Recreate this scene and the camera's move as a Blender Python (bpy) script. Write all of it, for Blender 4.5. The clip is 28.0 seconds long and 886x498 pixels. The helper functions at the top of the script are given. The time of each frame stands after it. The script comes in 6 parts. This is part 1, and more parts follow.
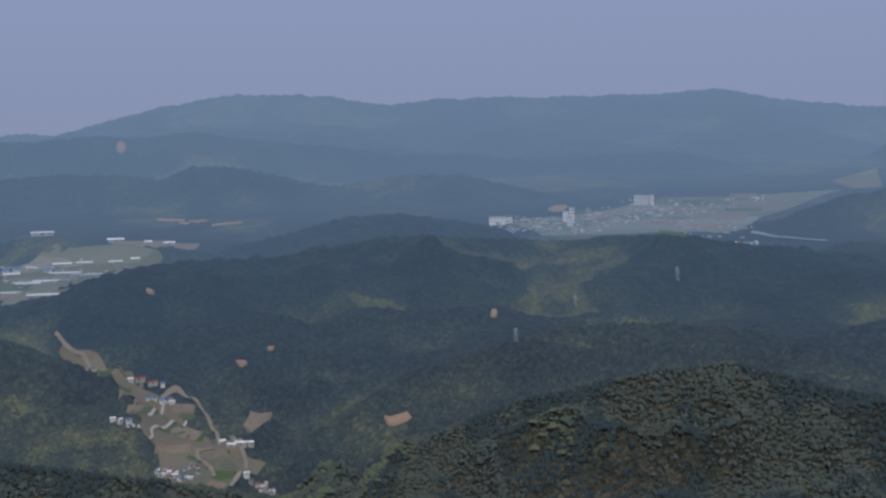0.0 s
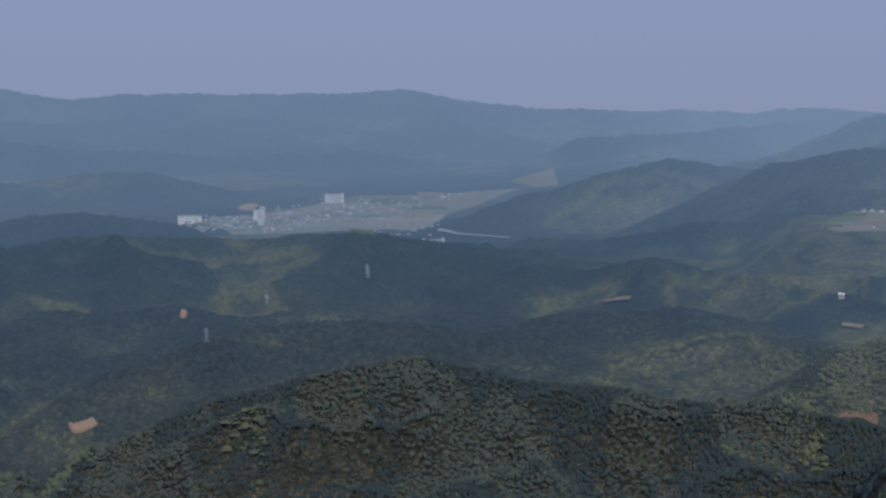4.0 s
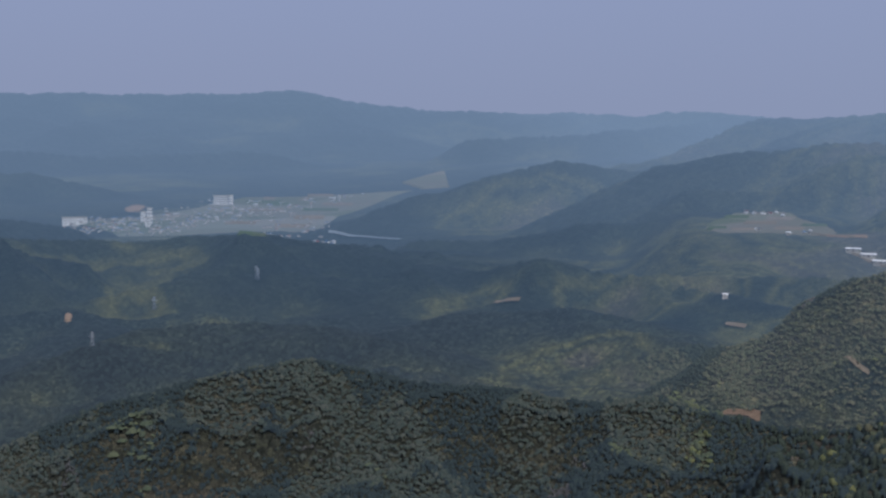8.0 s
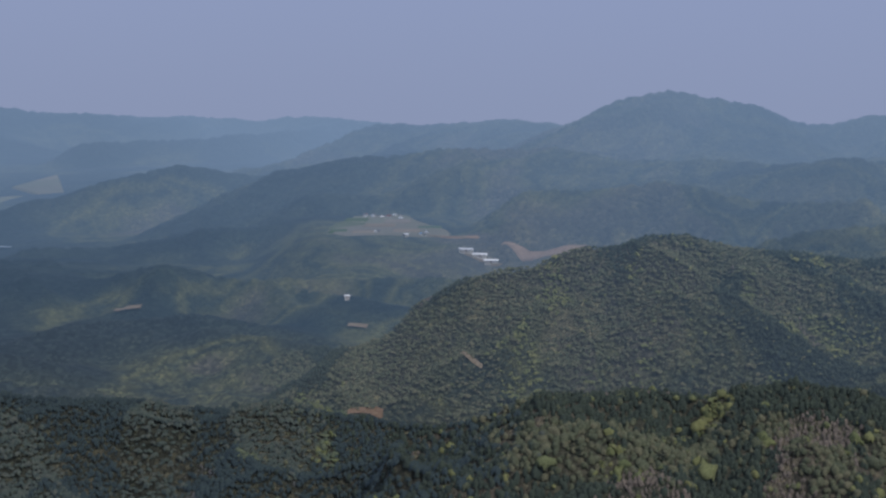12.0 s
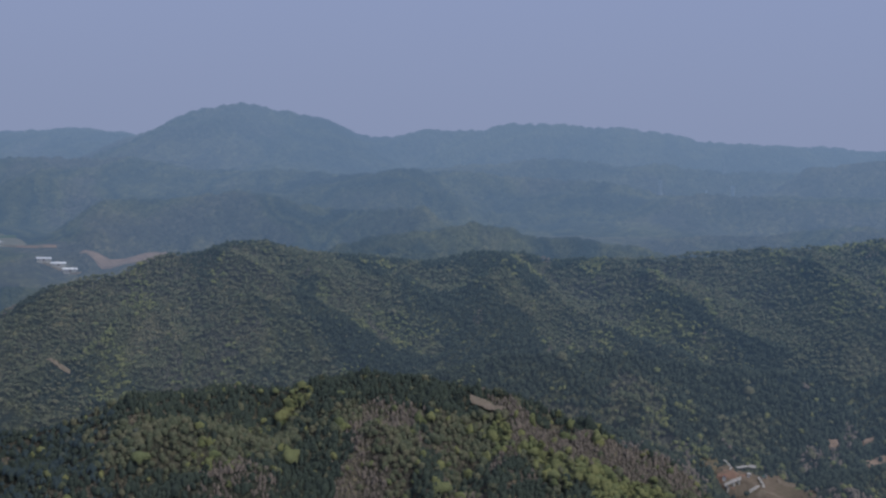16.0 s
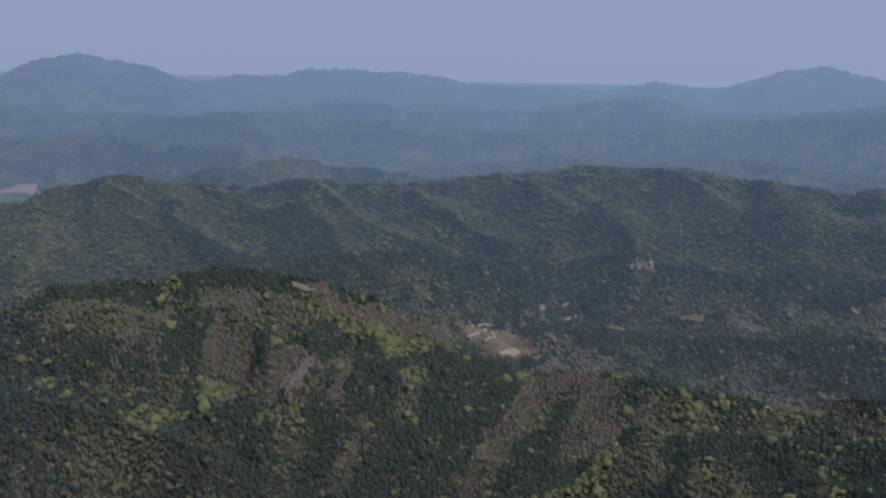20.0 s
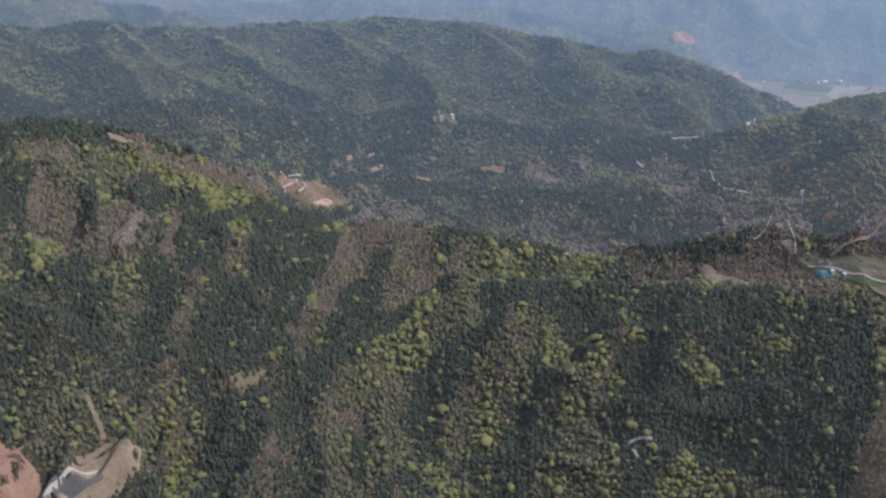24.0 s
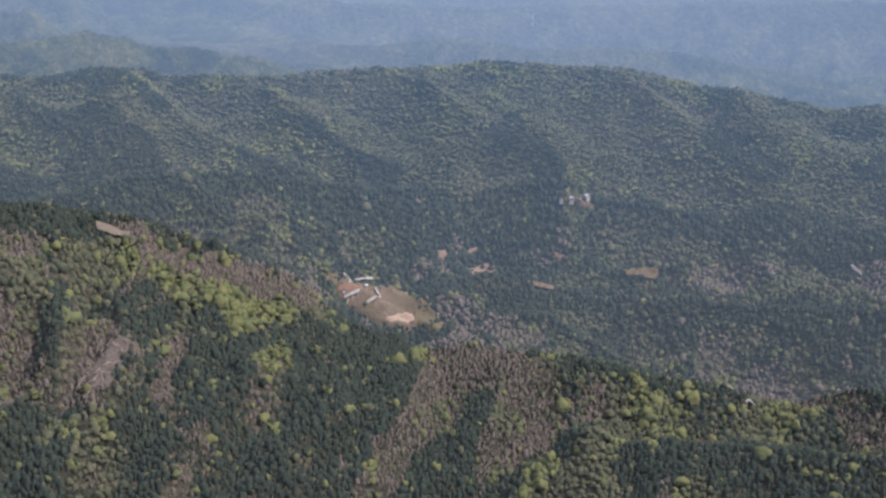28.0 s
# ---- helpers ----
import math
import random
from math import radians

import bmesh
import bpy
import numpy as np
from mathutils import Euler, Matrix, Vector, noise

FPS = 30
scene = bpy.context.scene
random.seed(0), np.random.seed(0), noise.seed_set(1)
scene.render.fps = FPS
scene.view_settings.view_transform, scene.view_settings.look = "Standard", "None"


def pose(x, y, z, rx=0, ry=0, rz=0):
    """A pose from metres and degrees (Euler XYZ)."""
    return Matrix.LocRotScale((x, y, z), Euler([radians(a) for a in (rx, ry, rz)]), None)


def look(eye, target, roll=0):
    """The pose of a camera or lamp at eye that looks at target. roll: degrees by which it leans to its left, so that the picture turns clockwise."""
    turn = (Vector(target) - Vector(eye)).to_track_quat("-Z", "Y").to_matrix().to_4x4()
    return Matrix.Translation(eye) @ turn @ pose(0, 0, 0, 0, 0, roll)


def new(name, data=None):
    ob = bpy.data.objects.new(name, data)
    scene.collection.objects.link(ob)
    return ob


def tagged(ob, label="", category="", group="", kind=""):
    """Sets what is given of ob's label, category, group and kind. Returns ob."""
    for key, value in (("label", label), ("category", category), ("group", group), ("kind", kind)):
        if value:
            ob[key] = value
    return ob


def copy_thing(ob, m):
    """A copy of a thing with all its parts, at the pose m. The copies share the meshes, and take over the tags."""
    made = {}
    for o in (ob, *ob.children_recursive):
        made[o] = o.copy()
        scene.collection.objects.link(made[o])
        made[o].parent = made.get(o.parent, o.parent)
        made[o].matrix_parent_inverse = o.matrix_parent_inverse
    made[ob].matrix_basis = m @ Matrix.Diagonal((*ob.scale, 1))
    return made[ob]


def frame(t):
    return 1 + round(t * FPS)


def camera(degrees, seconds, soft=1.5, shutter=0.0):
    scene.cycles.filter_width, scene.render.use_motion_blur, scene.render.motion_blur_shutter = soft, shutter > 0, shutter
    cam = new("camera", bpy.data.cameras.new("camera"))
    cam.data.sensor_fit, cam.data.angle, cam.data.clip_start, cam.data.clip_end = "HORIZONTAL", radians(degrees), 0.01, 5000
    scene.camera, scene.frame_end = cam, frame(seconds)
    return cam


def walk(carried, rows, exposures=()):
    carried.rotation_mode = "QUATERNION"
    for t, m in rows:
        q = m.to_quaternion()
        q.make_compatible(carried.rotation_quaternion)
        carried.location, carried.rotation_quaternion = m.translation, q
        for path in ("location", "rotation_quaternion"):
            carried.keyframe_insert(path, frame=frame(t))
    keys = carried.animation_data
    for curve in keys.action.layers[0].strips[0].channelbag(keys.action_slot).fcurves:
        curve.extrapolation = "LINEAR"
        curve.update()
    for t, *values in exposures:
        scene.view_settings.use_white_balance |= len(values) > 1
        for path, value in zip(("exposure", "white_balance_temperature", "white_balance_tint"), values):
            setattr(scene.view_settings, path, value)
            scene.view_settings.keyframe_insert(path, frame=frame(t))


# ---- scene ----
cam = camera(37.65, 28.0, soft=2.6)

# seconds, x, y, z, heading, tilt, lean
PATH = [
    (0.0, 0.0, 0.0, 131.2, -0.000, -5.732, -0.84),
    (0.5, 0.0, 0.0, 131.2, 0.589, -5.716, -0.75),
    (1.0, 0.0, 0.0, 131.2, 1.464, -5.751, -0.64),
    (1.5, 0.0, 0.0, 131.2, 3.740, -5.800, -0.51),
    (2.0, 0.0, 0.0, 131.2, 6.247, -5.854, -0.35),
    (2.5, 0.0, 0.0, 131.2, 9.081, -5.865, -0.21),
    (3.0, 0.0, 0.0, 131.2, 11.203, -5.861, -0.10),
    (3.5, 0.0, 0.0, 131.2, 12.775, -5.887, -0.03),
    (5.5, 0.0, 0.0, 131.2, 14.469, -5.876, 0.12),
    (6.0, 0.0, 0.0, 131.2, 15.152, -5.874, 0.17),
    (6.5, 0.0, 0.0, 131.2, 15.931, -5.856, 0.22),
    (7.0, 0.0, 0.0, 131.2, 16.715, -5.844, 0.28),
    (7.5, 0.0, 0.0, 131.2, 17.548, -5.807, 0.34),
    (8.0, 0.0, 0.0, 131.2, 18.457, -5.800, 0.40),
    (8.5, 0.0, 0.0, 131.2, 20.159, -5.770, 0.49),
    (9.0, 0.0, 0.0, 131.2, 22.220, -5.718, 0.59),
    (9.5, 0.0, 0.0, 131.2, 24.495, -5.660, 0.73),
    (10.0, 0.0, 0.0, 131.2, 26.833, -5.591, 0.89),
    (10.5, 0.0, 0.0, 131.2, 29.245, -5.522, 1.03),
    (11.0, 0.0, 0.0, 131.2, 31.722, -5.415, 1.09),
    (11.5, 0.0, 0.0, 131.2, 33.425, -5.414, 1.06),
    (13.5, 0.0, 0.0, 131.2, 41.132, -5.234, 0.92),
    (14.0, 0.0, 0.0, 131.2, 43.650, -5.116, 0.94),
    (14.5, 0.0, 0.0, 131.2, 46.190, -4.946, 1.06),
    (15.0, 0.0, 0.0, 131.2, 48.663, -4.962, 1.23),
    (15.5, -7.4, -5.5, 132.1, 51.373, -4.872, 1.31),
    (16.0, -17.8, -13.0, 132.2, 53.969, -4.597, 1.70),
    (16.5, -31.2, -21.4, 132.5, 56.094, -4.329, 1.81),
    (17.0, -45.2, -31.4, 133.8, 57.585, -4.189, 1.71),
    (17.5, -59.6, -41.9, 136.2, 58.816, -4.210, 1.57),
    (18.0, -74.0, -52.3, 138.9, 60.098, -4.453, 1.38),
    (18.5, -88.9, -62.0, 141.8, 61.378, -5.283, 1.10),
    (19.0, -104.6, -70.6, 143.9, 61.912, -6.251, 1.25),
    (19.5, -120.9, -78.0, 145.6, 62.536, -7.140, 1.41),
    (20.0, -137.8, -84.2, 146.9, 63.248, -7.949, 1.39),
    (20.5, -155.1, -89.2, 147.9, 64.057, -8.710, 1.47),
    (21.0, -172.9, -92.1, 148.7, 65.159, -9.406, 1.60),
    (21.5, -190.7, -90.3, 149.8, 67.093, -10.122, 1.97),
    (22.0, -205.5, -80.3, 151.8, 70.443, -11.001, 2.57),
    (22.5, -209.4, -62.8, 154.3, 74.149, -12.124, 3.34),
    (23.0, -199.0, -48.3, 156.7, 76.755, -13.286, 3.99),
    (23.5, -184.4, -38.0, 158.9, 78.452, -14.404, 4.53),
    (24.0, -168.2, -30.3, 160.8, 79.432, -15.395, 4.92),
    (24.5, -151.3, -24.4, 162.1, 79.894, -16.174, 5.17),
    (25.0, -133.5, -21.6, 161.0, 80.036, -16.657, 5.26),
    (25.5, -115.6, -20.3, 158.6, 77.512, -17.214, 4.83),
    (26.0, -97.7, -18.2, 156.2, 74.454, -17.861, 4.32),
    (26.5, -79.7, -17.2, 153.5, 73.814, -18.106, 4.32),
    (27.0, -61.9, -15.1, 151.2, 73.237, -17.003, 4.27),
    (27.5, -44.1, -13.5, 148.4, 72.677, -15.226, 4.23),
    (28.0, -26.5, -11.6, 145.4, 71.854, -13.634, 3.96),
]


def carried_pose(x, y, z, heading, tilt, lean):
    return pose(x, y, z, 90 + tilt, 0, -heading) @ pose(0, 0, 0, 0, 0, lean)


walk(cam, [(row[0], carried_pose(*row[1:])) for row in PATH],
     exposures=[(0.0, -0.20, 5750, 11), (10.0, -0.15, 5750, 11), (15.0, -0.17, 5750, 11), (18.0, -0.24, 5650, 12), (20.0, 0.0, 5750, 14), (21.0, 0.20, 5900, 15), (22.0, 0.44, 6050, 17), (25.0, 0.92, 6100, 18), (27.0, 1.08, 6050, 19), (28.0, 0.82, 6050, 18)])

# ---- daylight ----
world = bpy.data.worlds.new("hazy_spring_sky")
scene.world = world
world.use_nodes = True
wn, wl = world.node_tree.nodes, world.node_tree.links
sky = wn.new("ShaderNodeTexSky")
sky.sky_type = "NISHITA"
sky.sun_disc = False
SUN_UP, SUN_WAY = radians(49), radians(174)
sky.sun_elevation, sky.sun_rotation = SUN_UP, SUN_WAY
sky.air_density, sky.dust_density, sky.ozone_density = 1.0, 1.5, 2.0
# spring haze whitens the sky, most of all low down
coord = wn.new("ShaderNodeTexCoord")
split = wn.new("ShaderNodeSeparateXYZ")
wl.new(coord.outputs["Generated"], split.inputs[0])
low = wn.new("ShaderNodeValToRGB")
low.color_ramp.elements[0].position, low.color_ramp.elements[0].color = 0.0, (1, 1, 1, 1)
low.color_ramp.elements[1].position, low.color_ramp.elements[1].color = 0.9, (0.7, 0.7, 0.7, 1)
wl.new(split.outputs[2], low.inputs[0])
tint = wn.new("ShaderNodeValToRGB")
tint.color_ramp.elements.new(0.6)
for k, (p, c) in zip(tint.color_ramp.elements, ((0.0, (3.9, 4.3, 5.7, 1)), (0.2, (4.4, 4.9, 7.0, 1)), (0.6, (6.2, 6.6, 8.2, 1)))):
    k.position, k.color = p, c
wl.new(split.outputs[2], tint.inputs[0])
blend = wn.new("ShaderNodeMix")
blend.data_type = "RGBA"
wl.new(low.outputs[0], blend.inputs[0])
wl.new(sky.outputs[0], blend.inputs[6])
wl.new(tint.outputs[0], blend.inputs[7])
back = wn["Background"]
back.inputs["Strength"].default_value = 0.077
wl.new(blend.outputs[2], back.inputs["Color"])

sun = new("sun", bpy.data.lights.new("sun", "SUN"))
sun.data.energy, sun.data.angle, sun.data.color = 2.3, radians(1.5), (1.0, 0.94, 0.85)
sun_dir = Vector((math.sin(SUN_WAY) * math.cos(SUN_UP), math.cos(SUN_WAY) * math.cos(SUN_UP), math.sin(SUN_UP)))
sun.matrix_world = look(sun_dir * 900, (0, 0, 0))
tagged(sun, kind="structure")

# ---- materials ----


def node_material(name, rough=0.9):
    m = bpy.data.materials.new(name)
    m.use_nodes = True
    b = m.node_tree.nodes["Principled BSDF"]
    b.inputs["Roughness"].default_value = rough
    b.inputs["Specular IOR Level"].default_value = 0.15
    return m, m.node_tree.nodes, m.node_tree.links, b


def noise_node(n, l, coord, scale, detail=4.0, rough=0.6):
    t = n.new("ShaderNodeTexNoise")
    t.inputs["Scale"].default_value, t.inputs["Detail"].default_value, t.inputs["Roughness"].default_value = scale, detail, rough
    l.new(coord, t.inputs["Vector"])
    return t.outputs["Fac"]


def ramp_node(n, l, fac, stops):
    r = n.new("ShaderNodeValToRGB")
    e = r.color_ramp.elements
    while len(e) < len(stops):
        e.new(0.5)
    for k, (p, c) in zip(e, stops):
        k.position, k.color = p, (*c, 1)
    l.new(fac, r.inputs[0])
    return r.outputs[0]


def mix_node(n, l, fac, a, b, how="MIX"):
    m = n.new("ShaderNodeMix")
    m.data_type, m.blend_type = "RGBA", how
    for socket, v in ((m.inputs[0], fac), (m.inputs[6], a), (m.inputs[7], b)):
        if isinstance(v, (int, float)):
            socket.default_value = v
        elif isinstance(v, tuple):
            socket.default_value = (*v, 1)
        else:
            l.new(v, socket)
    return m.outputs[2]


def bump_node(n, l, fac, b, strength, distance):
    k = n.new("ShaderNodeBump")
    k.inputs["Strength"].default_value, k.inputs["Distance"].default_value = strength, distance
    l.new(fac, k.inputs["Height"])
    l.new(k.outputs[0], b.inputs["Normal"])


HAZE_SHARES = [0.075, 0.13, 0.175, 0.22, 0.29, 0.38, 0.49, 0.60, 0.74, 0.91]


def haze_colour(k):
    """Colour of the haze painted into emission for the k-th depth band, greyer with distance."""
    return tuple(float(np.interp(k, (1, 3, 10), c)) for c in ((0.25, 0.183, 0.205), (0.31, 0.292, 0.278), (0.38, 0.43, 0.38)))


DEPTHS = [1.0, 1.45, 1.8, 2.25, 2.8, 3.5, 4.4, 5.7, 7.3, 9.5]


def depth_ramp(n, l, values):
    """A value that changes smoothly with the depth of the haze painted on a place of the far hills."""
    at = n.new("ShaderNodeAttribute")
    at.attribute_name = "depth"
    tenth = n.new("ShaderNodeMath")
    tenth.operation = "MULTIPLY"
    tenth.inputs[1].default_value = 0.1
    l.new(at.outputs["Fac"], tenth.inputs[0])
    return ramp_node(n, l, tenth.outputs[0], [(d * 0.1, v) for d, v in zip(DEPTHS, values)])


def forest_material(name, k=0, size=1.0):
    """Spring woodland from afar: crowns of pines, fresh broadleaves and bare trees. k: which depth band it belongs to.
    """
    m, n, l, b = node_material(name, 0.95)
    pos = n.new("ShaderNodeNewGeometry").outputs["Position"]
    patch_f = noise_node(n, l, pos, 0.016 / size, 6, 0.62)
    fine = noise_node(n, l, pos, 0.07 / size, 5, 0.7)
    leafy = n.new("ShaderNodeAttribute")
    leafy.attribute_name = "leafy"
    shift = n.new("ShaderNodeMath")
    shift.operation = "MULTIPLY_ADD"
    shift.inputs[1].default_value, shift.inputs[2].default_value = 0.42, -0.20
    l.new(leafy.outputs["Fac"], shift.inputs[0])
    kind_of = n.new("ShaderNodeMath")
    kind_of.operation = "ADD"
    l.new(patch_f, kind_of.inputs[0])
    l.new(shift.outputs[0], kind_of.inputs[1])
    shades = ((0.024, 0.034, 0.036), (0.042, 0.054, 0.044), (0.118, 0.118, 0.056), (0.155, 0.153, 0.066), (0.155, 0.13, 0.095))
    if not k:   # leaf litter and undergrowth show between the near trees
        shades = ((0.055, 0.056, 0.042), (0.052, 0.055, 0.040), (0.10, 0.092, 0.064), (0.11, 0.102, 0.066), (0.16, 0.132, 0.102))
    dark, pine, olive, fresh, bare = shades
    base = ramp_node(n, l, kind_of.outputs[0], [(0.28, dark), (0.42, pine), (0.50, olive), (0.56, pine), (0.61, olive), (0.70, bare)])
    spots = ramp_node(n, l, fine, [(0.32, dark), (0.47, pine), (0.56, olive), (0.68, fresh)])
    some = n.new("ShaderNodeMath")
    some.operation = "MULTIPLY"
    some.inputs[1].default_value = 0.62
    l.new(leafy.outputs["Fac"], some.inputs[0])
    col = mix_node(n, l, some.outputs[0], base, spots)
    crowns = n.new("ShaderNodeTexVoronoi")
    crowns.inputs["Scale"].default_value = 1.1 / size
    l.new(pos, crowns.inputs["Vector"])
    each = n.new("ShaderNodeSeparateColor")
    l.new(crowns.outputs["Color"], each.inputs[0])
    shade = ramp_node(n, l, each.outputs[0], [(0.0, (0.55, 0.57, 0.58)), (0.5, (0.90, 0.90, 0.90)), (0.8, (1.2, 1.18, 1.12)), (1.0, (1.7, 1.62, 1.4))])
    col = mix_node(n, l, 1.0 if k < 3 else 0.5, col, shade, "MULTIPLY")
    # haze is painted in: base colour fades with depth, emission takes over
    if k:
        haze_share = depth_ramp(n, l, [(v, v, v) for v in HAZE_SHARES])
        col = mix_node(n, l, haze_share, col, (0.0, 0.0, 0.0))
        l.new(depth_ramp(n, l, [haze_colour(i + 1) for i in range(10)]), b.inputs["Emission Color"])
        l.new(haze_share, b.inputs["Emission Strength"])
    l.new(col, b.inputs["Base Color"])
    round_top = n.new("ShaderNodeMath")
    round_top.operation = "SUBTRACT"
    round_top.inputs[0].default_value = 1.0
    l.new(crowns.outputs["Distance"], round_top.inputs[1])
    leaves = noise_node(n, l, pos, 0.9 / size, 5, 0.75)
    relief = n.new("ShaderNodeMath")
    relief.operation = "MULTIPLY_ADD"
    relief.inputs[1].default_value = 0.35
    l.new(round_top.outputs[0], relief.inputs[0])
    l.new(leaves, relief.inputs[2])
    bump_node(n, l, relief.outputs[0], b, 0.8, 1.4 * size)
    return m


ground_mat = forest_material("woodland_floor")
# woods of the far hills, each farther one paled by painted haze
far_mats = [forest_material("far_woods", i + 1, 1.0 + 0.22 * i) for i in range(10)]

# ---- the lie of the land ----
RIDGES = []


def ridge(slope, rounding, line):
    """A hill's crest line in metres, the steepness of its sides and how round its top is."""
    RIDGES.append((slope, rounding, np.array(line, float)))


ridge(0.36, 12, [(188, 676, 51.3), (222, 633, 51.3), (242, 605, 55.7), (252, 596, 61.1), (263, 583, 56.4), (288, 545, 55.9), (295, 496, 54.2), (302, 455, 53.0)])  # left hill tail
ridge(0.5, 12, [(-228, 496, 57.7), (-190, 512, 50.3), (-176, 509, 47.8), (-154, 499, 41.7), (-134, 489, 33.9), (-118, 469, 25.7), (-101, 441, 16.9)])  # west hill
ridge(0.45, 10, [(-147, 336, 45.0), (-119, 339, 40.4), (-101, 340, 38.8), (-82, 341, 35.4), (-59, 338, 32.9), (-40, 333, 31.2)])  # west foot
ridge(0.45, 12, [(-3, 351, 44.4), (34, 342, 57.4), (56, 331, 64.7), (72, 324, 67.3)])  # near left
ridge(0.55, 9, [(167, 202, 76.2), (183, 205, 72.6), (200, 204, 71.2), (212, 196, 70.7), (219, 191, 72.9), (226, 184, 74.6), (234, 177, 73.6), (244, 167, 70.9), (250, 162, 67.5), (260, 149, 63.2)])  # near peak
ridge(0.55, 8, [(255, 158, 65.3), (274, 148, 57.9), (291, 122, 49.2), (292, 104, 41.0), (288, 90, 41.1), (287, 69, 39.9), (289, 47, 38.6), (294, 25, 36.0), (297, 2, 32.3), (300, -20, 29.2), (303, -42, 28.3), (305, -64, 28.6)])  # near crest
ridge(0.55, 9, [(255, 60, 8.0), (255, 47, 22.5), (257, 34, 30.0), (261, 20, 32.3), (266, 1, 33.4), (270, -19, 34.1), (273, -38, 35.5), (275, -58, 36.5), (276, -77, 36.7), (272, -106, 38.8)])  # fore crest
ridge(0.62, 8, [(258, 47, 21.4), (242, 55, 14.7), (231, 64, 7.2), (221, 72, 0.5), (209, 83, -5.9), (197, 92, -11.2), (184, 103, -15.2)])  # fore spur
ridge(0.5, 9, [(270, 9, 30.6), (251, 17, 15.2), (236, 29, -1.3), (225, 37, -18.3)])  # fore spur b
ridge(0.5, 9, [(280, -35, 32.6), (257, -33, 17.6), (241, -29, 3.7), (231, -26, -12.6)])  # fore spur c
ridge(0.5, 9, [(283, -79, 34.3), (259, -77, 22.8), (240, -75, 11.6), (226, -73, -0.9)])  # fore spur d
ridge(0.8, 5, [(236, 173, 70.8), (210, 157, 61.9), (194, 144, 50.1), (180, 140, 38.4), (166, 139, 27.4)])  # ravine spur a
ridge(0.8, 5, [(250, 158, 64.1), (224, 144, 56.8), (203, 136, 47.1), (189, 131, 36.5), (176, 128, 28.3), (167, 127, 19.2)])  # ravine spur b
ridge(0.8, 5, [(265, 145, 57.8), (238, 131, 49.2), (215, 124, 41.5), (202, 122, 31.3), (189, 122, 22.0), (178, 123, 12.8)])  # ravine spur c
ridge(0.8, 5, [(278, 129, 50.7), (255, 116, 40.7), (227, 109, 33.9), (212, 109, 24.0), (199, 110, 14.1), (185, 113, 7.1)])  # ravine spur d
ridge(0.8, 5, [(287, 102, 41.4), (262, 92, 33.4), (235, 90, 25.9), (219, 93, 15.7), (204, 99, 5.7)])  # ravine spur e
ridge(0.7, 5, [(289, 74, 38.6), (268, 68, 31.1), (241, 72, 24.6), (227, 79, 14.9)])  # ravine spur f
ridge(0.6, 8, [(198, 201, 71.4), (182, 192, 61.8), (166, 187, 49.6), (152, 186, 38.2)])  # west face a
ridge(0.6, 8, [(217, 189, 72.5), (200, 179, 61.3), (183, 174, 50.6), (167, 173, 39.1), (152, 174, 29.8)])  # west face b
ridge(0.6, 11, [(275, 208, 65.5), (286, 199, 67.3), (297, 189, 70.3), (309, 177, 70.6), (318, 168, 71.3), (329, 157, 68.6), (340, 141, 67.0), (350, 126, 64.7), (360, 110, 59.8)])  # dark low
ridge(0.45, 11, [(345, 139, 47.6), (359, 105, 51.8), (368, 78, 55.4), (373, 63, 58.0), (378, 45, 61.6), (383, 18, 63.5), (385, -3, 64.1), (386, -26, 66.3), (385, -51, 71.3)])  # dark plateau
ridge(0.4, 10, [(320, 87, 51.2), (328, 65, 46.7), (334, 40, 42.0), (339, 12, 39.9), (341, -16, 38.1), (342, -38, 32.7)])  # plateau front
ridge(0.5, 12, [(383, -36, 66.9), (389, -54, 71.7), (394, -67, 76.0), (397, -86, 84.7), (399, -103, 91.7), (399, -116, 97.2), (399, -131, 97.3)])  # east near
ridge(0.5, 10, [(386, -84, 85.9), (368, -88, 71.8), (350, -96, 59.3), (332, -103, 50.2)])  # east spur
ridge(0.7, 10, [(233, 331, 76.0), (243, 327, 83.3), (252, 324, 85.7), (264, 318, 86.3), (271, 316, 89.8), (276, 316, 92.3), (285, 310, 91.7), (294, 303, 94.9), (304, 295, 93.6)])  # mid hill w
ridge(0.7, 12, [(303, 296, 95.4), (314, 287, 92.3), (326, 275, 91.0), (335, 266, 91.1), (344, 256, 91.7), (354, 245, 93.5), (364, 233, 93.4), (373, 220, 91.6), (381, 208, 93.1), (393, 189, 93.2), (399, 177, 96.3), (407, 160, 98.5), (415, 140, 99.8), (421, 125, 101.3), (427, 107, 100.9)])  # mid hill
ridge(0.7, 12, [(423, 120, 103.0), (434, 87, 104.0), (442, 52, 100.1), (449, 17, 96.6), (453, -17, 97.0), (457, -44, 92.0), (460, -68, 84.0), (463, -92, 77.0), (466, -119, 71.0), (470, -137, 67.0)])  # mid hill e
ridge(0.8, 8, [(286, 313, 92.0), (286, 293, 82.3), (288, 272, 72.0), (291, 252, 63.0), (295, 233, 60.9)])  # mid spur a
ridge(0.8, 8, [(326, 280, 90.6), (324, 257, 80.3), (325, 231, 71.3), (326, 208, 66.7), (329, 186, 63.0)])  # mid spur b
ridge(0.8, 8, [(357, 247, 92.8), (353, 223, 80.9), (349, 201, 72.9), (348, 177, 69.5), (346, 157, 67.2)])  # mid spur c
ridge(0.8, 8, [(384, 209, 92.5), (375, 189, 82.1), (368, 169, 74.2), (363, 150, 70.8), (361, 132, 68.3)])  # mid spur d
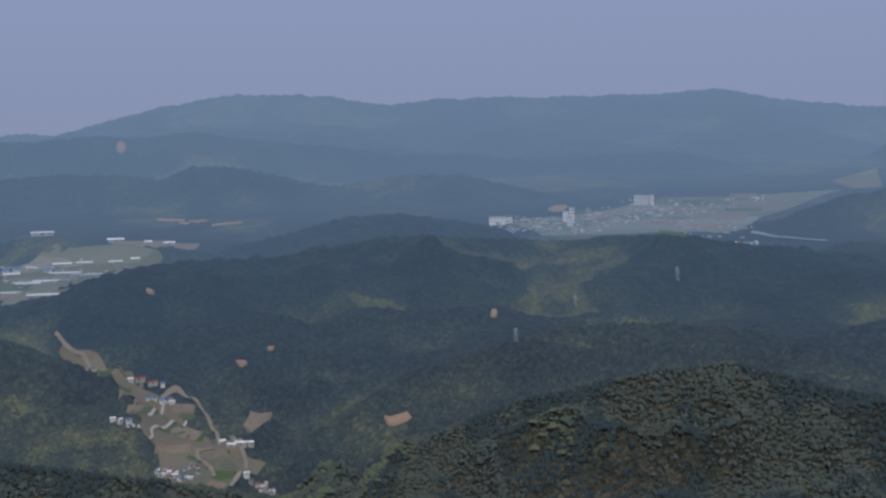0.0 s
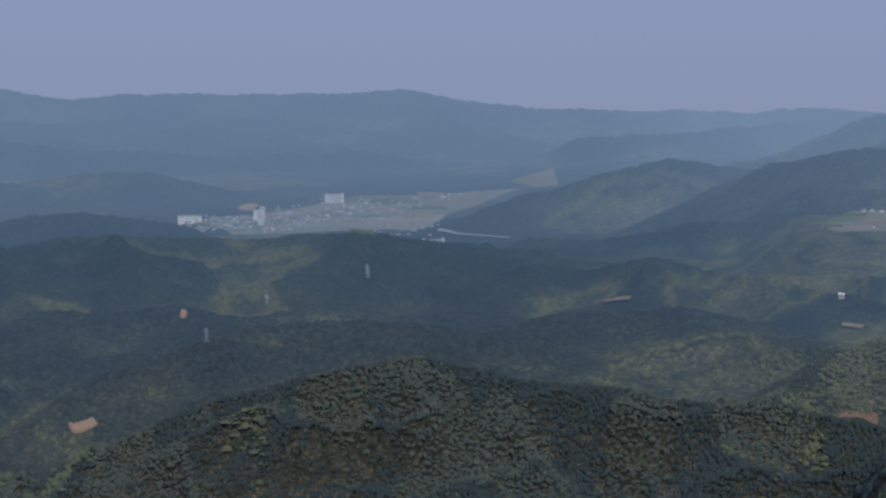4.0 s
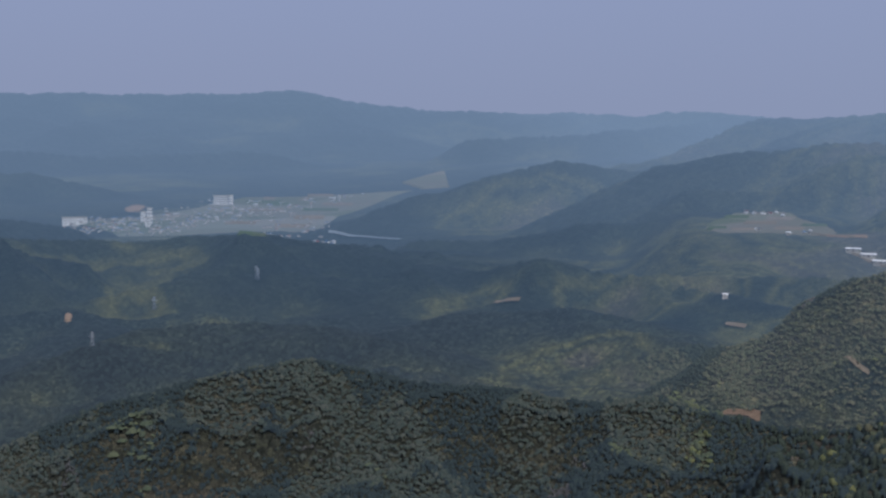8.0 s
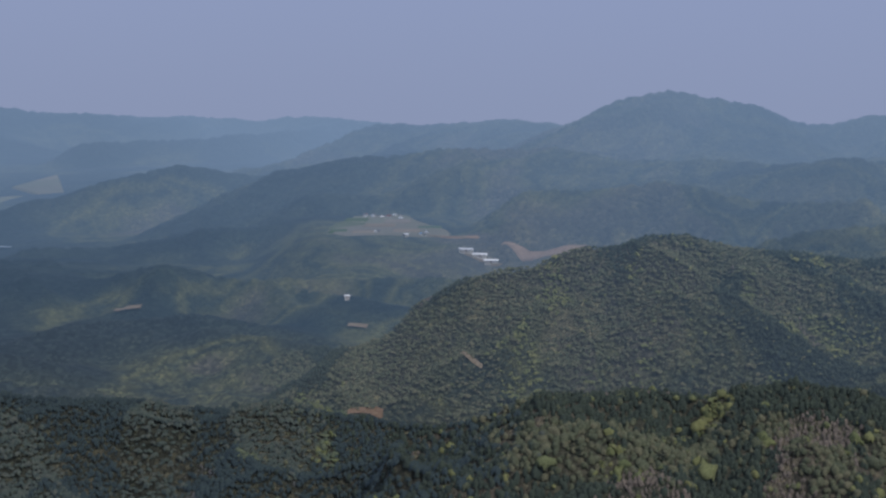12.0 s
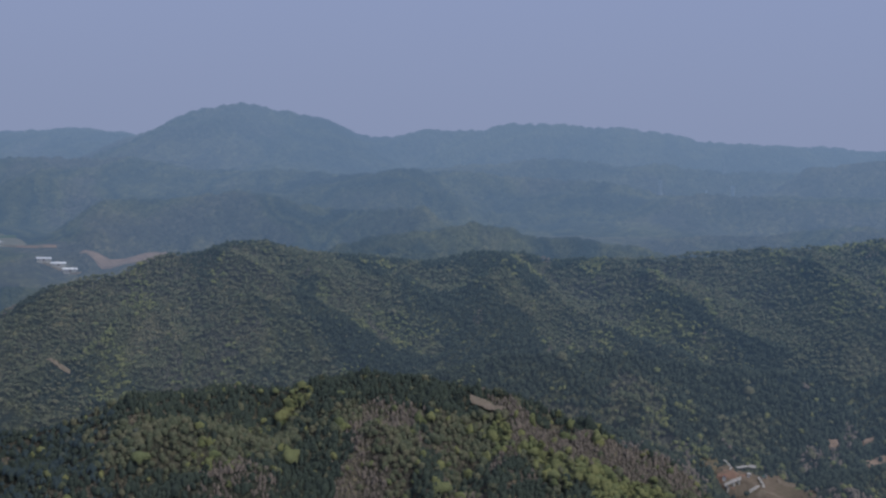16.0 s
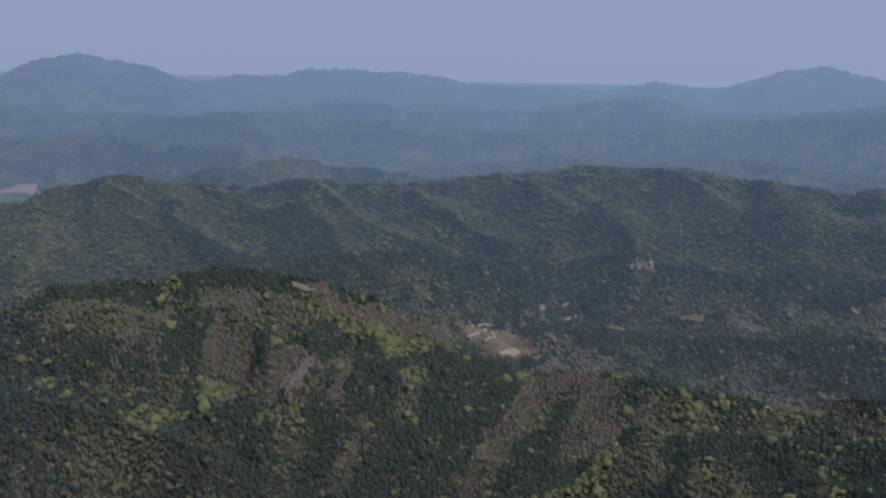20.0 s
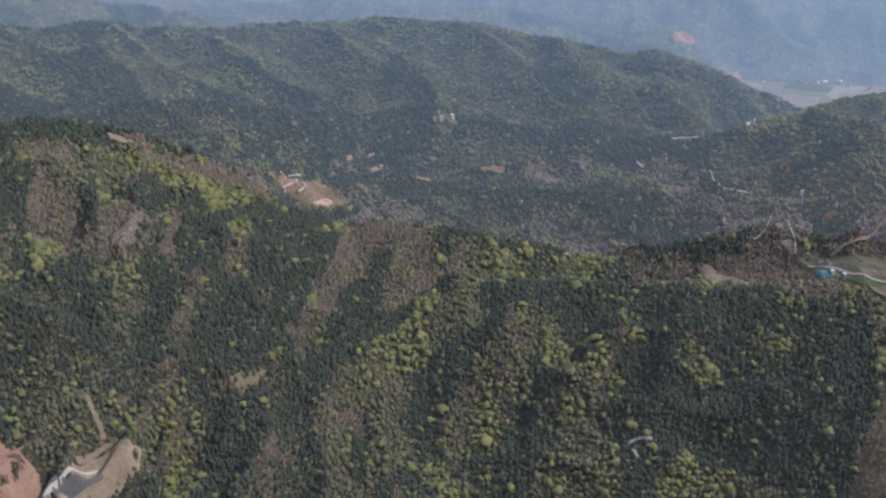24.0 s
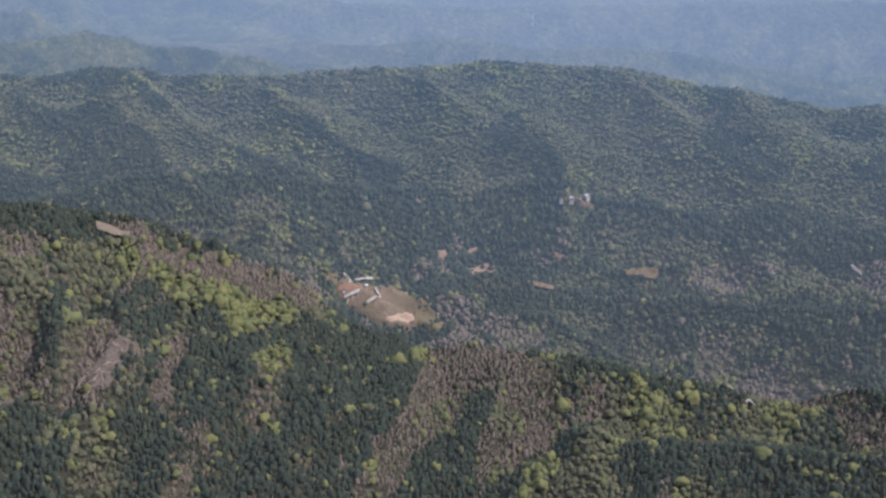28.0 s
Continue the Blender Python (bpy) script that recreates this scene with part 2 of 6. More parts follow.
ridge(0.8, 8, [(410, 161, 97.8), (397, 142, 86.6), (388, 122, 79.0), (382, 102, 75.9), (376, 85, 72.7)])  # mid spur e
ridge(0.8, 8, [(430, 93, 101.0), (423, 74, 92.3), (415, 54, 85.3), (408, 32, 79.0), (400, 15, 74.2)])  # mid spur f
ridge(0.8, 8, [(442, 59, 99.4), (434, 35, 90.1), (424, 10, 83.4), (415, -16, 79.1), (404, -38, 74.9)])  # mid spur g
ridge(0.6, 11, [(423, 367, 85.6), (437, 357, 89.8), (453, 345, 93.4), (465, 336, 95.8), (474, 330, 97.3), (483, 320, 94.9), (491, 315, 91.1), (507, 293, 91.5), (515, 281, 89.0), (525, 266, 87.5), (532, 256, 83.9)])  # pyramid hill
ridge(0.55, 7, [(124, 182, 24.0), (131, 169, 26.2), (138, 157, 27.6), (142, 149, 20.4), (146, 141, 9.3), (152, 130, -0.6)])  # cut hill
ridge(0.45, 12, [(72, 324, 66.2), (88, 316, 64.0), (107, 305, 62.6), (120, 296, 62.6), (134, 286, 61.0), (144, 277, 63.2), (156, 266, 60.3), (172, 251, 58.8)])  # near mid
ridge(0.45, 12, [(154, 267, 59.1), (176, 248, 57.7), (185, 237, 61.5), (192, 221, 69.4), (201, 209, 71.2), (209, 199, 69.7)])  # near mid b
ridge(0.50, 14, [(736, 289, 102.5), (754, 238, 105.6), (778, 189, 112.8), (803, 115, 114.8), (809, 54, 105.7), (801, 21, 91.1)])  # e far a
ridge(0.50, 16, [(731, 584, 94.4), (778, 520, 109.6), (801, 466, 113.0), (830, 412, 122.5), (857, 377, 118.5), (896, 331, 120.4)])  # e far b
ridge(0.45, 18, [(1000, 399, 119.1), (1023, 363, 126.3), (1040, 311, 135.8), (1040, 277, 131.0), (1048, 246, 127.4), (1088, 192, 130.6), (1113, 149, 138.4), (1120, 87, 135.7), (1123, 14, 157.3)])  # e far c
ridge(0.45, 14, [(711, 849, 133.0), (723, 819, 140.4), (731, 780, 156.8), (743, 746, 163.2), (762, 727, 157.3), (780, 707, 154.1), (801, 695, 144.6), (831, 684, 139.2)])  # big peak
ridge(0.35, 20, [(829, 1322, 132.9), (830, 1228, 131.1), (831, 1083, 140.0), (801, 957, 133.2)])  # n sky
ridge(0.55, 14, [(495, 929, 98.3), (524, 868, 103.5), (560, 798, 116.3), (587, 709, 116.5), (596, 639, 110.7), (611, 580, 114.7), (638, 526, 111.6), (662, 482, 115.7), (692, 439, 114.2), (718, 394, 110.6), (741, 349, 104.2)])  # ne tier a
ridge(0.55, 14, [(440, 644, 84.3), (457, 613, 93.6), (487, 559, 97.1), (509, 517, 104.6), (509, 483, 100.4), (524, 443, 95.2), (536, 404, 99.8)])  # ne tier b
ridge(0.5, 14, [(457, 799, 83.3), (499, 746, 81.6), (542, 675, 86.8), (566, 614, 93.4), (583, 564, 104.4), (601, 522, 112.7), (616, 479, 119.0)])  # n tier c
ridge(0.45, 14, [(272, 1138, 31.9), (324, 1165, 46.6), (386, 1187, 60.4), (443, 1184, 76.4), (503, 1159, 87.7), (558, 1116, 80.9), (646, 1113, 88.4), (740, 1100, 99.1)])  # river hill
ridge(0.50, 16, [(600, 1138, 80.2), (659, 1151, 90.8), (738, 1148, 99.7), (830, 1133, 112.6), (902, 1126, 109.5), (933, 1049, 100.8)])  # river hill e
ridge(0.50, 12, [(267, 856, 46.6), (315, 840, 45.5), (347, 819, 54.5), (375, 789, 62.1), (401, 759, 62.2), (436, 721, 55.7)])  # low hill a
ridge(0.50, 10, [(321, 787, 52.4), (358, 780, 63.0), (397, 752, 64.0), (430, 706, 59.3), (453, 664, 62.0)])  # low hill b
ridge(0.40, 9, [(292, 552, 54.1), (321, 526, 56.9), (339, 505, 59.6), (351, 477, 60.6)])  # low hill c
ridge(0.3, 10, [(-169, 1095, 29.1), (-107, 1102, 39.6), (-79, 1105, 48.1), (-40, 1107, 50.8), (8, 1115, 43.6), (52, 1130, 31.4)])  # town hill
ridge(0.3, 12, [(-461, 1075, 40.0), (-374, 1092, 31.4), (-326, 1091, 36.1), (-277, 1088, 33.2), (-212, 1071, 27.3), (-166, 1040, 22.9)])  # w tier a
ridge(0.25, 20, [(-1256, 2685, 115.1), (-950, 2808, 102.9), (-760, 2784, 123.3), (-570, 2749, 168.1), (-431, 2775, 181.8), (-313, 2790, 182.8), (-158, 2804, 166.3), (48, 2808, 168.1), (206, 2800, 175.4), (373, 2783, 182.2)])  # n back
ridge(0.25, 20, [(362, 2785, 183.2), (575, 2748, 184.2), (705, 2718, 159.4), (868, 2670, 145.4), (1063, 2515, 142.1), (1243, 2254, 142.1), (1304, 1943, 131.9)])  # n back b
ridge(0.34, 14, [(-251, 747, 24.7), (-213, 742, 34.1), (-182, 750, 46.4), (-144, 751, 51.1), (-115, 740, 52.5)])  # left hill w
ridge(0.15, 16, [(-115, 740, 52.5), (-60, 746, 53.6), (-28, 756, 58.7), (-13, 764, 64.4), (40, 779, 60.3), (92, 759, 59.0), (128, 738, 66.0), (157, 708, 59.7), (183, 678, 54.3)])  # left hill
ridge(0.3, 10, [(35, 623, 45.8), (70, 628, 50.1), (106, 631, 50.3), (132, 634, 51.1), (161, 619, 49.2), (194, 593, 50.0)])  # rise a
ridge(0.3, 10, [(-4, 460, 43.2), (12, 468, 46.1), (26, 475, 48.9), (52, 489, 52.0), (83, 492, 52.9), (111, 479, 51.2), (132, 457, 47.9)])  # rise b
ridge(0.3, 10, [(165, 504, 48.0), (192, 511, 49.5), (220, 500, 51.4), (239, 474, 49.8), (243, 436, 48.9)])  # rise c
ridge(0.32, 10, [(216, 467, 50.3), (225, 437, 51.0), (233, 406, 50.0), (226, 374, 46.8), (195, 347, 43.3)])  # rise d
ridge(0.45, 16, [(835, 685, 138.9), (860, 657, 142.8), (900, 606, 146.6), (911, 594, 152.0), (942, 548, 151.6), (965, 511, 151.4), (985, 478, 148.2), (1006, 440, 143.1), (1026, 396, 143.5), (1043, 357, 135.1), (1058, 318, 139.1), (1070, 284, 141.8), (1085, 236, 139.1)])  # sky a
ridge(0.45, 16, [(1032, 410, 143.1), (1046, 377, 141.8), (1066, 323, 138.6), (1081, 276, 147.7), (1095, 222, 144.4), (1106, 170, 154.2), (1112, 138, 165.7), (1117, 113, 172.1), (1122, 73, 161.4), (1126, 35, 152.8), (1128, -1, 158.8), (1129, -42, 157.7)])  # sky b
ridge(0.45, 16, [(1130, -24, 169.8), (1131, -78, 183.7), (1129, -131, 192.3), (1125, -184, 189.9), (1112, -221, 211.7), (1098, -251, 222.0), (1082, -290, 232.7)])  # sky c
ridge(0.5, 14, [(534, 724, 108.3), (584, 690, 110.6), (634, 650, 107.7), (667, 622, 108.4), (700, 591, 110.0), (731, 558, 114.9), (762, 523, 119.5), (790, 486, 124.6), (811, 460, 123.3), (832, 429, 117.0), (852, 397, 116.3)])  # tier a
ridge(0.5, 13, [(451, 612, 83.3), (480, 593, 91.2), (508, 573, 95.3), (542, 545, 103.2), (559, 531, 100.6), (579, 514, 92.7), (606, 486, 88.4), (630, 460, 86.5)])  # tier b
ridge(0.5, 13, [(678, 405, 90.6), (706, 362, 99.7), (727, 326, 108.0), (750, 279, 108.6), (769, 231, 107.3), (786, 183, 112.3), (799, 135, 117.2), (802, 87, 124.6), (802, 41, 128.2), (799, -32, 134.5)])  # tier c
ridge(0.5, 12, [(622, 298, 84.7), (643, 258, 90.1), (664, 208, 96.2), (679, 165, 93.9), (688, 123, 98.1), (691, 81, 97.2), (692, 31, 92.0), (690, -8, 87.5)])  # tier d
ridge(0.5, 14, [(847, 303, 124.1), (876, 224, 135.5), (893, 168, 124.5), (908, 98, 125.4), (917, 30, 134.5), (920, -36, 143.2), (918, -95, 140.8), (912, -158, 135.1), (904, -207, 148.9), (895, -253, 159.4)])  # tier e
ridge(0.5, 16, [(-737, 2020, 94.9), (-691, 2040, 97.3), (-587, 2076, 101.3), (-528, 2096, 109.1), (-442, 2119, 119.4), (-407, 2130, 120.6), (-355, 2143, 107.7), (-264, 2160, 96.8), (-172, 2173, 83.0), (-78, 2181, 72.0), (17, 2185, 80.0), (111, 2185, 73.9), (206, 2180, 72.6), (299, 2172, 76.1), (373, 2163, 79.0), (437, 2154, 69.9), (526, 2136, 45.9)])  # far tier w
ridge(0.4, 10, [(-241, 647, 32.9), (-225, 652, 40.5), (-209, 657, 43.9), (-193, 662, 44.7), (-171, 668, 53.6), (-155, 672, 57.0), (-140, 676, 57.1)])  # left hill end
ridge(0.5, 14, [(-557, 1521, 65.0), (-523, 1537, 67.1), (-462, 1559, 71.2), (-400, 1579, 69.5), (-342, 1596, 67.9), (-309, 1606, 79.5), (-269, 1616, 76.5), (-235, 1625, 72.1), (-187, 1634, 60.4), (-131, 1642, 52.1), (-59, 1650, 61.4), (12, 1654, 61.6), (84, 1655, 48.3), (141, 1654, 33.1)])  # mid tier w
ridge(0.5, 18, [(742, 2018, 99.8), (823, 1973, 97.6), (885, 1932, 105.3), (962, 1881, 116.9), (1036, 1827, 127.5), (1101, 1759, 123.6), (1161, 1690, 118.1), (1216, 1619, 124.8), (1267, 1548, 119.5)])  # back n
ridge(0.55, 8, [(-7, 690, 71.1), (4, 660, 57.0), (15, 630, 46.3), (22, 600, 39.7), (28, 569, 31.5)])  # left spur a
ridge(0.55, 8, [(-134, 687, 58.4), (-117, 660, 44.3), (-99, 632, 33.7), (-84, 604, 24.4), (-73, 575, 19.1)])  # left spur b
ridge(0.55, 8, [(117, 680, 71.0), (105, 655, 56.1), (87, 631, 42.3), (73, 606, 32.6)])  # left spur c
ridge(0.55, 8, [(-69, 697, 54.6), (-54, 660, 40.3), (-46, 623, 28.7), (-38, 589, 18.6), (-37, 559, 11.8)])  # left spur d
ridge(0.55, 8, [(188, 612, 56.0), (169, 586, 41.7), (151, 560, 30.5), (138, 532, 25.9), (122, 506, 22.3)])  # left spur e
ridge(0.55, 8, [(288, 549, 56.9), (278, 525, 46.6), (272, 498, 38.3), (256, 477, 30.7), (234, 459, 23.8)])  # left spur f
ridge(0.55, 8, [(240, 572, 64.3), (224, 553, 47.1), (210, 532, 35.3), (192, 510, 27.5)])  # left spur g
ridge(0.5, 10, [(25, 469, 26.4), (42, 472, 33.3), (54, 474, 40.6), (71, 475, 44.0), (88, 472, 42.7), (108, 468, 47.9), (128, 460, 47.3), (143, 452, 42.8), (158, 443, 37.4)])  # saddle hill

# height of the valley floors by heading (degrees) and distance (m)
FLOOR_AZ = np.array([-17.0, -7.0, 0.0, 12.0, 25.0, 36.0, 45.0, 65.0, 85.0, 110.0])
FLOOR_R = np.array([0.0, 140.0, 235.0, 350.0, 470.0, 625.0, 780.0, 940.0, 1400.0, 2300.0, 3900.0])
FLOOR = np.array([
    (35, 35, 32, 14, 7, 7, 8, 8, 24, 45, 85),
    (35, 35, 32, 15, 8, 8, 8, 8, 24, 45, 85),
    (35, 35, 35, 26, 24, 28, 36, 8, 24, 45, 85),
    (35, 35, 38, 34, 32, 36, 42, 14, 24, 45, 85),
    (33, 33, 38, 36, 36, 40, 45, 42, 46, 78, 110),
    (10, 10, 30, 42, 47, 50, 52, 52, 72, 105, 112),
    (-10, -5, 20, 44, 55, 70, 80, 90, 106, 112, 112),
    (-20, -12, 14, 36, 50, 76, 92, 96, 106, 112, 112),
    (-24, -16, 0, 8, 12, 34, 66, 86, 106, 112, 112),
    (-24, -16, -4, 4, 8, 30, 64, 84, 106, 112, 112)], float)


def lattice(ix, iy, seed):
    h = (ix.astype(np.int64) * 374761393 + iy.astype(np.int64) * 668265263 + seed * 1442695041) & 0x7FFFFFFF
    h = ((h ^ (h >> 13)) * 1274126177) & 0x7FFFFFFF
    return ((h ^ (h >> 16)) & 0xFFFF) / 65535.0


def swell(x, y, size, seed):
    """Smooth noise from -1 to 1 with waves of that size."""
    u, v = x / size, y / size
    i, j = np.floor(u), np.floor(v)
    f, g = u - i, v - j
    f, g = f * f * f * (f * (f * 6 - 15) + 10), g * g * g * (g * (g * 6 - 15) + 10)
    a, b = lattice(i, j, seed), lattice(i + 1, j, seed)
    c, d = lattice(i, j + 1, seed), lattice(i + 1, j + 1, seed)
    return 2 * ((a * (1 - f) + b * f) * (1 - g) + (c * (1 - f) + d * f) * g) - 1


def folds(x, y, size, seed):
    """Sharp-backed folds from 0 to 1, like spurs between gullies."""
    wx, wy = x + 0.35 * size * swell(x, y, size * 0.8, seed + 7), y + 0.35 * size * swell(x, y, size * 0.8, seed + 9)
    s = swell(wx, wy, size, seed)
    return 1 - 1.5 * (np.sqrt(s * s + 0.004) - 0.06)


def ravine_frame(x, y):
    """Coordinates along and across the gullies of the near ridge, which run down to the stream, and how much they rule."""
    az, r = np.degrees(np.arctan2(x, y)), np.hypot(x, y)
    w = np.clip((az - 36) / 8, 0, 1) * np.clip((90 - az) / 8, 0, 1) * np.clip((320 - r) / 30, 0, 1)
    return (-0.97 * x - 0.24 * y) * 0.30, 0.24 * x - 0.97 * y, w


EYE_LEVEL = 131.2
# valley floors, set and tilted to show in the camera's view: headings, soft edge, distances, soft front, height and
# rise
BASINS = [(92.5, 118, 2.6, 383, 520, 14, 60.5, 0.21), (26.0, 39.0, 3.6, 425, 562, 70, 84.2, 0.07)]
# spurs on the slopes: rise, half width, line from the crest down
RIBS = [
    (7.0, 5.0, [(225.3, 172.0), (213.2, 172.9), (198.2, 172.1), (180.9, 164.5)]),
    (7.0, 5.0, [(227.6, 157.1), (214.4, 154.9), (205.1, 151.5), (183.3, 151.7)]),
    (7.0, 5.0, [(234.5, 143.7), (220.8, 141.9), (206.1, 143.3), (190.5, 143.4), (180.4, 141.8)]),
    (7.0, 5.0, [(250.8, 117.6), (236.1, 121.4), (218.5, 124.5), (203.6, 128.1), (188.4, 127.5)]),
    (7.0, 5.0, [(261.7, 99.5), (239.8, 102.9), (220.1, 107.6), (203.1, 114.1)]),
    (7.0, 5.0, [(281.3, 90.6), (261.8, 88.8), (240.2, 90.1), (220.7, 95.5), (204.6, 102.9)]),
    (7.0, 5.0, [(276.0, 64.8), (262.5, 69.2), (242.2, 78.1), (227.4, 84.3)]),
    (7.0, 5.0, [(287.4, 42.0), (264.6, 45.5), (248.8, 60.4), (222.0, 80.0), (201.4, 94.5)]),
    (7.0, 5.0, [(268.2, 13.5), (256.1, 26.9), (244.3, 36.1), (229.1, 47.6)]),
    (7.0, 5.0, [(276.7, -20.7), (259.4, -8.1), (245.9, 7.0), (236.9, 17.1)]),
    (7.0, 5.0, [(272.8, -44.9), (259.6, -35.5), (244.6, -26.4)]),
    (5.0, 6.5, [(260.1, 237.2), (256.9, 225.8), (263.6, 205.1)]),
    (5.0, 6.5, [(289.3, 200.6), (289.4, 183.1), (281.5, 161.5)]),
    (5.0, 6.5, [(233.3, 259.6), (240.2, 240.0), (251.5, 221.3), (265.0, 203.3)]),
    (5.0, 6.5, [(321.2, 161.5), (314.2, 151.9), (314.8, 129.9)]),
    (5.0, 6.5, [(340.6, 119.7), (329.9, 112.3), (325.8, 91.9)]),
    (5.0, 6.5, [(352.4, 75.9), (350.4, 57.2), (347.5, 41.6), (341.5, 45.5)]),
    (5.0, 6.5, [(359.0, 42.1), (354.1, 17.0), (347.8, -12.8)]),
    (5.0, 6.5, [(331.3, 94.5), (332.8, 74.4), (329.5, 60.7)]),
    (5.0, 6.5, [(364.0, 0.3), (357.8, -22.4), (354.3, -39.7)]),
]


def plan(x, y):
    """From the ground to the unsqueezed plan, also the scale: depth is squeezed with distance to fit the camera's view.
    """
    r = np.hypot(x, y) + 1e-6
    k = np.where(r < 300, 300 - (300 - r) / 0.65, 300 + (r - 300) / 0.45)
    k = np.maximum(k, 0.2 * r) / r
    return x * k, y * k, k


def height(x, y):
    """The land's height at a place on the ground, that of the valley floor under it and the distance to its crest."""
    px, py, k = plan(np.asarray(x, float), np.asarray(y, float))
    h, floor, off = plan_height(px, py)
    # heights follow the depth squeeze about the camera's eye level
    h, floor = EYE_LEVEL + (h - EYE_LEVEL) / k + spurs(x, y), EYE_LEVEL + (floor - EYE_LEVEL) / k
    az, r = np.degrees(np.arctan2(x, y)), np.hypot(x, y)
    for a0, a1, soft, r0, r1, front, level, slope in BASINS:
        w = np.clip((az - a0) / soft, 0, 1) * np.clip((a1 - az) / soft, 0, 1) * np.clip((r - r0) / front, 0, 1) * np.clip((r1 - r) / 14, 0, 1)
        w = w * w * (3 - 2 * w)
        bed = level + slope * (r - r0)
        h, floor = h * (1 - w) + bed * w, floor * (1 - w) + bed * w
    return h, floor, off / k


def spurs(x, y):
    """How far the spurs rise above the slopes that they run down."""
    x, y = np.asarray(x, float), np.asarray(y, float)
    up = np.zeros(x.shape)
    for rise, wide, line in RIBS:
        p = np.array(line)
        low, high = p.min(0) - 4 * wide, p.max(0) + 4 * wide
        at = np.nonzero((x > low[0]) & (x < high[0]) & (y > low[1]) & (y < high[1]))[0]
        if not len(at):
            continue
        px, py = x[at] + 2.0 * swell(x[at], y[at], 9, 91), y[at] + 2.0 * swell(x[at], y[at], 9, 92)
        span = len(p) - 1
        best = np.zeros(len(at))
        for i in range(span):
            e = p[i + 1] - p[i]
            k = np.clip(((px - p[i][0]) * e[0] + (py - p[i][1]) * e[1]) / (e @ e), 0, 1)
            d = np.hypot(px - p[i][0] - k * e[0], py - p[i][1] - k * e[1]) / wide
            along = (i + k) / span
            best = np.maximum(best, rise * np.minimum(1, 4 * along) * np.minimum(1, 2.5 * (1 - along)) * np.exp(0.5 - np.sqrt(0.25 + d * d)))
        up[at] = np.maximum(up[at], best)
    return up


def plan_height(x, y):
    """The land's height by the plan, whose crests follow the camera's sight lines, and the distance to the crest that
    makes it.
    """
    az = np.degrees(np.arctan2(x, y))
    az = np.where(az < -120, az + 360, az)
    r = np.hypot(x, y)
    a = np.interp(az, FLOOR_AZ, np.arange(len(FLOOR_AZ)))
    b = np.interp(r, FLOOR_R, np.arange(len(FLOOR_R)))
    i, j = np.minimum(a.astype(int), len(FLOOR_AZ) - 2), np.minimum(b.astype(int), len(FLOOR_R) - 2)
    f, g = a - i, b - j
    h = (FLOOR[i, j] * (1 - f) + FLOOR[i + 1, j] * f) * (1 - g) + (FLOOR[i, j + 1] * (1 - f) + FLOOR[i + 1, j + 1] * f) * g
    floor = h.copy()
    off = np.full(x.shape, 999.0)
    for slope, rounding, line in RIDGES:
        reach = (line[:, 2].max() + 20) / slope + rounding
        low, high = line[:, :2].min(0) - reach, line[:, :2].max(0) + reach
        at = np.nonzero((x > low[0]) & (x < high[0]) & (y > low[1]) & (y < high[1]))[0]
        if not len(at):
            continue
        px, py = x[at], y[at]
        best, crest = np.full(at.shape, -999.0), np.full(at.shape, 999.0)
        for p, q in zip(line[:-1], line[1:]):
            e = q - p
            k = np.clip(((px - p[0]) * e[0] + (py - p[1]) * e[1]) / (e[0] ** 2 + e[1] ** 2), 0, 1)
            d = np.hypot(px - p[0] - k * e[0], py - p[1] - k * e[1])
            z = p[2] + k * e[2] - slope * (np.sqrt(d * d + rounding ** 2) - rounding)
            better = z > best
            best, crest = np.where(better, z, best), np.minimum(crest, d)
        off[at] = np.minimum(off[at], crest)
        h[at] = 0.5 * (h[at] + best + np.sqrt((h[at] - best) ** 2 + 6.0))
    rise = np.clip((h - floor) / 14, 0, 1)
    fx, fy, gully = ravine_frame(x, y)
    level = np.log2(np.clip(r, 300, 4800) / 300)
    east = np.clip((az - 38) / 10, 0, 1)
    for k, big in enumerate((0.6, 1.2, 2.4, 4.8)):
        w = np.clip(1 - np.abs(level - k), 0, 1) if k < 3 else np.clip(level - 2, 0, 1)
        if not w.any():
            continue
        deep = (24.0, 24.0, 16.0, 14.0)[k] * big ** 0.5
        cut = w * deep * (1 - np.exp(-((0.70, 0.48, 0.22, 0.16)[k] + (0, 0.12, 0.04, 0)[k] * east) * off / deep)) * rise
        fold = 1 - folds(x, y, 44 * big, 3 + k) + ((0.22, 0.32, 0.4, 0.4)[k] + (0.18, 0.33, 0.1, 0)[k] * east) * (1 - folds(x, y, 19 * big, 15 + k))
        if k == 0:
            cut = cut * (1 - 0.55 * np.clip((az - 62) / 14, 0, 1))
            fold = fold * (1 - gully) + gully * (1 - folds(fx, fy, 24, 31) + 0.35 * (1 - folds(fx, fy, 10, 37)))
        h = h - cut * fold
        h = h + w * rise * big * ((1.0, 1.0, 1.6, 2.0)[k] * swell(x, y, 24 * big, 11 + k) + 0.4 * swell(x, y, 8 * big, 23 + k))
    return h, floor, off


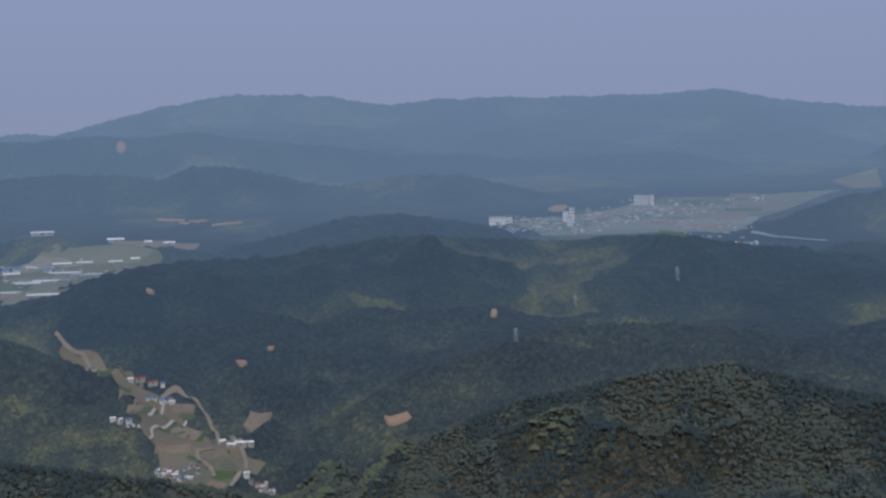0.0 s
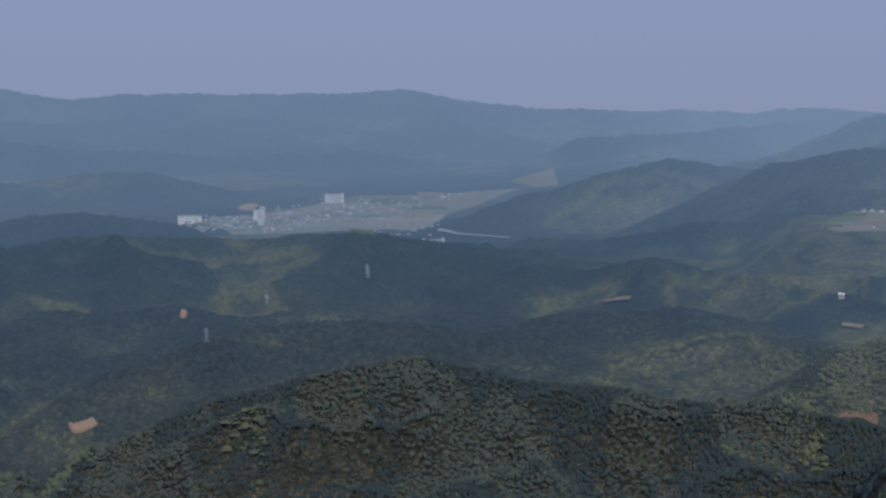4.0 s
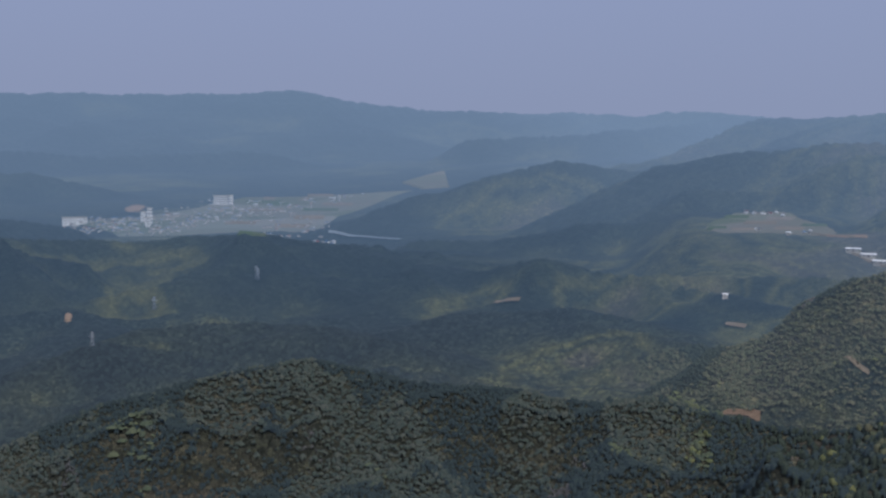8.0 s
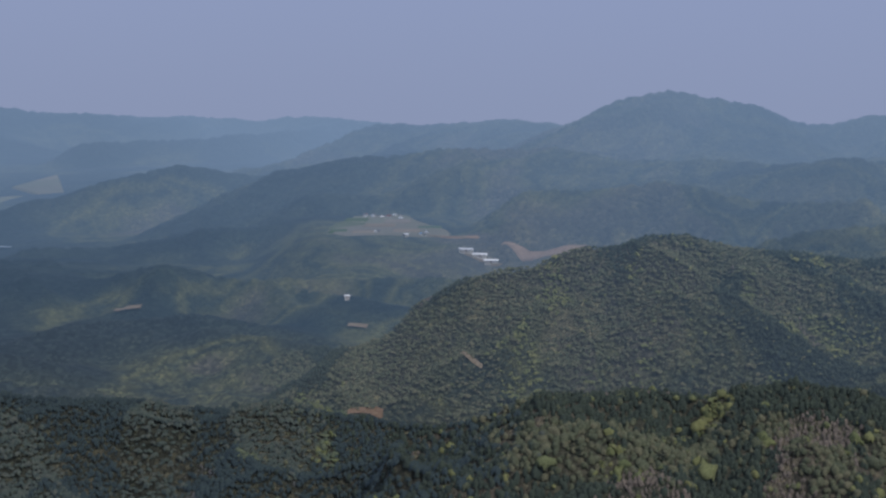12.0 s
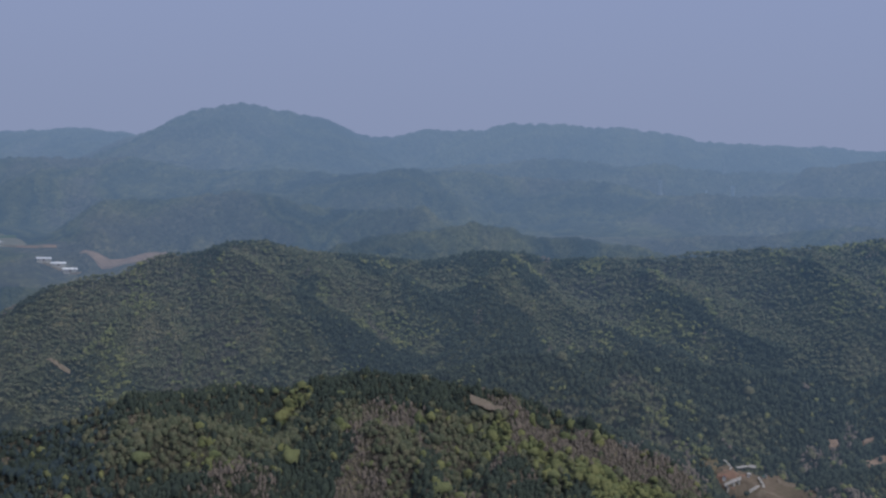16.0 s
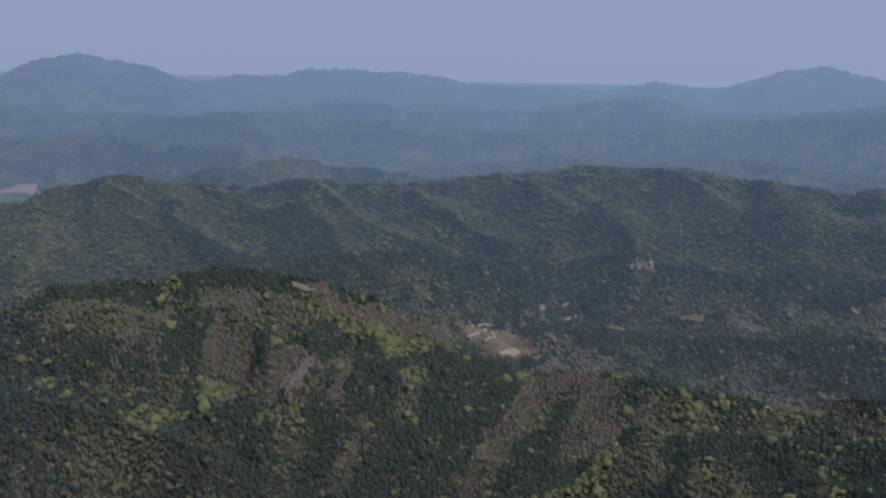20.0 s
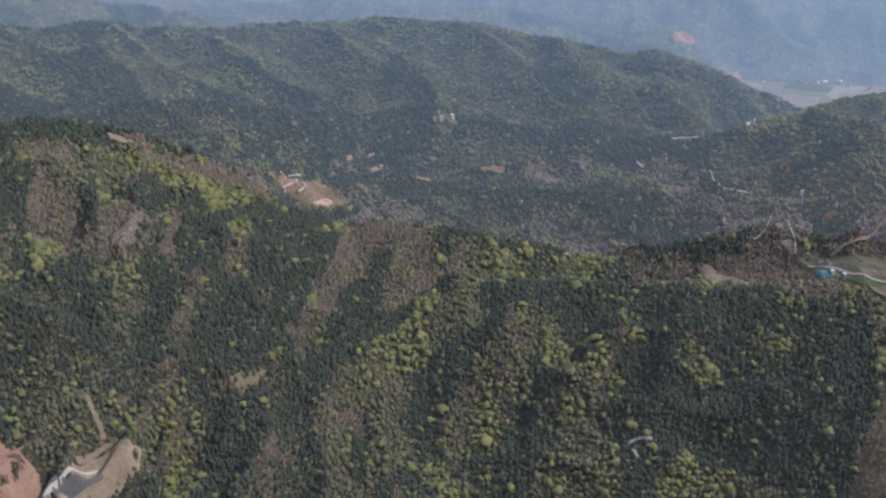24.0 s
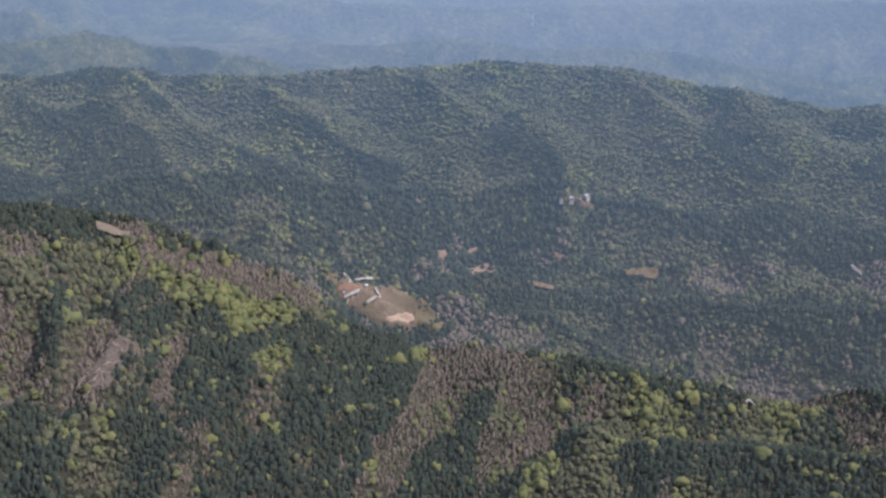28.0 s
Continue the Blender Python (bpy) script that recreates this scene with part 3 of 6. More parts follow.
def leafiness(x, y, crest):
    """Share of broadleaved trees: more in the gullies and on the eastern hills, pines along the crests."""
    az, r = np.degrees(np.arctan2(x, y)), np.hypot(x, y)
    level = np.log2(np.clip(r, 300, 4800) / 300)
    dip = np.zeros(x.shape)
    for k, big in enumerate((0.6, 1.2, 2.4, 4.8)):
        w = np.clip(1 - np.abs(level - k), 0, 1) if k < 3 else np.clip(level - 2, 0, 1)
        dip += w * (1 - folds(x, y, 44 * big, 3 + k))
    west = np.interp(r, [350, 550, 800], [-0.10, -0.18, -0.30])
    east = np.clip((az - 15) / 30, 0, 1)
    return np.clip(0.36 + west * (1 - east) + 0.56 * east + (0.6 + 0.3 * east) * (dip - 0.42) - 0.35 * np.exp(-(crest / (0.03 * r)) ** 2)
                   - 0.5 * np.exp(-((r - 366) / 20) ** 2) * ((az > 42) & (az < 78)), 0, 1)


def far_off(x, y):
    """Depth for the painted haze: 1 where the near ridges end, more beyond them."""
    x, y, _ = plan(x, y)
    az = np.degrees(np.arctan2(x, y))
    edge = np.interp(az, [-26, 0, 20, 32, 40, 55, 65, 71, 77, 84, 90, 110], [385, 370, 350, 335, 318, 308, 302, 296, 294, 302, 310, 325])
    return (np.hypot(x, y) / edge) ** np.interp(az, [20, 45], [1.0, 1.6])


def mesh_object(name, verts, faces, mats=(), parent=None, smooth=True):
    me = bpy.data.meshes.new(name)
    verts, faces = np.asarray(verts, np.float32), np.asarray(faces, np.int32)
    me.vertices.add(len(verts))
    me.vertices.foreach_set("co", verts.ravel())
    k = faces.shape[1]
    me.loops.add(faces.size)
    me.loops.foreach_set("vertex_index", faces.ravel())
    me.polygons.add(len(faces))
    me.polygons.foreach_set("loop_start", np.arange(0, faces.size, k, dtype=np.int32))
    me.polygons.foreach_set("loop_total", np.full(len(faces), k, np.int32))
    me.polygons.foreach_set("use_smooth", np.full(len(faces), smooth))
    me.update(calc_edges=True)
    for m in mats:
        me.materials.append(m)
    ob = new(name, me)
    ob.parent = parent
    return ob


# one sheet of ground, finest ahead of the walk
AZ = np.radians(np.concatenate([np.arange(-26, 112, 0.19), np.arange(112, 334.1, 4)]))
AZ[-1] = np.radians(334)
RR = np.concatenate([[0.02], np.linspace(6, 180, 12), 185 * np.exp(np.arange(0, math.log(2350 / 185), 0.0047)), [2350]])
ga, gr = np.meshgrid(AZ, RR)
gx, gy = (gr * np.sin(ga)).ravel(), (gr * np.cos(ga)).ravel()
gz, gfloor, gcrest = height(gx, gy)
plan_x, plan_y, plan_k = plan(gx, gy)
# the far woods' uneven canopy: dips between the crowns
dips = np.random.default_rng(5).random(len(gz)) ** 1.5 * np.minimum(0.0024 * gr.ravel(), 2.4)
gz = gz - dips * np.clip((gz - gfloor - 4) / 6, 0, 1) * (far_off(gx, gy) > 1)
na, nr = len(AZ), len(RR)
ii, jj = np.meshgrid(np.arange(nr - 1), np.arange(na), indexing="ij")
kk = (jj + 1) % na
quads = np.stack([ii * na + jj, ii * na + kk, (ii + 1) * na + kk, (ii + 1) * na + jj], -1).reshape(-1, 4)[:, ::-1]
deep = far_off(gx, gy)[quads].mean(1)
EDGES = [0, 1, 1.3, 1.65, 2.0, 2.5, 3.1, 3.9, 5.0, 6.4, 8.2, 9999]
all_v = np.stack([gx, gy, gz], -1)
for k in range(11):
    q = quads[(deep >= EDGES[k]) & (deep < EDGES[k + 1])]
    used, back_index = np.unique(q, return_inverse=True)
    ob = mesh_object("ground" if k == 0 else "hazed_hills", all_v[used], back_index.reshape(-1, 4), [ground_mat if k == 0 else far_mats[k - 1]])
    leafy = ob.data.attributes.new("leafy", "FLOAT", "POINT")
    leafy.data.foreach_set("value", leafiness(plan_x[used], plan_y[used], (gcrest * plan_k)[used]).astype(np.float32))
    haze_depth = ob.data.attributes.new("depth", "FLOAT", "POINT")
    haze_depth.data.foreach_set("value", far_off(gx[used], gy[used]).astype(np.float32))
    if k == 0:
        tagged(ob, "rolling hill country under spring woodland and small fields", "ground", kind="structure")
    else:
        tagged(ob, "wooded hills in the distance with blue haze painted in", "hills", kind="structure")

# ---- fields, clearings, lanes ----
BARE_GROUND = []          # outlines where no wood grows


def band_of(x, y):
    return int(np.searchsorted(EDGES, float(far_off(np.array([x]), np.array([y]))[0]), side="right") - 1)


def paint_haze(b, k):
    """Paints the haze of the k-th depth band into base colour and emission."""
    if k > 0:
        v = HAZE_SHARES[k - 1]
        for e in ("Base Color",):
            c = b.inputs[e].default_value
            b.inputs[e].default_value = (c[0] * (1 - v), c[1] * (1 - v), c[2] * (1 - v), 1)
        b.inputs["Emission Color"].default_value = (*haze_colour(k), 1)
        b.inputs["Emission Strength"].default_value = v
    return 1 - HAZE_SHARES[k - 1] if k > 0 else 1.0


EARTHS = {
    "farmland": ((0.16, 0.13, 0.095), (0.125, 0.115, 0.078), (0.20, 0.165, 0.125)),
    "soil": ((0.205, 0.165, 0.12), (0.26, 0.21, 0.16), (0.16, 0.125, 0.09)),
    "crop": ((0.075, 0.11, 0.05), (0.10, 0.13, 0.06), (0.12, 0.12, 0.07)),
    "path": ((0.40, 0.37, 0.325), (0.46, 0.43, 0.38), (0.33, 0.30, 0.255)),
    "track": ((0.24, 0.20, 0.15), (0.30, 0.25, 0.19), (0.18, 0.15, 0.11)),
    "earth": ((0.29, 0.205, 0.145), (0.35, 0.25, 0.18), (0.22, 0.155, 0.11)),
    "plain": ((0.18, 0.17, 0.135), (0.13, 0.14, 0.105), (0.24, 0.22, 0.18)),
    "water": ((0.20, 0.23, 0.25), (0.26, 0.29, 0.31), (0.16, 0.19, 0.21)),
    "site": ((0.165, 0.13, 0.095), (0.21, 0.16, 0.12), (0.115, 0.105, 0.065)),
    "cutslope": ((0.25, 0.155, 0.11), (0.30, 0.20, 0.145), (0.20, 0.125, 0.085)),
    "dirtroad": ((0.43, 0.31, 0.22), (0.49, 0.37, 0.27), (0.36, 0.25, 0.175)),
    "bed": ((0.25, 0.20, 0.14), (0.33, 0.265, 0.19), (0.14, 0.12, 0.075)),
    "tarmac": ((0.10, 0.10, 0.10), (0.13, 0.13, 0.125), (0.08, 0.08, 0.08)),
    "yard": ((0.05, 0.16, 0.15), (0.07, 0.19, 0.17), (0.05, 0.12, 0.11)),
    "drygrass": ((0.165, 0.14, 0.09), (0.13, 0.125, 0.075), (0.20, 0.16, 0.105)),
    "stumps": ((0.16, 0.13, 0.105), (0.21, 0.17, 0.135), (0.10, 0.085, 0.07)),
    "furrow": ((0.13, 0.085, 0.06), (0.17, 0.11, 0.08), (0.10, 0.07, 0.05)),
}
WORDS = {
    "farmland": ("field", "dull brown and green farmland on the valley floor"),
    "soil": ("field", "bare tan ploughed field among the woods"),
    "crop": ("field", "green crop field beside ploughed soil"),
    "path": ("road", "white concrete farm path through the fields"),
    "track": ("road", "brown earth track through scrub"),
    "earth": ("clearing", "orange bare earth clearing in the woods"),
    "plain": ("field", "wide plain of small pale fields"),
    "water": ("water", "pale shallow river across the plain"),
    "site": ("clearing", "terraced reddish building ground on the ridge"),
    "cutslope": ("clearing", "felled reddish-brown hillside ready for planting"),
    "dirtroad": ("road", "sandy haul road winding over the felled hillside"),
    "bed": ("ground", "dry gravelly stream bed with terraces"),
    "tarmac": ("road", "grey asphalt road along the stream"),
    "yard": ("yard", "blue-green surfaced yard of a farmstead"),
    "drygrass": ("clearing", "straw-coloured dry grass clearing on the slope"),
    "stumps": ("clearing", "felled slope littered with stumps and brash"),
    "furrow": ("furrow", "dark brash row across the felled slope"),
}
SURFACES = {}


def surface(kind, k):
    if (kind, k) not in SURFACES:
        m, n, l, b = node_material(kind, 0.45 if kind == "water" else 0.92)
        pos = n.new("ShaderNodeNewGeometry").outputs["Position"]
        # far ground is paled by haze painted into its colour and emission
        f = paint_haze(b, k)
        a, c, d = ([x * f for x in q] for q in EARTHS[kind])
        big = noise_node(n, l, pos, 0.05, 5, 0.65)
        small = noise_node(n, l, pos, 0.9, 4, 0.7)
        col = mix_node(n, l, 0.45, ramp_node(n, l, big, [(0.35, d), (0.5, a), (0.62, c)]), ramp_node(n, l, small, [(0.3, d), (0.5, a), (0.7, c)]))
        if kind in ("plain", "farmland"):
            cells = n.new("ShaderNodeTexVoronoi")
            cells.inputs["Scale"].default_value = 0.055 if kind == "farmland" else 0.03
            squash = n.new("ShaderNodeMapping")
            squash.inputs["Scale"].default_value = (0.6, 1.0, 0.0)
            squash.inputs["Rotation"].default_value = (0, 0, 0.5)
            l.new(pos, squash.inputs[0])
            l.new(squash.outputs[0], cells.inputs["Vector"])
            split = n.new("ShaderNodeSeparateColor")
            l.new(cells.outputs["Color"], split.inputs[0])
            plots = ramp_node(n, l, split.outputs[0], [(0.0, [q * 0.75 for q in d]), (0.3, [q * f for q in (0.09, 0.12, 0.06)]), (0.55, a), (0.8, [q * 1.35 for q in c]), (1.0, [q * f for q in (0.27, 0.24, 0.20)])])
            col = mix_node(n, l, 0.7, col, plots)
        l.new(col, b.inputs["Base Color"])
        bump_node(n, l, small, b, 0.9, 0.6)
        SURFACES[(kind, k)] = m
    return SURFACES[(kind, k)]


def lift(x, y):
    return 0.15 + 0.0009 * np.hypot(x, y)


LAYER = {"plain": 0, "farmland": 0, "site": 0, "cutslope": 0, "bed": 0, "path": 2, "dirtroad": 2, "track": 2, "tarmac": 2}


def layer(kind):
    """How far a surface lies above the one it is laid on."""
    return 0.12 * LAYER.get(kind, 1)


def inside(x, y, o):
    low, high = o.min(0), o.max(0)
    hit = np.zeros(len(x), bool)
    at = np.nonzero((x > low[0]) & (x < high[0]) & (y > low[1]) & (y < high[1]))[0]
    if not len(at):
        return hit
    px, py = x[at], y[at]
    odd = np.zeros(len(at), bool)
    for (ax, ay), (bx, by) in zip(o, np.roll(o, -1, 0)):
        cross = (ay > py) != (by > py)
        odd ^= cross & (px < (bx - ax) * (py - ay) / (by - ay + 1e-12) + ax)
    hit[at] = odd
    return hit


def patch(kind, outline):
    """A piece of open ground with that outline, laid over the land."""
    o = np.array(outline, float)
    c = o.mean(0)
    BARE_GROUND.append((o, min(1.0, 0.12 * np.hypot(*(o.max(0) - o.min(0))))))
    ring = []
    for p, q in zip(o, np.roll(o, -1, 0)):
        for k in (0.0, 0.25, 0.5, 0.75):
            ring.append(p + (q - p) * k)
    ring = np.array(ring)
    wob = (0.12 if len(o) == 8 else 0.05) * np.hypot(*(o.max(0) - o.min(0)))
    ring = ring + (0.0 if len(o) == 4 else wob) * np.stack([swell(ring[:, 0], ring[:, 1], wob * 4 + 1, 21), swell(ring[:, 0], ring[:, 1], wob * 4 + 1, 22)], -1)
    steps, n = 10, len(ring)
    pts = [c[None]] + [c + (ring - c) * (s / steps) for s in range(1, steps + 1)]
    xy = np.concatenate(pts)
    z = height(xy[:, 0], xy[:, 1])[0] + lift(xy[:, 0], xy[:, 1])
    z[-n:] -= 2 * lift(xy[-n:, 0], xy[-n:, 1])
    z += layer(kind)
    faces = [(0, 1 + i, 1 + (i + 1) % n, 1 + (i + 1) % n) for i in range(n)]
    tri = np.array([f[:3] for f in faces])
    quad = []
    for s in range(steps - 1):
        for i in range(n):
            a, b = 1 + s * n + i, 1 + s * n + (i + 1) % n
            quad += [(a, a + n, b + n), (a, b + n, b)]
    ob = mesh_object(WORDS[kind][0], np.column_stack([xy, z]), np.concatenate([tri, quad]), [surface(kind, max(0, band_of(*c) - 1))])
    return tagged(ob, WORDS[kind][1], WORDS[kind][0], kind="structure")


def band(kind, widths, line):
    """A road, path or strip along a line over the land."""
    p = np.array(line, float)
    w = np.broadcast_to(np.array(widths, float), (len(p),)) if np.ndim(widths) else np.full(len(p), float(widths))
    d = np.concatenate([[0], np.cumsum(np.hypot(*np.diff(p, axis=0).T))])
    m = max(8, int(d[-1] / 1.5))
    s = np.linspace(0, d[-1], min(m, 160))
    x, y, w = np.interp(s, d, p[:, 0]), np.interp(s, d, p[:, 1]), np.interp(s, d, w)
    for _ in range(6):
        x[1:-1], y[1:-1] = (x[:-2] + 2 * x[1:-1] + x[2:]) / 4, (y[:-2] + 2 * y[1:-1] + y[2:]) / 4
    tx, ty = np.gradient(x), np.gradient(y)
    k = np.hypot(tx, ty) + 1e-6
    nx, ny = ty / k, -tx / k
    w = w * (1 + 0.15 * swell(x, y, 7, 33))
    rows = 9 if w.max() > 6 else 3
    off = np.linspace(-0.5, 0.5, rows)
    X, Y = x[:, None] + nx[:, None] * w[:, None] * off, y[:, None] + ny[:, None] * w[:, None] * off
    Z = height(X.ravel(), Y.ravel())[0].reshape(X.shape)
    up = lift(X, Y) * (0.8 if w.max() > 6 else 1.5)
    Z = Z + up + layer(kind)
    n = len(x)
    idx = np.arange(n * rows).reshape(n, rows)
    q = np.stack([idx[:-1, :-1], idx[1:, :-1], idx[1:, 1:], idx[:-1, 1:]], -1).reshape(-1, 4)
    BARE_GROUND.append((np.concatenate([np.column_stack([X[:, 0], Y[:, 0]]), np.column_stack([X[:, -1], Y[:, -1]])[::-1]]), 0.0))
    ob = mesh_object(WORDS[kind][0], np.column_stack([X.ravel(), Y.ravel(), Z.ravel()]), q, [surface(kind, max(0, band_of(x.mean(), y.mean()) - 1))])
    return tagged(ob, WORDS[kind][1], WORDS[kind][0], kind="structure")


farmland, soil, crop, path, track, earth, plain, water, site, cutslope, dirtroad, bed, tarmac, yard, drygrass, stumps, furrow = (
    "farmland", "soil", "crop", "path", "track", "earth", "plain", "water", "site", "cutslope", "dirtroad", "bed", "tarmac", "yard", "drygrass", "stumps", "furrow")
patch(cutslope, [(98.4, 199.7), (121.2, 195.5), (131.6, 190.8), (139.4, 183.5), (142.7, 177.1), (145.2, 172.4), (148.1, 168.0), (151.0, 163.4), (154.8, 157.3), (156.8, 147.8), (158.3, 142.3), (153.1, 140.3), (149.5, 141.5), (139.7, 152.2), (102.0, 177.8), (80.3, 185.5)])
band(dirtroad, 0.5, [(140.2, 174.4), (143.5, 170.4), (146.5, 164.8), (147.5, 162.3), (147.7, 159.3), (144.3, 157.2), (139.4, 154.5)])
band(dirtroad, 0.5, [(152.1, 158.8), (153.1, 155.2), (149.2, 154.9), (146.0, 158.1)])
band(dirtroad, 0.5, [(113.7, 196.1), (127.4, 189.7), (129.6, 176.6), (133.6, 175.3), (134.9, 174.2), (140.0, 171.2), (146.5, 164.8)])
band(dirtroad, 0.5, [(101.8, 190.9), (119.1, 181.7), (128.2, 175.9), (136.9, 171.3), (139.3, 168.7), (143.5, 163.0), (146.0, 158.1)])
band(dirtroad, 0.5, [(127.8, 175.6), (134.2, 171.7), (137.6, 167.6), (140.9, 163.4)])
band(dirtroad, 0.5, [(127.0, 175.1), (134.0, 169.4), (136.0, 164.5)])
band(furrow, 0.8, [(137.8, 182.4), (140.3, 178.7)])
band(furrow, 0.8, [(136.2, 175.0), (139.7, 174.2)])
band(furrow, 0.8, [(141.6, 174.2), (145.3, 172.2)])
band(furrow, 0.8, [(142.5, 172.8), (147.6, 168.8)])
band(furrow, 0.8, [(144.0, 170.6), (146.8, 167.1)])
band(furrow, 0.8, [(135.8, 174.7), (141.5, 172.6)])
band(furrow, 0.8, [(138.2, 171.2), (141.9, 169.3)])
band(furrow, 0.8, [(139.6, 169.0), (144.7, 165.9)])
band(furrow, 0.8, [(143.4, 165.1), (145.4, 163.8)])
band(furrow, 0.8, [(148.8, 163.1), (152.1, 158.8)])
band(furrow, 0.8, [(151.4, 153.1), (152.4, 149.5)])
band(furrow, 0.8, [(151.5, 150.0), (153.4, 146.9)])
band(furrow, 0.8, [(146.5, 156.4), (146.8, 150.2)])
band(furrow, 0.8, [(130.0, 175.1), (133.2, 174.1)])
band(furrow, 0.8, [(130.0, 176.1), (132.3, 175.3)])
band(furrow, 0.8, [(135.7, 168.6), (138.5, 167.2)])
band(furrow, 0.8, [(136.3, 165.9), (140.0, 163.9)])
band(furrow, 0.8, [(142.3, 161.2), (144.5, 161.5)])
band(bed, [1.2, 1.6, 1.2, 1.8, 1.5, 2.2], [(174.1, 140.5), (173.1, 139.0), (173.8, 137.7), (175.0, 135.4), (175.3, 133.8), (173.5, 133.9)])
patch(bed, [(158.9, 138.0), (167.1, 136.5), (174.1, 132.8), (176.7, 127.7), (177.5, 126.1), (181.1, 123.2), (176.2, 123.0), (167.5, 126.0), (160.1, 129.4), (147.3, 143.4), (150.9, 140.2), (159.6, 135.6)])
band(soil, 0.8, [(160.9, 137.5), (168.4, 135.1), (173.3, 131.2), (176.0, 126.7)])
band(soil, 0.8, [(166.2, 136.0), (172.0, 132.6), (172.9, 129.6)])
band(soil, 0.8, [(163.6, 137.8), (171.0, 134.4), (175.4, 131.3)])
band(soil, 0.8, [(167.6, 134.6), (170.1, 129.6), (172.3, 128.6)])
patch(soil, [(161.6, 137.2), (166.2, 136.1), (166.3, 134.8), (159.2, 136.5)])
patch(soil, [(170.7, 127.3), (174.6, 124.0), (173.8, 123.2), (167.6, 126.9)])
band(tarmac, 2.2, [(148.8, 142.8), (155.7, 137.7), (161.4, 133.4), (166.2, 130.7)])
band(path, 0.6, [(149.2, 141.0), (155.7, 138.7), (165.4, 135.5), (168.4, 132.9)])
patch(site, [(280.9, 120.1), (288.8, 119.4), (292.4, 113.2), (296.3, 107.0), (293.8, 98.8), (291.1, 94.4), (286.1, 96.8), (281.5, 102.4), (281.3, 109.8), (279.7, 115.2)])
patch(soil, [(283.7, 109.1), (289.3, 105.7), (289.4, 103.9), (283.7, 107.9)])
patch(soil, [(283.6, 106.6), (288.8, 102.7), (286.9, 100.5), (283.7, 104.9)])
patch(dirtroad, [(283.2, 104.9), (289.6, 98.9), (286.9, 97.5), (282.8, 103.0)])
patch(soil, [(294.4, 107.8), (296.5, 103.2), (294.9, 103.3), (293.6, 107.1)])
patch(cutslope, [(281.1, 118.2), (290.5, 113.9), (285.0, 111.3), (280.6, 116.9)])
patch(cutslope, [(281.5, 116.1), (282.4, 112.7), (281.7, 113.1), (280.4, 116.2)])
band(path, 0.45, [(288.7, 119.6), (289.2, 118.3), (289.7, 117.1), (283.8, 115.7)])
band(path, 0.45, [(289.5, 116.3), (292.6, 112.5)])
band(path, 0.5, [(291.0, 111.0), (291.0, 109.7), (289.6, 107.8), (285.4, 107.6), (283.4, 110.1)])
band(path, 0.5, [(280.6, 115.6), (282.1, 114.5), (284.0, 112.7)])
patch(drygrass, [(292.9, 99.9), (291.8, 93.9), (289.5, 89.3), (286.4, 92.6), (286.0, 96.9)])
patch(drygrass, [(286.6, 124.6), (288.3, 120.7), (282.0, 118.7), (280.4, 122.5)])
patch(earth, [(307.3, 99.6), (309.0, 97.6), (308.6, 96.9), (306.5, 98.6)])
patch(earth, [(312.6, 92.5), (314.4, 90.0), (313.7, 90.4), (312.2, 92.0)])
patch(earth, [(309.9, 91.0), (312.4, 87.7), (313.5, 83.9), (303.0, 82.4), (308.4, 89.0)])
patch(earth, [(319.1, 69.1), (319.3, 65.7), (318.6, 66.6), (318.7, 68.7)])
patch(earth, [(328.0, 26.2), (328.6, 24.5), (327.5, 25.1), (327.4, 26.6)])
band(soil, 2.0, [(319.8, 48.9), (319.9, 44.6), (320.5, 39.7)])
band(soil, 1.2, [(306.4, 71.1), (308.1, 65.6)])
band(soil, 1.5, [(242.7, 166.9), (245.0, 163.4), (245.9, 159.3)])
patch(soil, [(325.4, 68.4), (326.9, 65.9), (328.0, 63.1), (328.4, 60.8), (326.6, 64.8)])
band(path, 0.5, [(295.8, 10.3), (297.3, 9.9), (295.9, 8.1)])
band(path, 0.4, [(297.3, 9.9), (304.7, 12.7), (304.6, 15.4)])
band(path, 0.5, [(330.9, -9.8), (329.3, -11.8), (328.7, -13.1)])
band(path, 0.4, [(327.8, -38.0), (319.6, -39.1), (316.8, -41.5), (315.5, -43.9), (314.2, -52.4)])
patch(earth, [(326.2, -61.7), (325.8, -64.1), (321.8, -66.2), (317.7, -68.5), (318.6, -66.7), (322.2, -64.3)])
patch(earth, [(303.9, -79.1), (304.4, -81.0), (304.2, -83.7), (302.9, -84.5), (302.8, -81.2)])
band(path, 0.35, [(306.8, -62.0), (304.5, -60.7), (301.8, -61.3), (299.2, -59.4), (298.7, -56.3)])
band(path, 0.4, [(303.1, -67.3), (299.9, -67.9), (298.1, -71.4), (294.6, -70.9)])
patch(soil, [(302.1, -62.7), (302.5, -65.5), (300.8, -66.4), (300.4, -63.4)])
patch(soil, [(297.4, -65.2), (298.2, -68.8), (296.7, -70.8), (296.0, -67.2)])
patch(crop, [(300.7, -66.5), (301.0, -67.7), (298.8, -68.3), (298.6, -66.9)])
patch(farmland, [(293.4, -69.6), (294.7, -76.5), (292.2, -85.8), (287.3, -102.3), (281.6, -107.7), (275.5, -101.2), (281.7, -89.2), (285.1, -77.9)])
patch(yard, [(288.2, -77.8), (288.8, -83.1), (287.4, -86.0), (284.6, -79.6)])
patch(soil, [(292.7, -78.2), (292.1, -82.2), (290.2, -85.5), (289.5, -82.2)])
patch(crop, [(285.8, -87.9), (283.4, -96.8), (281.1, -101.9), (282.1, -93.0)])
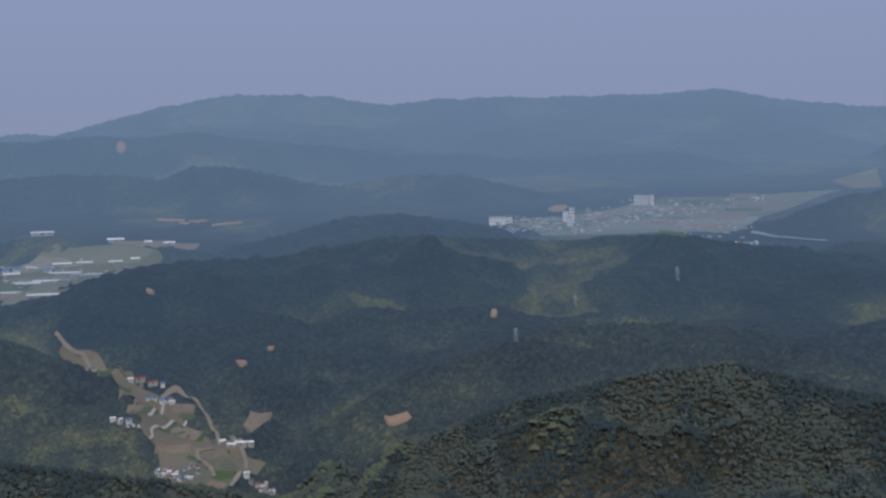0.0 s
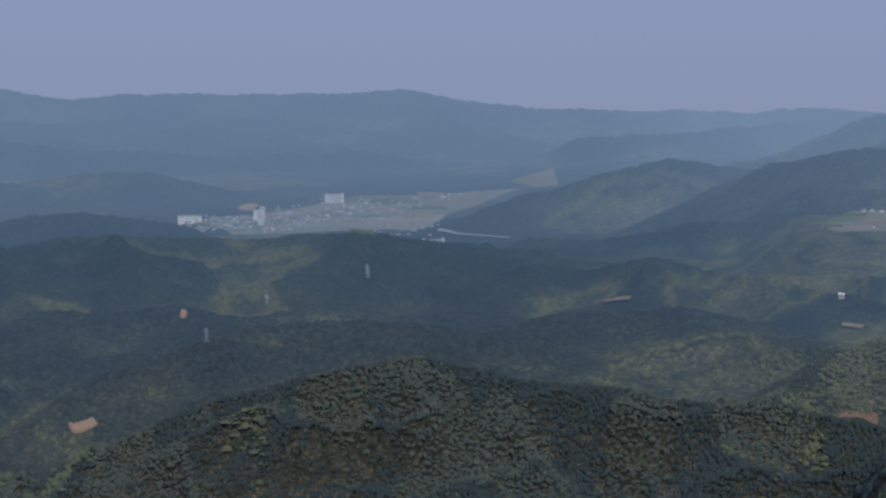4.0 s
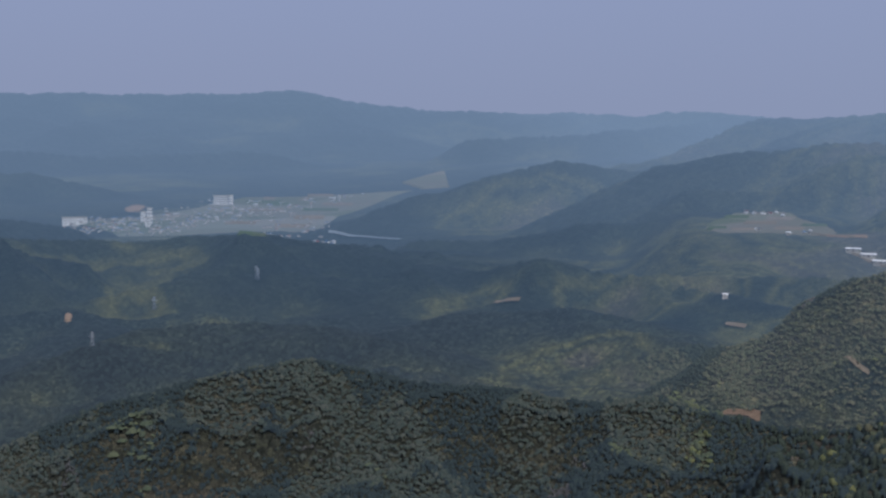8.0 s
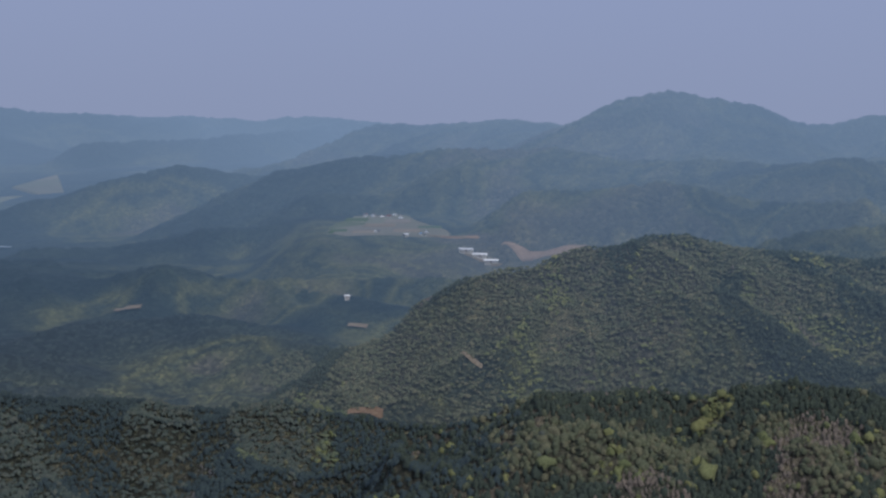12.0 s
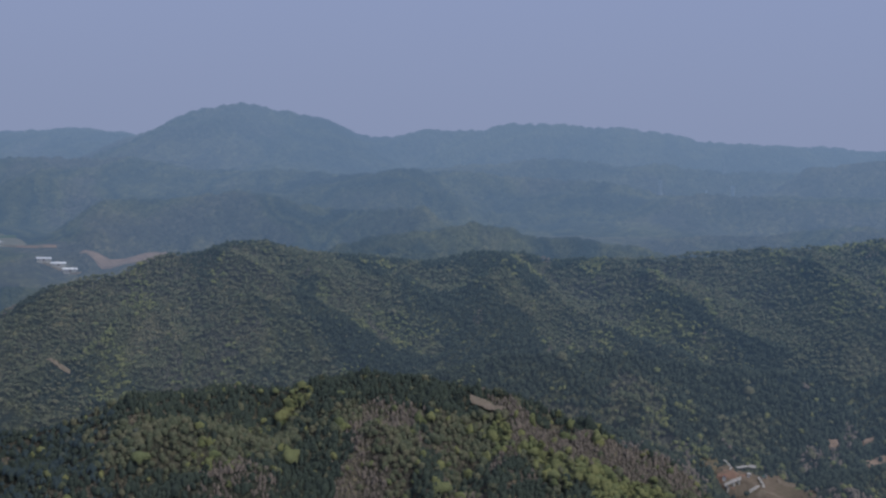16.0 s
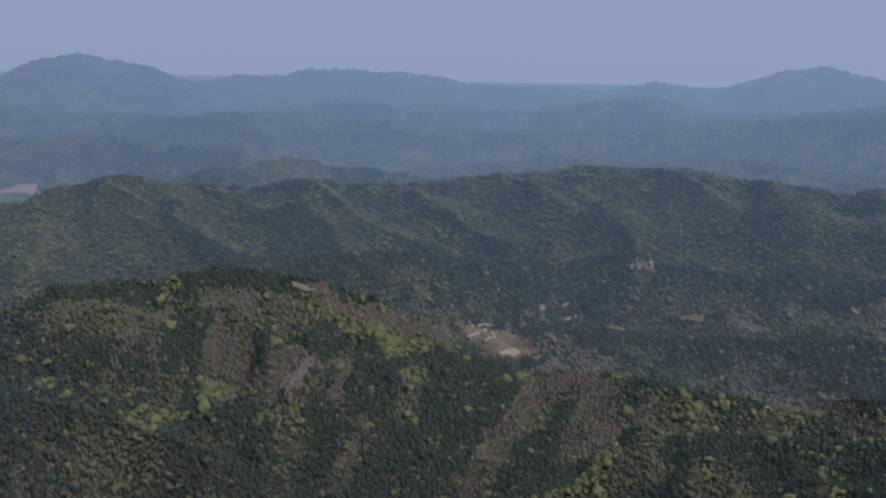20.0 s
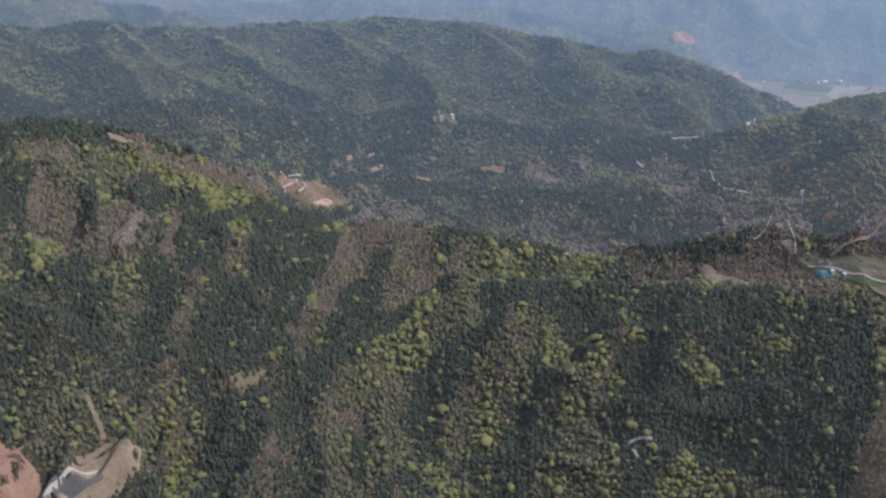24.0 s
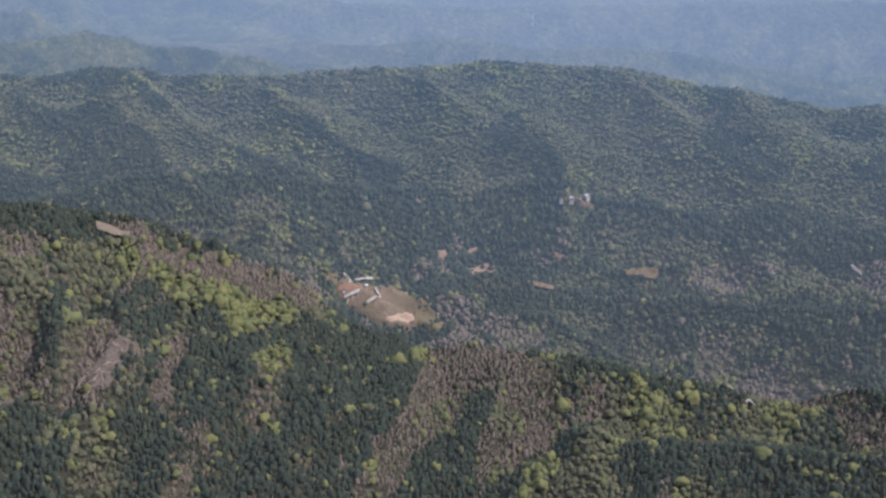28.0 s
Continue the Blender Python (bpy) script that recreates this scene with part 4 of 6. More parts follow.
patch(soil, [(287.3, -91.3), (285.3, -100.6), (283.7, -102.1), (284.7, -93.1)])
band(path, 0.5, [(291.8, -75.7), (289.6, -82.2), (287.8, -86.3), (286.3, -89.6), (283.4, -96.8), (281.8, -104.2)])
band(track, 0.6, [(292.6, -82.6), (292.2, -87.4), (294.5, -95.2), (296.8, -97.9), (300.2, -103.5)])
patch(soil, [(295.9, -35.7), (295.3, -39.7), (292.3, -43.3), (291.1, -48.1), (287.8, -54.9), (284.4, -59.1), (286.2, -49.6), (291.9, -39.2)])
band(path, 0.55, [(240.5, -22.0), (241.4, -22.5), (241.7, -25.0), (242.0, -31.5)])
band(path, 0.7, [(239.8, -24.1), (238.5, -26.4)])
patch(drygrass, [(204.5, 108.4), (206.4, 106.0), (210.3, 102.6), (213.8, 96.4), (211.4, 96.8), (206.4, 101.6)])
patch(stumps, [(206.0, 145.1), (210.2, 148.7), (217.7, 148.4), (221.7, 146.9), (222.9, 144.3), (216.8, 142.7), (209.6, 141.6)])
band(path, 0.5, [(336.8, -21.8), (335.9, -32.8)])
patch(plain, [(390.5, -34.2), (439.2, -26.9), (485.1, -42.4), (495.1, -69.6), (503.7, -107.1), (499.2, -152.6), (478.7, -203.2), (431.4, -210.4), (365.4, -162.7), (370.1, -106.1)])
patch(soil, [(467.4, -39.2), (466.4, -57.9), (483.2, -61.0), (484.1, -42.7)])
patch(soil, [(458.2, -59.5), (455.3, -83.9), (469.8, -87.9), (472.7, -64.1)])
patch(crop, [(479.3, -67.4), (476.3, -91.3), (486.9, -94.6), (489.8, -71.5)])
patch(soil, [(466.1, -91.4), (462.3, -113.2), (478.6, -118.4), (482.3, -97.1)])
patch(soil, [(481.9, -104.2), (475.8, -133.0), (487.8, -138.0), (493.9, -110.0)])
patch(crop, [(449.1, -99.6), (444.6, -122.0), (458.7, -127.2), (463.2, -105.2)])
patch(soil, [(455.1, -125.3), (448.7, -149.6), (466.3, -156.9), (472.6, -133.0)])
patch(crop, [(476.2, -145.6), (466.5, -177.2), (478.0, -183.5), (487.6, -152.8)])
patch(soil, [(440.3, -71.3), (437.8, -90.4), (454.2, -94.9), (456.7, -76.1)])
patch(soil, [(428.9, -110.9), (423.8, -132.4), (439.7, -138.6), (444.7, -117.5)])
patch(crop, [(429.4, -47.4), (428.2, -64.6), (442.8, -67.8), (444.1, -50.9)])
patch(soil, [(459.3, -161.8), (451.0, -186.3), (464.4, -193.3), (472.6, -169.4)])
band(water, 5.0, [(434.6, -68.8), (441.3, -97.8), (429.7, -123.2), (424.8, -163.1)])
patch(earth, [(478.4, -12.2), (481.8, -19.1), (482.2, -24.9), (474.0, -15.0)])
patch(earth, [(481.5, -37.0), (499.9, -47.0), (483.1, -51.1), (497.3, -42.3)])
patch(earth, [(291.6, 379.5), (294.8, 375.2), (301.2, 370.0), (311.5, 360.4), (314.8, 356.6), (309.0, 352.0), (294.3, 371.9)])
patch(earth, [(281.6, 404.8), (292.3, 392.6), (291.5, 392.2), (281.7, 403.0)])
patch(plain, [(248.9, 420.9), (269.1, 414.3), (283.0, 401.2), (296.9, 414.7), (301.0, 436.3), (300.1, 458.5), (284.4, 469.6), (265.0, 459.0), (249.4, 439.1)])
patch(soil, [(254.7, 425.6), (263.7, 421.3), (267.8, 426.9), (259.2, 431.1)])
patch(soil, [(270.1, 420.8), (280.4, 415.2), (285.9, 422.3), (276.0, 427.7)])
patch(soil, [(267.3, 437.9), (279.3, 431.5), (284.8, 438.6), (273.2, 444.8)])
patch(crop, [(284.3, 424.6), (293.2, 419.7), (297.7, 425.1), (289.1, 429.8)])
patch(soil, [(280.5, 443.8), (291.3, 438.0), (296.8, 445.1), (286.4, 450.7)])
patch(crop, [(268.3, 453.6), (277.8, 449.0), (283.0, 456.4), (273.8, 460.8)])
patch(crop, [(249.1, 432.4), (256.1, 429.5), (260.0, 435.3), (253.3, 438.0)])
patch(soil, [(283.8, 459.4), (293.4, 454.5), (296.6, 458.4), (287.4, 463.1)])
band(soil, 1.8, [(154.4, 407.0), (156.1, 405.0), (160.7, 399.8)])
band(track, 0.4, [(195.5, 273.1), (194.6, 270.2), (196.7, 268.1), (199.3, 265.5)])
band(earth, 0.45, [(168.0, 285.5), (170.3, 283.8), (173.5, 280.7), (177.2, 278.4)])
band(soil, 1.5, [(208.1, 348.0), (212.1, 342.7)])
band(farmland, [3, 6, 11, 15, 18, 20, 24, 30], [(-129.6, 434.5), (-116.7, 424.9), (-96.1, 388.3), (-88.3, 388.6), (-81.8, 377.2), (-71.2, 360.5), (-64.4, 348.6), (-59.3, 344.9)])
patch(soil, [(-96.5, 379.0), (-93.4, 389.5), (-93.8, 386.7), (-95.8, 374.5)])
patch(soil, [(-93.0, 373.4), (-88.1, 380.3), (-87.7, 378.1), (-92.7, 370.2)])
patch(soil, [(-83.5, 391.3), (-76.6, 392.8), (-76.9, 390.5), (-83.8, 389.0)])
patch(soil, [(-81.7, 377.3), (-73.5, 387.6), (-72.3, 379.0), (-80.4, 371.0)])
patch(soil, [(-82.7, 366.1), (-72.2, 368.9), (-71.9, 359.5), (-82.3, 358.2)])
patch(soil, [(-67.3, 358.1), (-57.2, 354.8), (-57.6, 354.3), (-66.8, 352.7)])
patch(soil, [(-92.2, 378.1), (-89.7, 389.4), (-89.8, 388.5), (-91.8, 375.8)])
patch(soil, [(-71.5, 362.6), (-65.9, 363.5), (-66.0, 361.1), (-72.0, 360.4)])
patch(soil, [(-60.5, 395.8), (-53.3, 392.1), (-51.4, 364.1), (-62.4, 391.5)])
patch(soil, [(-64.7, 344.8), (-59.3, 347.2), (-59.6, 344.8), (-65.2, 343.8)])
patch(soil, [(-109.3, 381.8), (-117.0, 426.4), (-116.6, 424.6), (-109.0, 379.5)])
patch(crop, [(-89.7, 375.1), (-86.8, 388.7), (-85.2, 379.7), (-90.0, 372.8)])
patch(crop, [(-80.8, 389.3), (-76.2, 390.1), (-77.1, 389.1), (-81.7, 388.3)])
patch(crop, [(-84.0, 372.5), (-78.0, 387.7), (-76.8, 379.5), (-83.7, 369.3)])
patch(crop, [(-77.0, 378.6), (-71.5, 379.5), (-71.7, 378.1), (-76.5, 371.3)])
patch(crop, [(-73.2, 358.8), (-59.3, 354.5), (-59.5, 353.5), (-73.3, 357.3)])
patch(crop, [(-63.9, 347.7), (-57.9, 350.2), (-58.3, 347.8), (-64.3, 345.8)])
patch(crop, [(-97.8, 384.5), (-94.9, 388.9), (-95.1, 387.5), (-96.7, 378.1)])
patch(crop, [(-114.2, 422.1), (-109.9, 422.9), (-101.0, 387.4), (-103.6, 381.1)])
band(track, 1.09, [(-132.4, 437.4), (-120.7, 429.3), (-98.4, 389.9), (-94.0, 389.9), (-86.4, 402.5), (-82.6, 403.3), (-76.5, 393.3), (-71.0, 389.6), (-67.8, 378.4), (-56.8, 355.4), (-54.4, 355.2), (-57.4, 348.4), (-58.6, 344.6)])
band(path, 0.78, [(-85.9, 390.2), (-86.1, 388.8), (-86.3, 377.3), (-87.3, 375.4)])
band(path, 0.8, [(-78.7, 388.1), (-82.7, 375.8), (-85.6, 367.2), (-85.1, 365.4), (-83.3, 367.0), (-84.2, 361.9)])
band(track, 1.0, [(-66.0, 362.6), (-71.7, 361.2), (-64.5, 347.6), (-63.2, 346.5)])
patch(earth, [(-10.2, 359.2), (-11.4, 359.2), (-14.1, 360.0), (-16.9, 361.2), (-18.0, 362.1), (-16.8, 362.6), (-14.1, 362.7), (-11.3, 361.5)])
patch(earth, [(18.2, 431.7), (18.2, 429.9), (16.8, 430.4), (16.0, 432.2), (16.0, 434.0), (16.7, 434.9), (17.4, 434.9), (18.2, 433.5)])
patch(earth, [(-62.4, 406.5), (-62.5, 405.6), (-64.7, 405.9), (-65.9, 408.1), (-66.5, 409.5), (-66.5, 409.5), (-64.5, 407.8), (-63.1, 406.5)])
patch(earth, [(-100.7, 451.7), (-101.4, 451.7), (-102.8, 451.1), (-104.2, 451.0), (-104.8, 451.9), (-104.1, 451.9), (-102.7, 452.0), (-101.3, 452.2)])
patch(earth, [(-55.0, 414.2), (-55.0, 414.2), (-55.8, 413.7), (-56.5, 413.7), (-57.2, 414.1), (-56.5, 414.6), (-55.7, 414.6), (-55.0, 414.7)])
patch(earth, [(81.9, 830.7), (79.4, 818.1), (74.4, 813.2), (70.4, 819.1), (70.1, 831.8), (72.7, 843.9), (78.1, 849.2), (81.6, 843.3)])
patch(earth, [(-157.1, 794.1), (-160.0, 793.5), (-167.1, 795.5), (-174.3, 796.1), (-177.6, 798.7), (-174.7, 799.7), (-167.5, 799.1), (-160.3, 797.2)])
patch(earth, [(-143.1, 794.6), (-144.3, 792.8), (-148.0, 784.9), (-153.5, 787.5), (-155.6, 790.5), (-153.9, 791.1), (-148.8, 791.7), (-144.8, 794.6)])
patch(earth, [(-151.7, 778.5), (-152.8, 778.4), (-155.1, 777.9), (-158.4, 779.1), (-160.0, 782.2), (-159.3, 784.5), (-156.0, 783.3), (-153.2, 782.0)])
patch(earth, [(-122.7, 783.6), (-124.6, 779.9), (-129.8, 777.0), (-135.1, 772.3), (-137.4, 770.4), (-135.0, 774.1), (-130.7, 782.4), (-124.9, 785.3)])
patch(earth, [(-264.3, 1091.0), (-264.4, 1087.3), (-266.2, 1083.2), (-269.3, 1084.4), (-271.2, 1087.5), (-271.1, 1091.2), (-269.4, 1095.3), (-266.3, 1094.1)])
patch(plain, [(-224.2, 622.8), (-200.6, 632.5), (-174.0, 636.6), (-150.7, 633.5), (-126.5, 493.3), (-137.8, 479.4), (-152.2, 478.1), (-174.6, 481.4)])
patch(soil, [(-200.1, 608.1), (-178.5, 605.6), (-197.6, 597.7)])
patch(soil, [(-181.8, 621.4), (-164.3, 626.3), (-180.1, 614.2)])
patch(soil, [(-173.6, 502.5), (-154.0, 488.6), (-152.1, 479.0), (-169.3, 488.0)])
patch(soil, [(-148.7, 490.5), (-137.8, 479.9), (-137.8, 479.4), (-146.2, 480.0)])
patch(soil, [(-171.3, 633.6), (-157.3, 631.7), (-171.5, 631.7)])
patch(soil, [(-211.8, 613.6), (-198.9, 614.2), (-198.1, 610.5), (-211.0, 610.0)])
patch(crop, [(-185.1, 611.1), (-162.0, 583.8), (-184.4, 605.6)])
patch(crop, [(-201.3, 590.4), (-185.4, 595.9), (-200.1, 585.4)])
patch(crop, [(-199.2, 629.4), (-182.9, 628.7), (-181.6, 623.3), (-197.9, 623.9)])
patch(soil, [(-182.7, 712.4), (-148.9, 713.2), (-147.4, 700.6), (-166.6, 648.1)])
patch(soil, [(-146.6, 704.2), (-131.6, 703.5), (-130.9, 694.5), (-135.1, 644.3)])
patch(plain, [(19.4, 776.9), (51.2, 789.7), (87.8, 819.3), (149.0, 881.3), (269.7, 854.4), (237.9, 814.9), (191.2, 764.4), (161.0, 694.0), (49.1, 715.9)])
patch(soil, [(163.2, 882.7), (195.5, 868.8), (190.4, 849.5), (159.0, 863.4)])
patch(soil, [(196.7, 890.6), (212.7, 874.0), (208.5, 860.1), (193.0, 876.6)])
patch(soil, [(138.7, 819.2), (166.3, 812.3), (162.0, 796.6), (135.4, 803.5)])
patch(soil, [(163.5, 778.0), (180.7, 763.1), (175.0, 744.3), (158.4, 758.7)])
patch(soil, [(144.4, 743.4), (165.0, 731.6), (159.8, 714.5), (140.2, 725.9)])
patch(soil, [(193.1, 830.3), (211.1, 813.1), (206.1, 795.6), (188.4, 813.2)])
patch(soil, [(118.6, 758.8), (137.6, 753.6), (134.2, 741.5), (115.7, 746.7)])
patch(crop, [(148.1, 861.5), (173.6, 857.0), (169.4, 841.3), (144.3, 845.7)])
patch(crop, [(175.8, 810.6), (195.9, 789.2), (191.7, 775.3), (171.1, 794.9)])
patch(crop, [(162.0, 846.1), (182.7, 838.5), (179.1, 822.7), (158.2, 830.3)])
patch(crop, [(82.5, 494.9), (92.2, 489.3), (81.4, 491.7)])
patch(plain, [(331.4, 989.4), (290.7, 855.1), (271.1, 857.5), (272.9, 919.1)])
band(water, 2.98, [(158.4, 665.0), (173.5, 657.2), (186.9, 629.3)])
patch(soil, [(278.2, 409.2), (289.0, 395.6), (288.6, 395.2), (277.7, 408.7)])
patch(soil, [(278.3, 385.8), (284.5, 381.6), (289.1, 373.5), (287.5, 375.3)])


# ---- houses, barns, towers ----
def part(name, bm, material, parent, label=""):
    me = bpy.data.meshes.new(name)
    bm.to_mesh(me)
    bm.free()
    me.materials.append(material)
    ob = new(name, me)
    ob.parent = parent
    if label:
        tagged(ob, label)
    return ob


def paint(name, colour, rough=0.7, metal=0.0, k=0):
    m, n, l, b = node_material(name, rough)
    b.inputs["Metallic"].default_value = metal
    # coats of far things are dimmed to make room for painted haze
    f = 1 - HAZE_SHARES[k - 1] if k else 1.0
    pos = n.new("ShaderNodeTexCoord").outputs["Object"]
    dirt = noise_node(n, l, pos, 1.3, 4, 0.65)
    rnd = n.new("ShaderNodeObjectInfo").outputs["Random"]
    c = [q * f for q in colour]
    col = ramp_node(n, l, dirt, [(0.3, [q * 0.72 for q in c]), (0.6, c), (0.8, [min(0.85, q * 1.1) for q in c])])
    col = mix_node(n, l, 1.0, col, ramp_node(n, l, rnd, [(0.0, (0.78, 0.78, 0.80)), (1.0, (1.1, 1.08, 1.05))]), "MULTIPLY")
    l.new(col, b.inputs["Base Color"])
    # the haze itself is painted on as a glow, not scattered light
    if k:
        b.inputs["Emission Color"].default_value, b.inputs["Emission Strength"].default_value = (*haze_colour(k), 1), HAZE_SHARES[k - 1]
    return m


PAINTS = {}


def coat(kind, k):
    colours = {"wall": (0.44, 0.41, 0.36), "plaster": (0.66, 0.63, 0.58), "white": (0.78, 0.78, 0.77), "blue": (0.12, 0.22, 0.38), "red": (0.26, 0.10, 0.08),
               "grey": (0.20, 0.20, 0.21), "green": (0.10, 0.24, 0.20), "film": (0.55, 0.57, 0.58), "glass": (0.06, 0.08, 0.10), "steel": (0.42, 0.44, 0.46), "wood": (0.16, 0.11, 0.08)}
    if (kind, k) not in PAINTS:
        PAINTS[(kind, k)] = paint(kind + "_surface", colours[kind], 0.35 if kind in ("glass", "film") else 0.7, 0.7 if kind == "steel" else 0.0, k)
    return PAINTS[(kind, k)]


def box(bm, x0, x1, y0, y1, z0, z1):
    v = [bm.verts.new(p) for p in ((x0, y0, z0), (x1, y0, z0), (x1, y1, z0), (x0, y1, z0), (x0, y0, z1), (x1, y0, z1), (x1, y1, z1), (x0, y1, z1))]
    for f in ((0, 3, 2, 1), (4, 5, 6, 7), (0, 1, 5, 4), (1, 2, 6, 5), (2, 3, 7, 6), (3, 0, 4, 7)):
        bm.faces.new([v[i] for i in f])


def land_z(x, y):
    return float(height(np.array([float(x)]), np.array([float(y)]))[0][0]) + float(lift(x, y))


def gable_body(w, d, h):
    bm = bmesh.new()
    a, b = w / 2, d / 2
    low = [bm.verts.new(p) for p in ((-a, -b, -1.2), (a, -b, -1.2), (a, b, -1.2), (-a, b, -1.2))]
    top = [bm.verts.new(p) for p in ((-a, -b, h * 0.62), (a, -b, h * 0.62), (a, b, h * 0.62), (-a, b, h * 0.62))]
    e = [bm.verts.new((-a, 0, h * 0.96)), bm.verts.new((a, 0, h * 0.96))]
    for i in range(4):
        j = (i + 1) % 4
        face = [low[i], low[j], top[j]] + ([e[1]] if i == 1 else [e[0]] if i == 3 else []) + [top[i]]
        bm.faces.new(face)
    return bm


def gable_roof(w, d, h):
    bm = bmesh.new()
    a, b, t = w / 2 + 0.12 * d, d / 2 + 0.13 * d, 0.07 * h
    for s in (-1, 1):
        v = [bm.verts.new(p) for p in ((-a, s * b, h * 0.55), (a, s * b, h * 0.55), (a, 0, h), (-a, 0, h), (-a, s * b, h * 0.55 - t), (a, s * b, h * 0.55 - t), (a, 0, h - t), (-a, 0, h - t))]
        for f in ((0, 1, 2, 3), (7, 6, 5, 4), (0, 4, 5, 1), (1, 5, 6, 2), (2, 6, 7, 3), (3, 7, 4, 0)):
            bm.faces.new([v[i] for i in f])
    bmesh.ops.recalc_face_normals(bm, faces=bm.faces)
    return bm


STYLE = {
    "house_white": ("house", "small farmhouse with pale walls and a white metal roof", "plaster", "white"),
    "house_blue": ("house", "small farmhouse with pale walls and a blue metal roof", "plaster", "blue"),
    "house_red": ("house", "small house with pale walls and a dull red roof", "plaster", "red"),
    "house_grey": ("house", "small farmhouse with a dark grey tiled roof", "wall", "grey"),
    "house_green": ("house", "small farmhouse with a green metal roof", "wall", "green"),
    "barn_white": ("barn", "long low farm shed with a white sheet roof", "wall", "white"),
    "barn_red": ("barn", "long low farm shed with a dark red roof", "wall", "red")}


def building(style, x, y, turn, w, d, h):
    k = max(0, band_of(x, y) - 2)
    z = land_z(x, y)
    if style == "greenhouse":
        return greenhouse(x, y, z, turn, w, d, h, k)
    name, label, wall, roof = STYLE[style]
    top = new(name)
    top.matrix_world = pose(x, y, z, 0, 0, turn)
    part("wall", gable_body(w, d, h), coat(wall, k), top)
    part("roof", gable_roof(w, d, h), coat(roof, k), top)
    n = 3 if name == "barn" else 2
    for i in range(n):
        bm = bmesh.new()
        cx = (i + 0.5) / n * w - w / 2
        box(bm, cx - 0.09 * w, cx + 0.09 * w, -d / 2 - 0.05, -d / 2 + 0.02, h * 0.22, h * 0.5)
        part("window", bm, coat("glass", k), top)
    bm = bmesh.new()
    box(bm, -0.06 * w, 0.06 * w, -d / 2 - 0.06, -d / 2 + 0.02, -0.4, h * 0.45)
    part("door", bm, coat("wood", k), top)
    BARE_GROUND.append((np.array([(x - w, y - w), (x + w, y - w), (x + w, y + w), (x - w, y + w)]), 0.0))
    return tagged(top, label, name, "village buildings")


def greenhouse(x, y, z, turn, w, d, h, k):
    top = new("greenhouse")
    top.matrix_world = pose(x, y, z, 0, 0, turn)
    bm = bmesh.new()
    arc = [(w / 2 * math.cos(a), h * math.sin(a) - 0.3) for a in np.linspace(0, math.pi, 9)]
    rows = [[bm.verts.new((p, s * d / 2, q)) for p, q in arc] for s in (-1, 1)]
    for i in range(8):
        bm.faces.new((rows[0][i], rows[1][i], rows[1][i + 1], rows[0][i + 1]))
    part("cover", bm, coat("film", k), top)
    for s in (-1, 1):
        bm = bmesh.new()
        bm.faces.new([bm.verts.new((p, s * d / 2, q)) for p, q in arc])
        part("end_wall", bm, coat("film", k), top)
    for s in np.linspace(-0.45, 0.45, 5):
        bm = bmesh.new()
        for (p, q), (u, v) in zip(arc[:-1], arc[1:]):
            e = [bm.verts.new(c) for c in ((p * 1.02, s * d - 0.05, q * 1.02), (p * 1.02, s * d + 0.05, q * 1.02), (u * 1.02, s * d + 0.05, v * 1.02), (u * 1.02, s * d - 0.05, v * 1.02))]
            bm.faces.new(e)
        part("hoop", bm, coat("steel", k), top)
    return tagged(top, "long arched greenhouse under white plastic film", "greenhouse", "greenhouses")


def block(style, x, y, w, h):
    """A block of flats: walls, roof slab and window bands by storey."""
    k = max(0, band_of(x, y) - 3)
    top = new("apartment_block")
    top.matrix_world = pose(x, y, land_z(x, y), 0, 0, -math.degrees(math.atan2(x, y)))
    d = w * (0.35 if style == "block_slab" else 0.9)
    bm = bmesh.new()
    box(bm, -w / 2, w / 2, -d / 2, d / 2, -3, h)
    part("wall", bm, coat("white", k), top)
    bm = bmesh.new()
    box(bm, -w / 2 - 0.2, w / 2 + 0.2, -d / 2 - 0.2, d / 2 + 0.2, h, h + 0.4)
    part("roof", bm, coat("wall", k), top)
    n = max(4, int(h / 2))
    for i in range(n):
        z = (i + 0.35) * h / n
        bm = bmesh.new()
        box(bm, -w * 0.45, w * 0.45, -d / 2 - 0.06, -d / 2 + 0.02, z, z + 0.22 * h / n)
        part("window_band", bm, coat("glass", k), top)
    return tagged(top, "pale high-rise block of flats above the town", "apartment block", "town blocks")


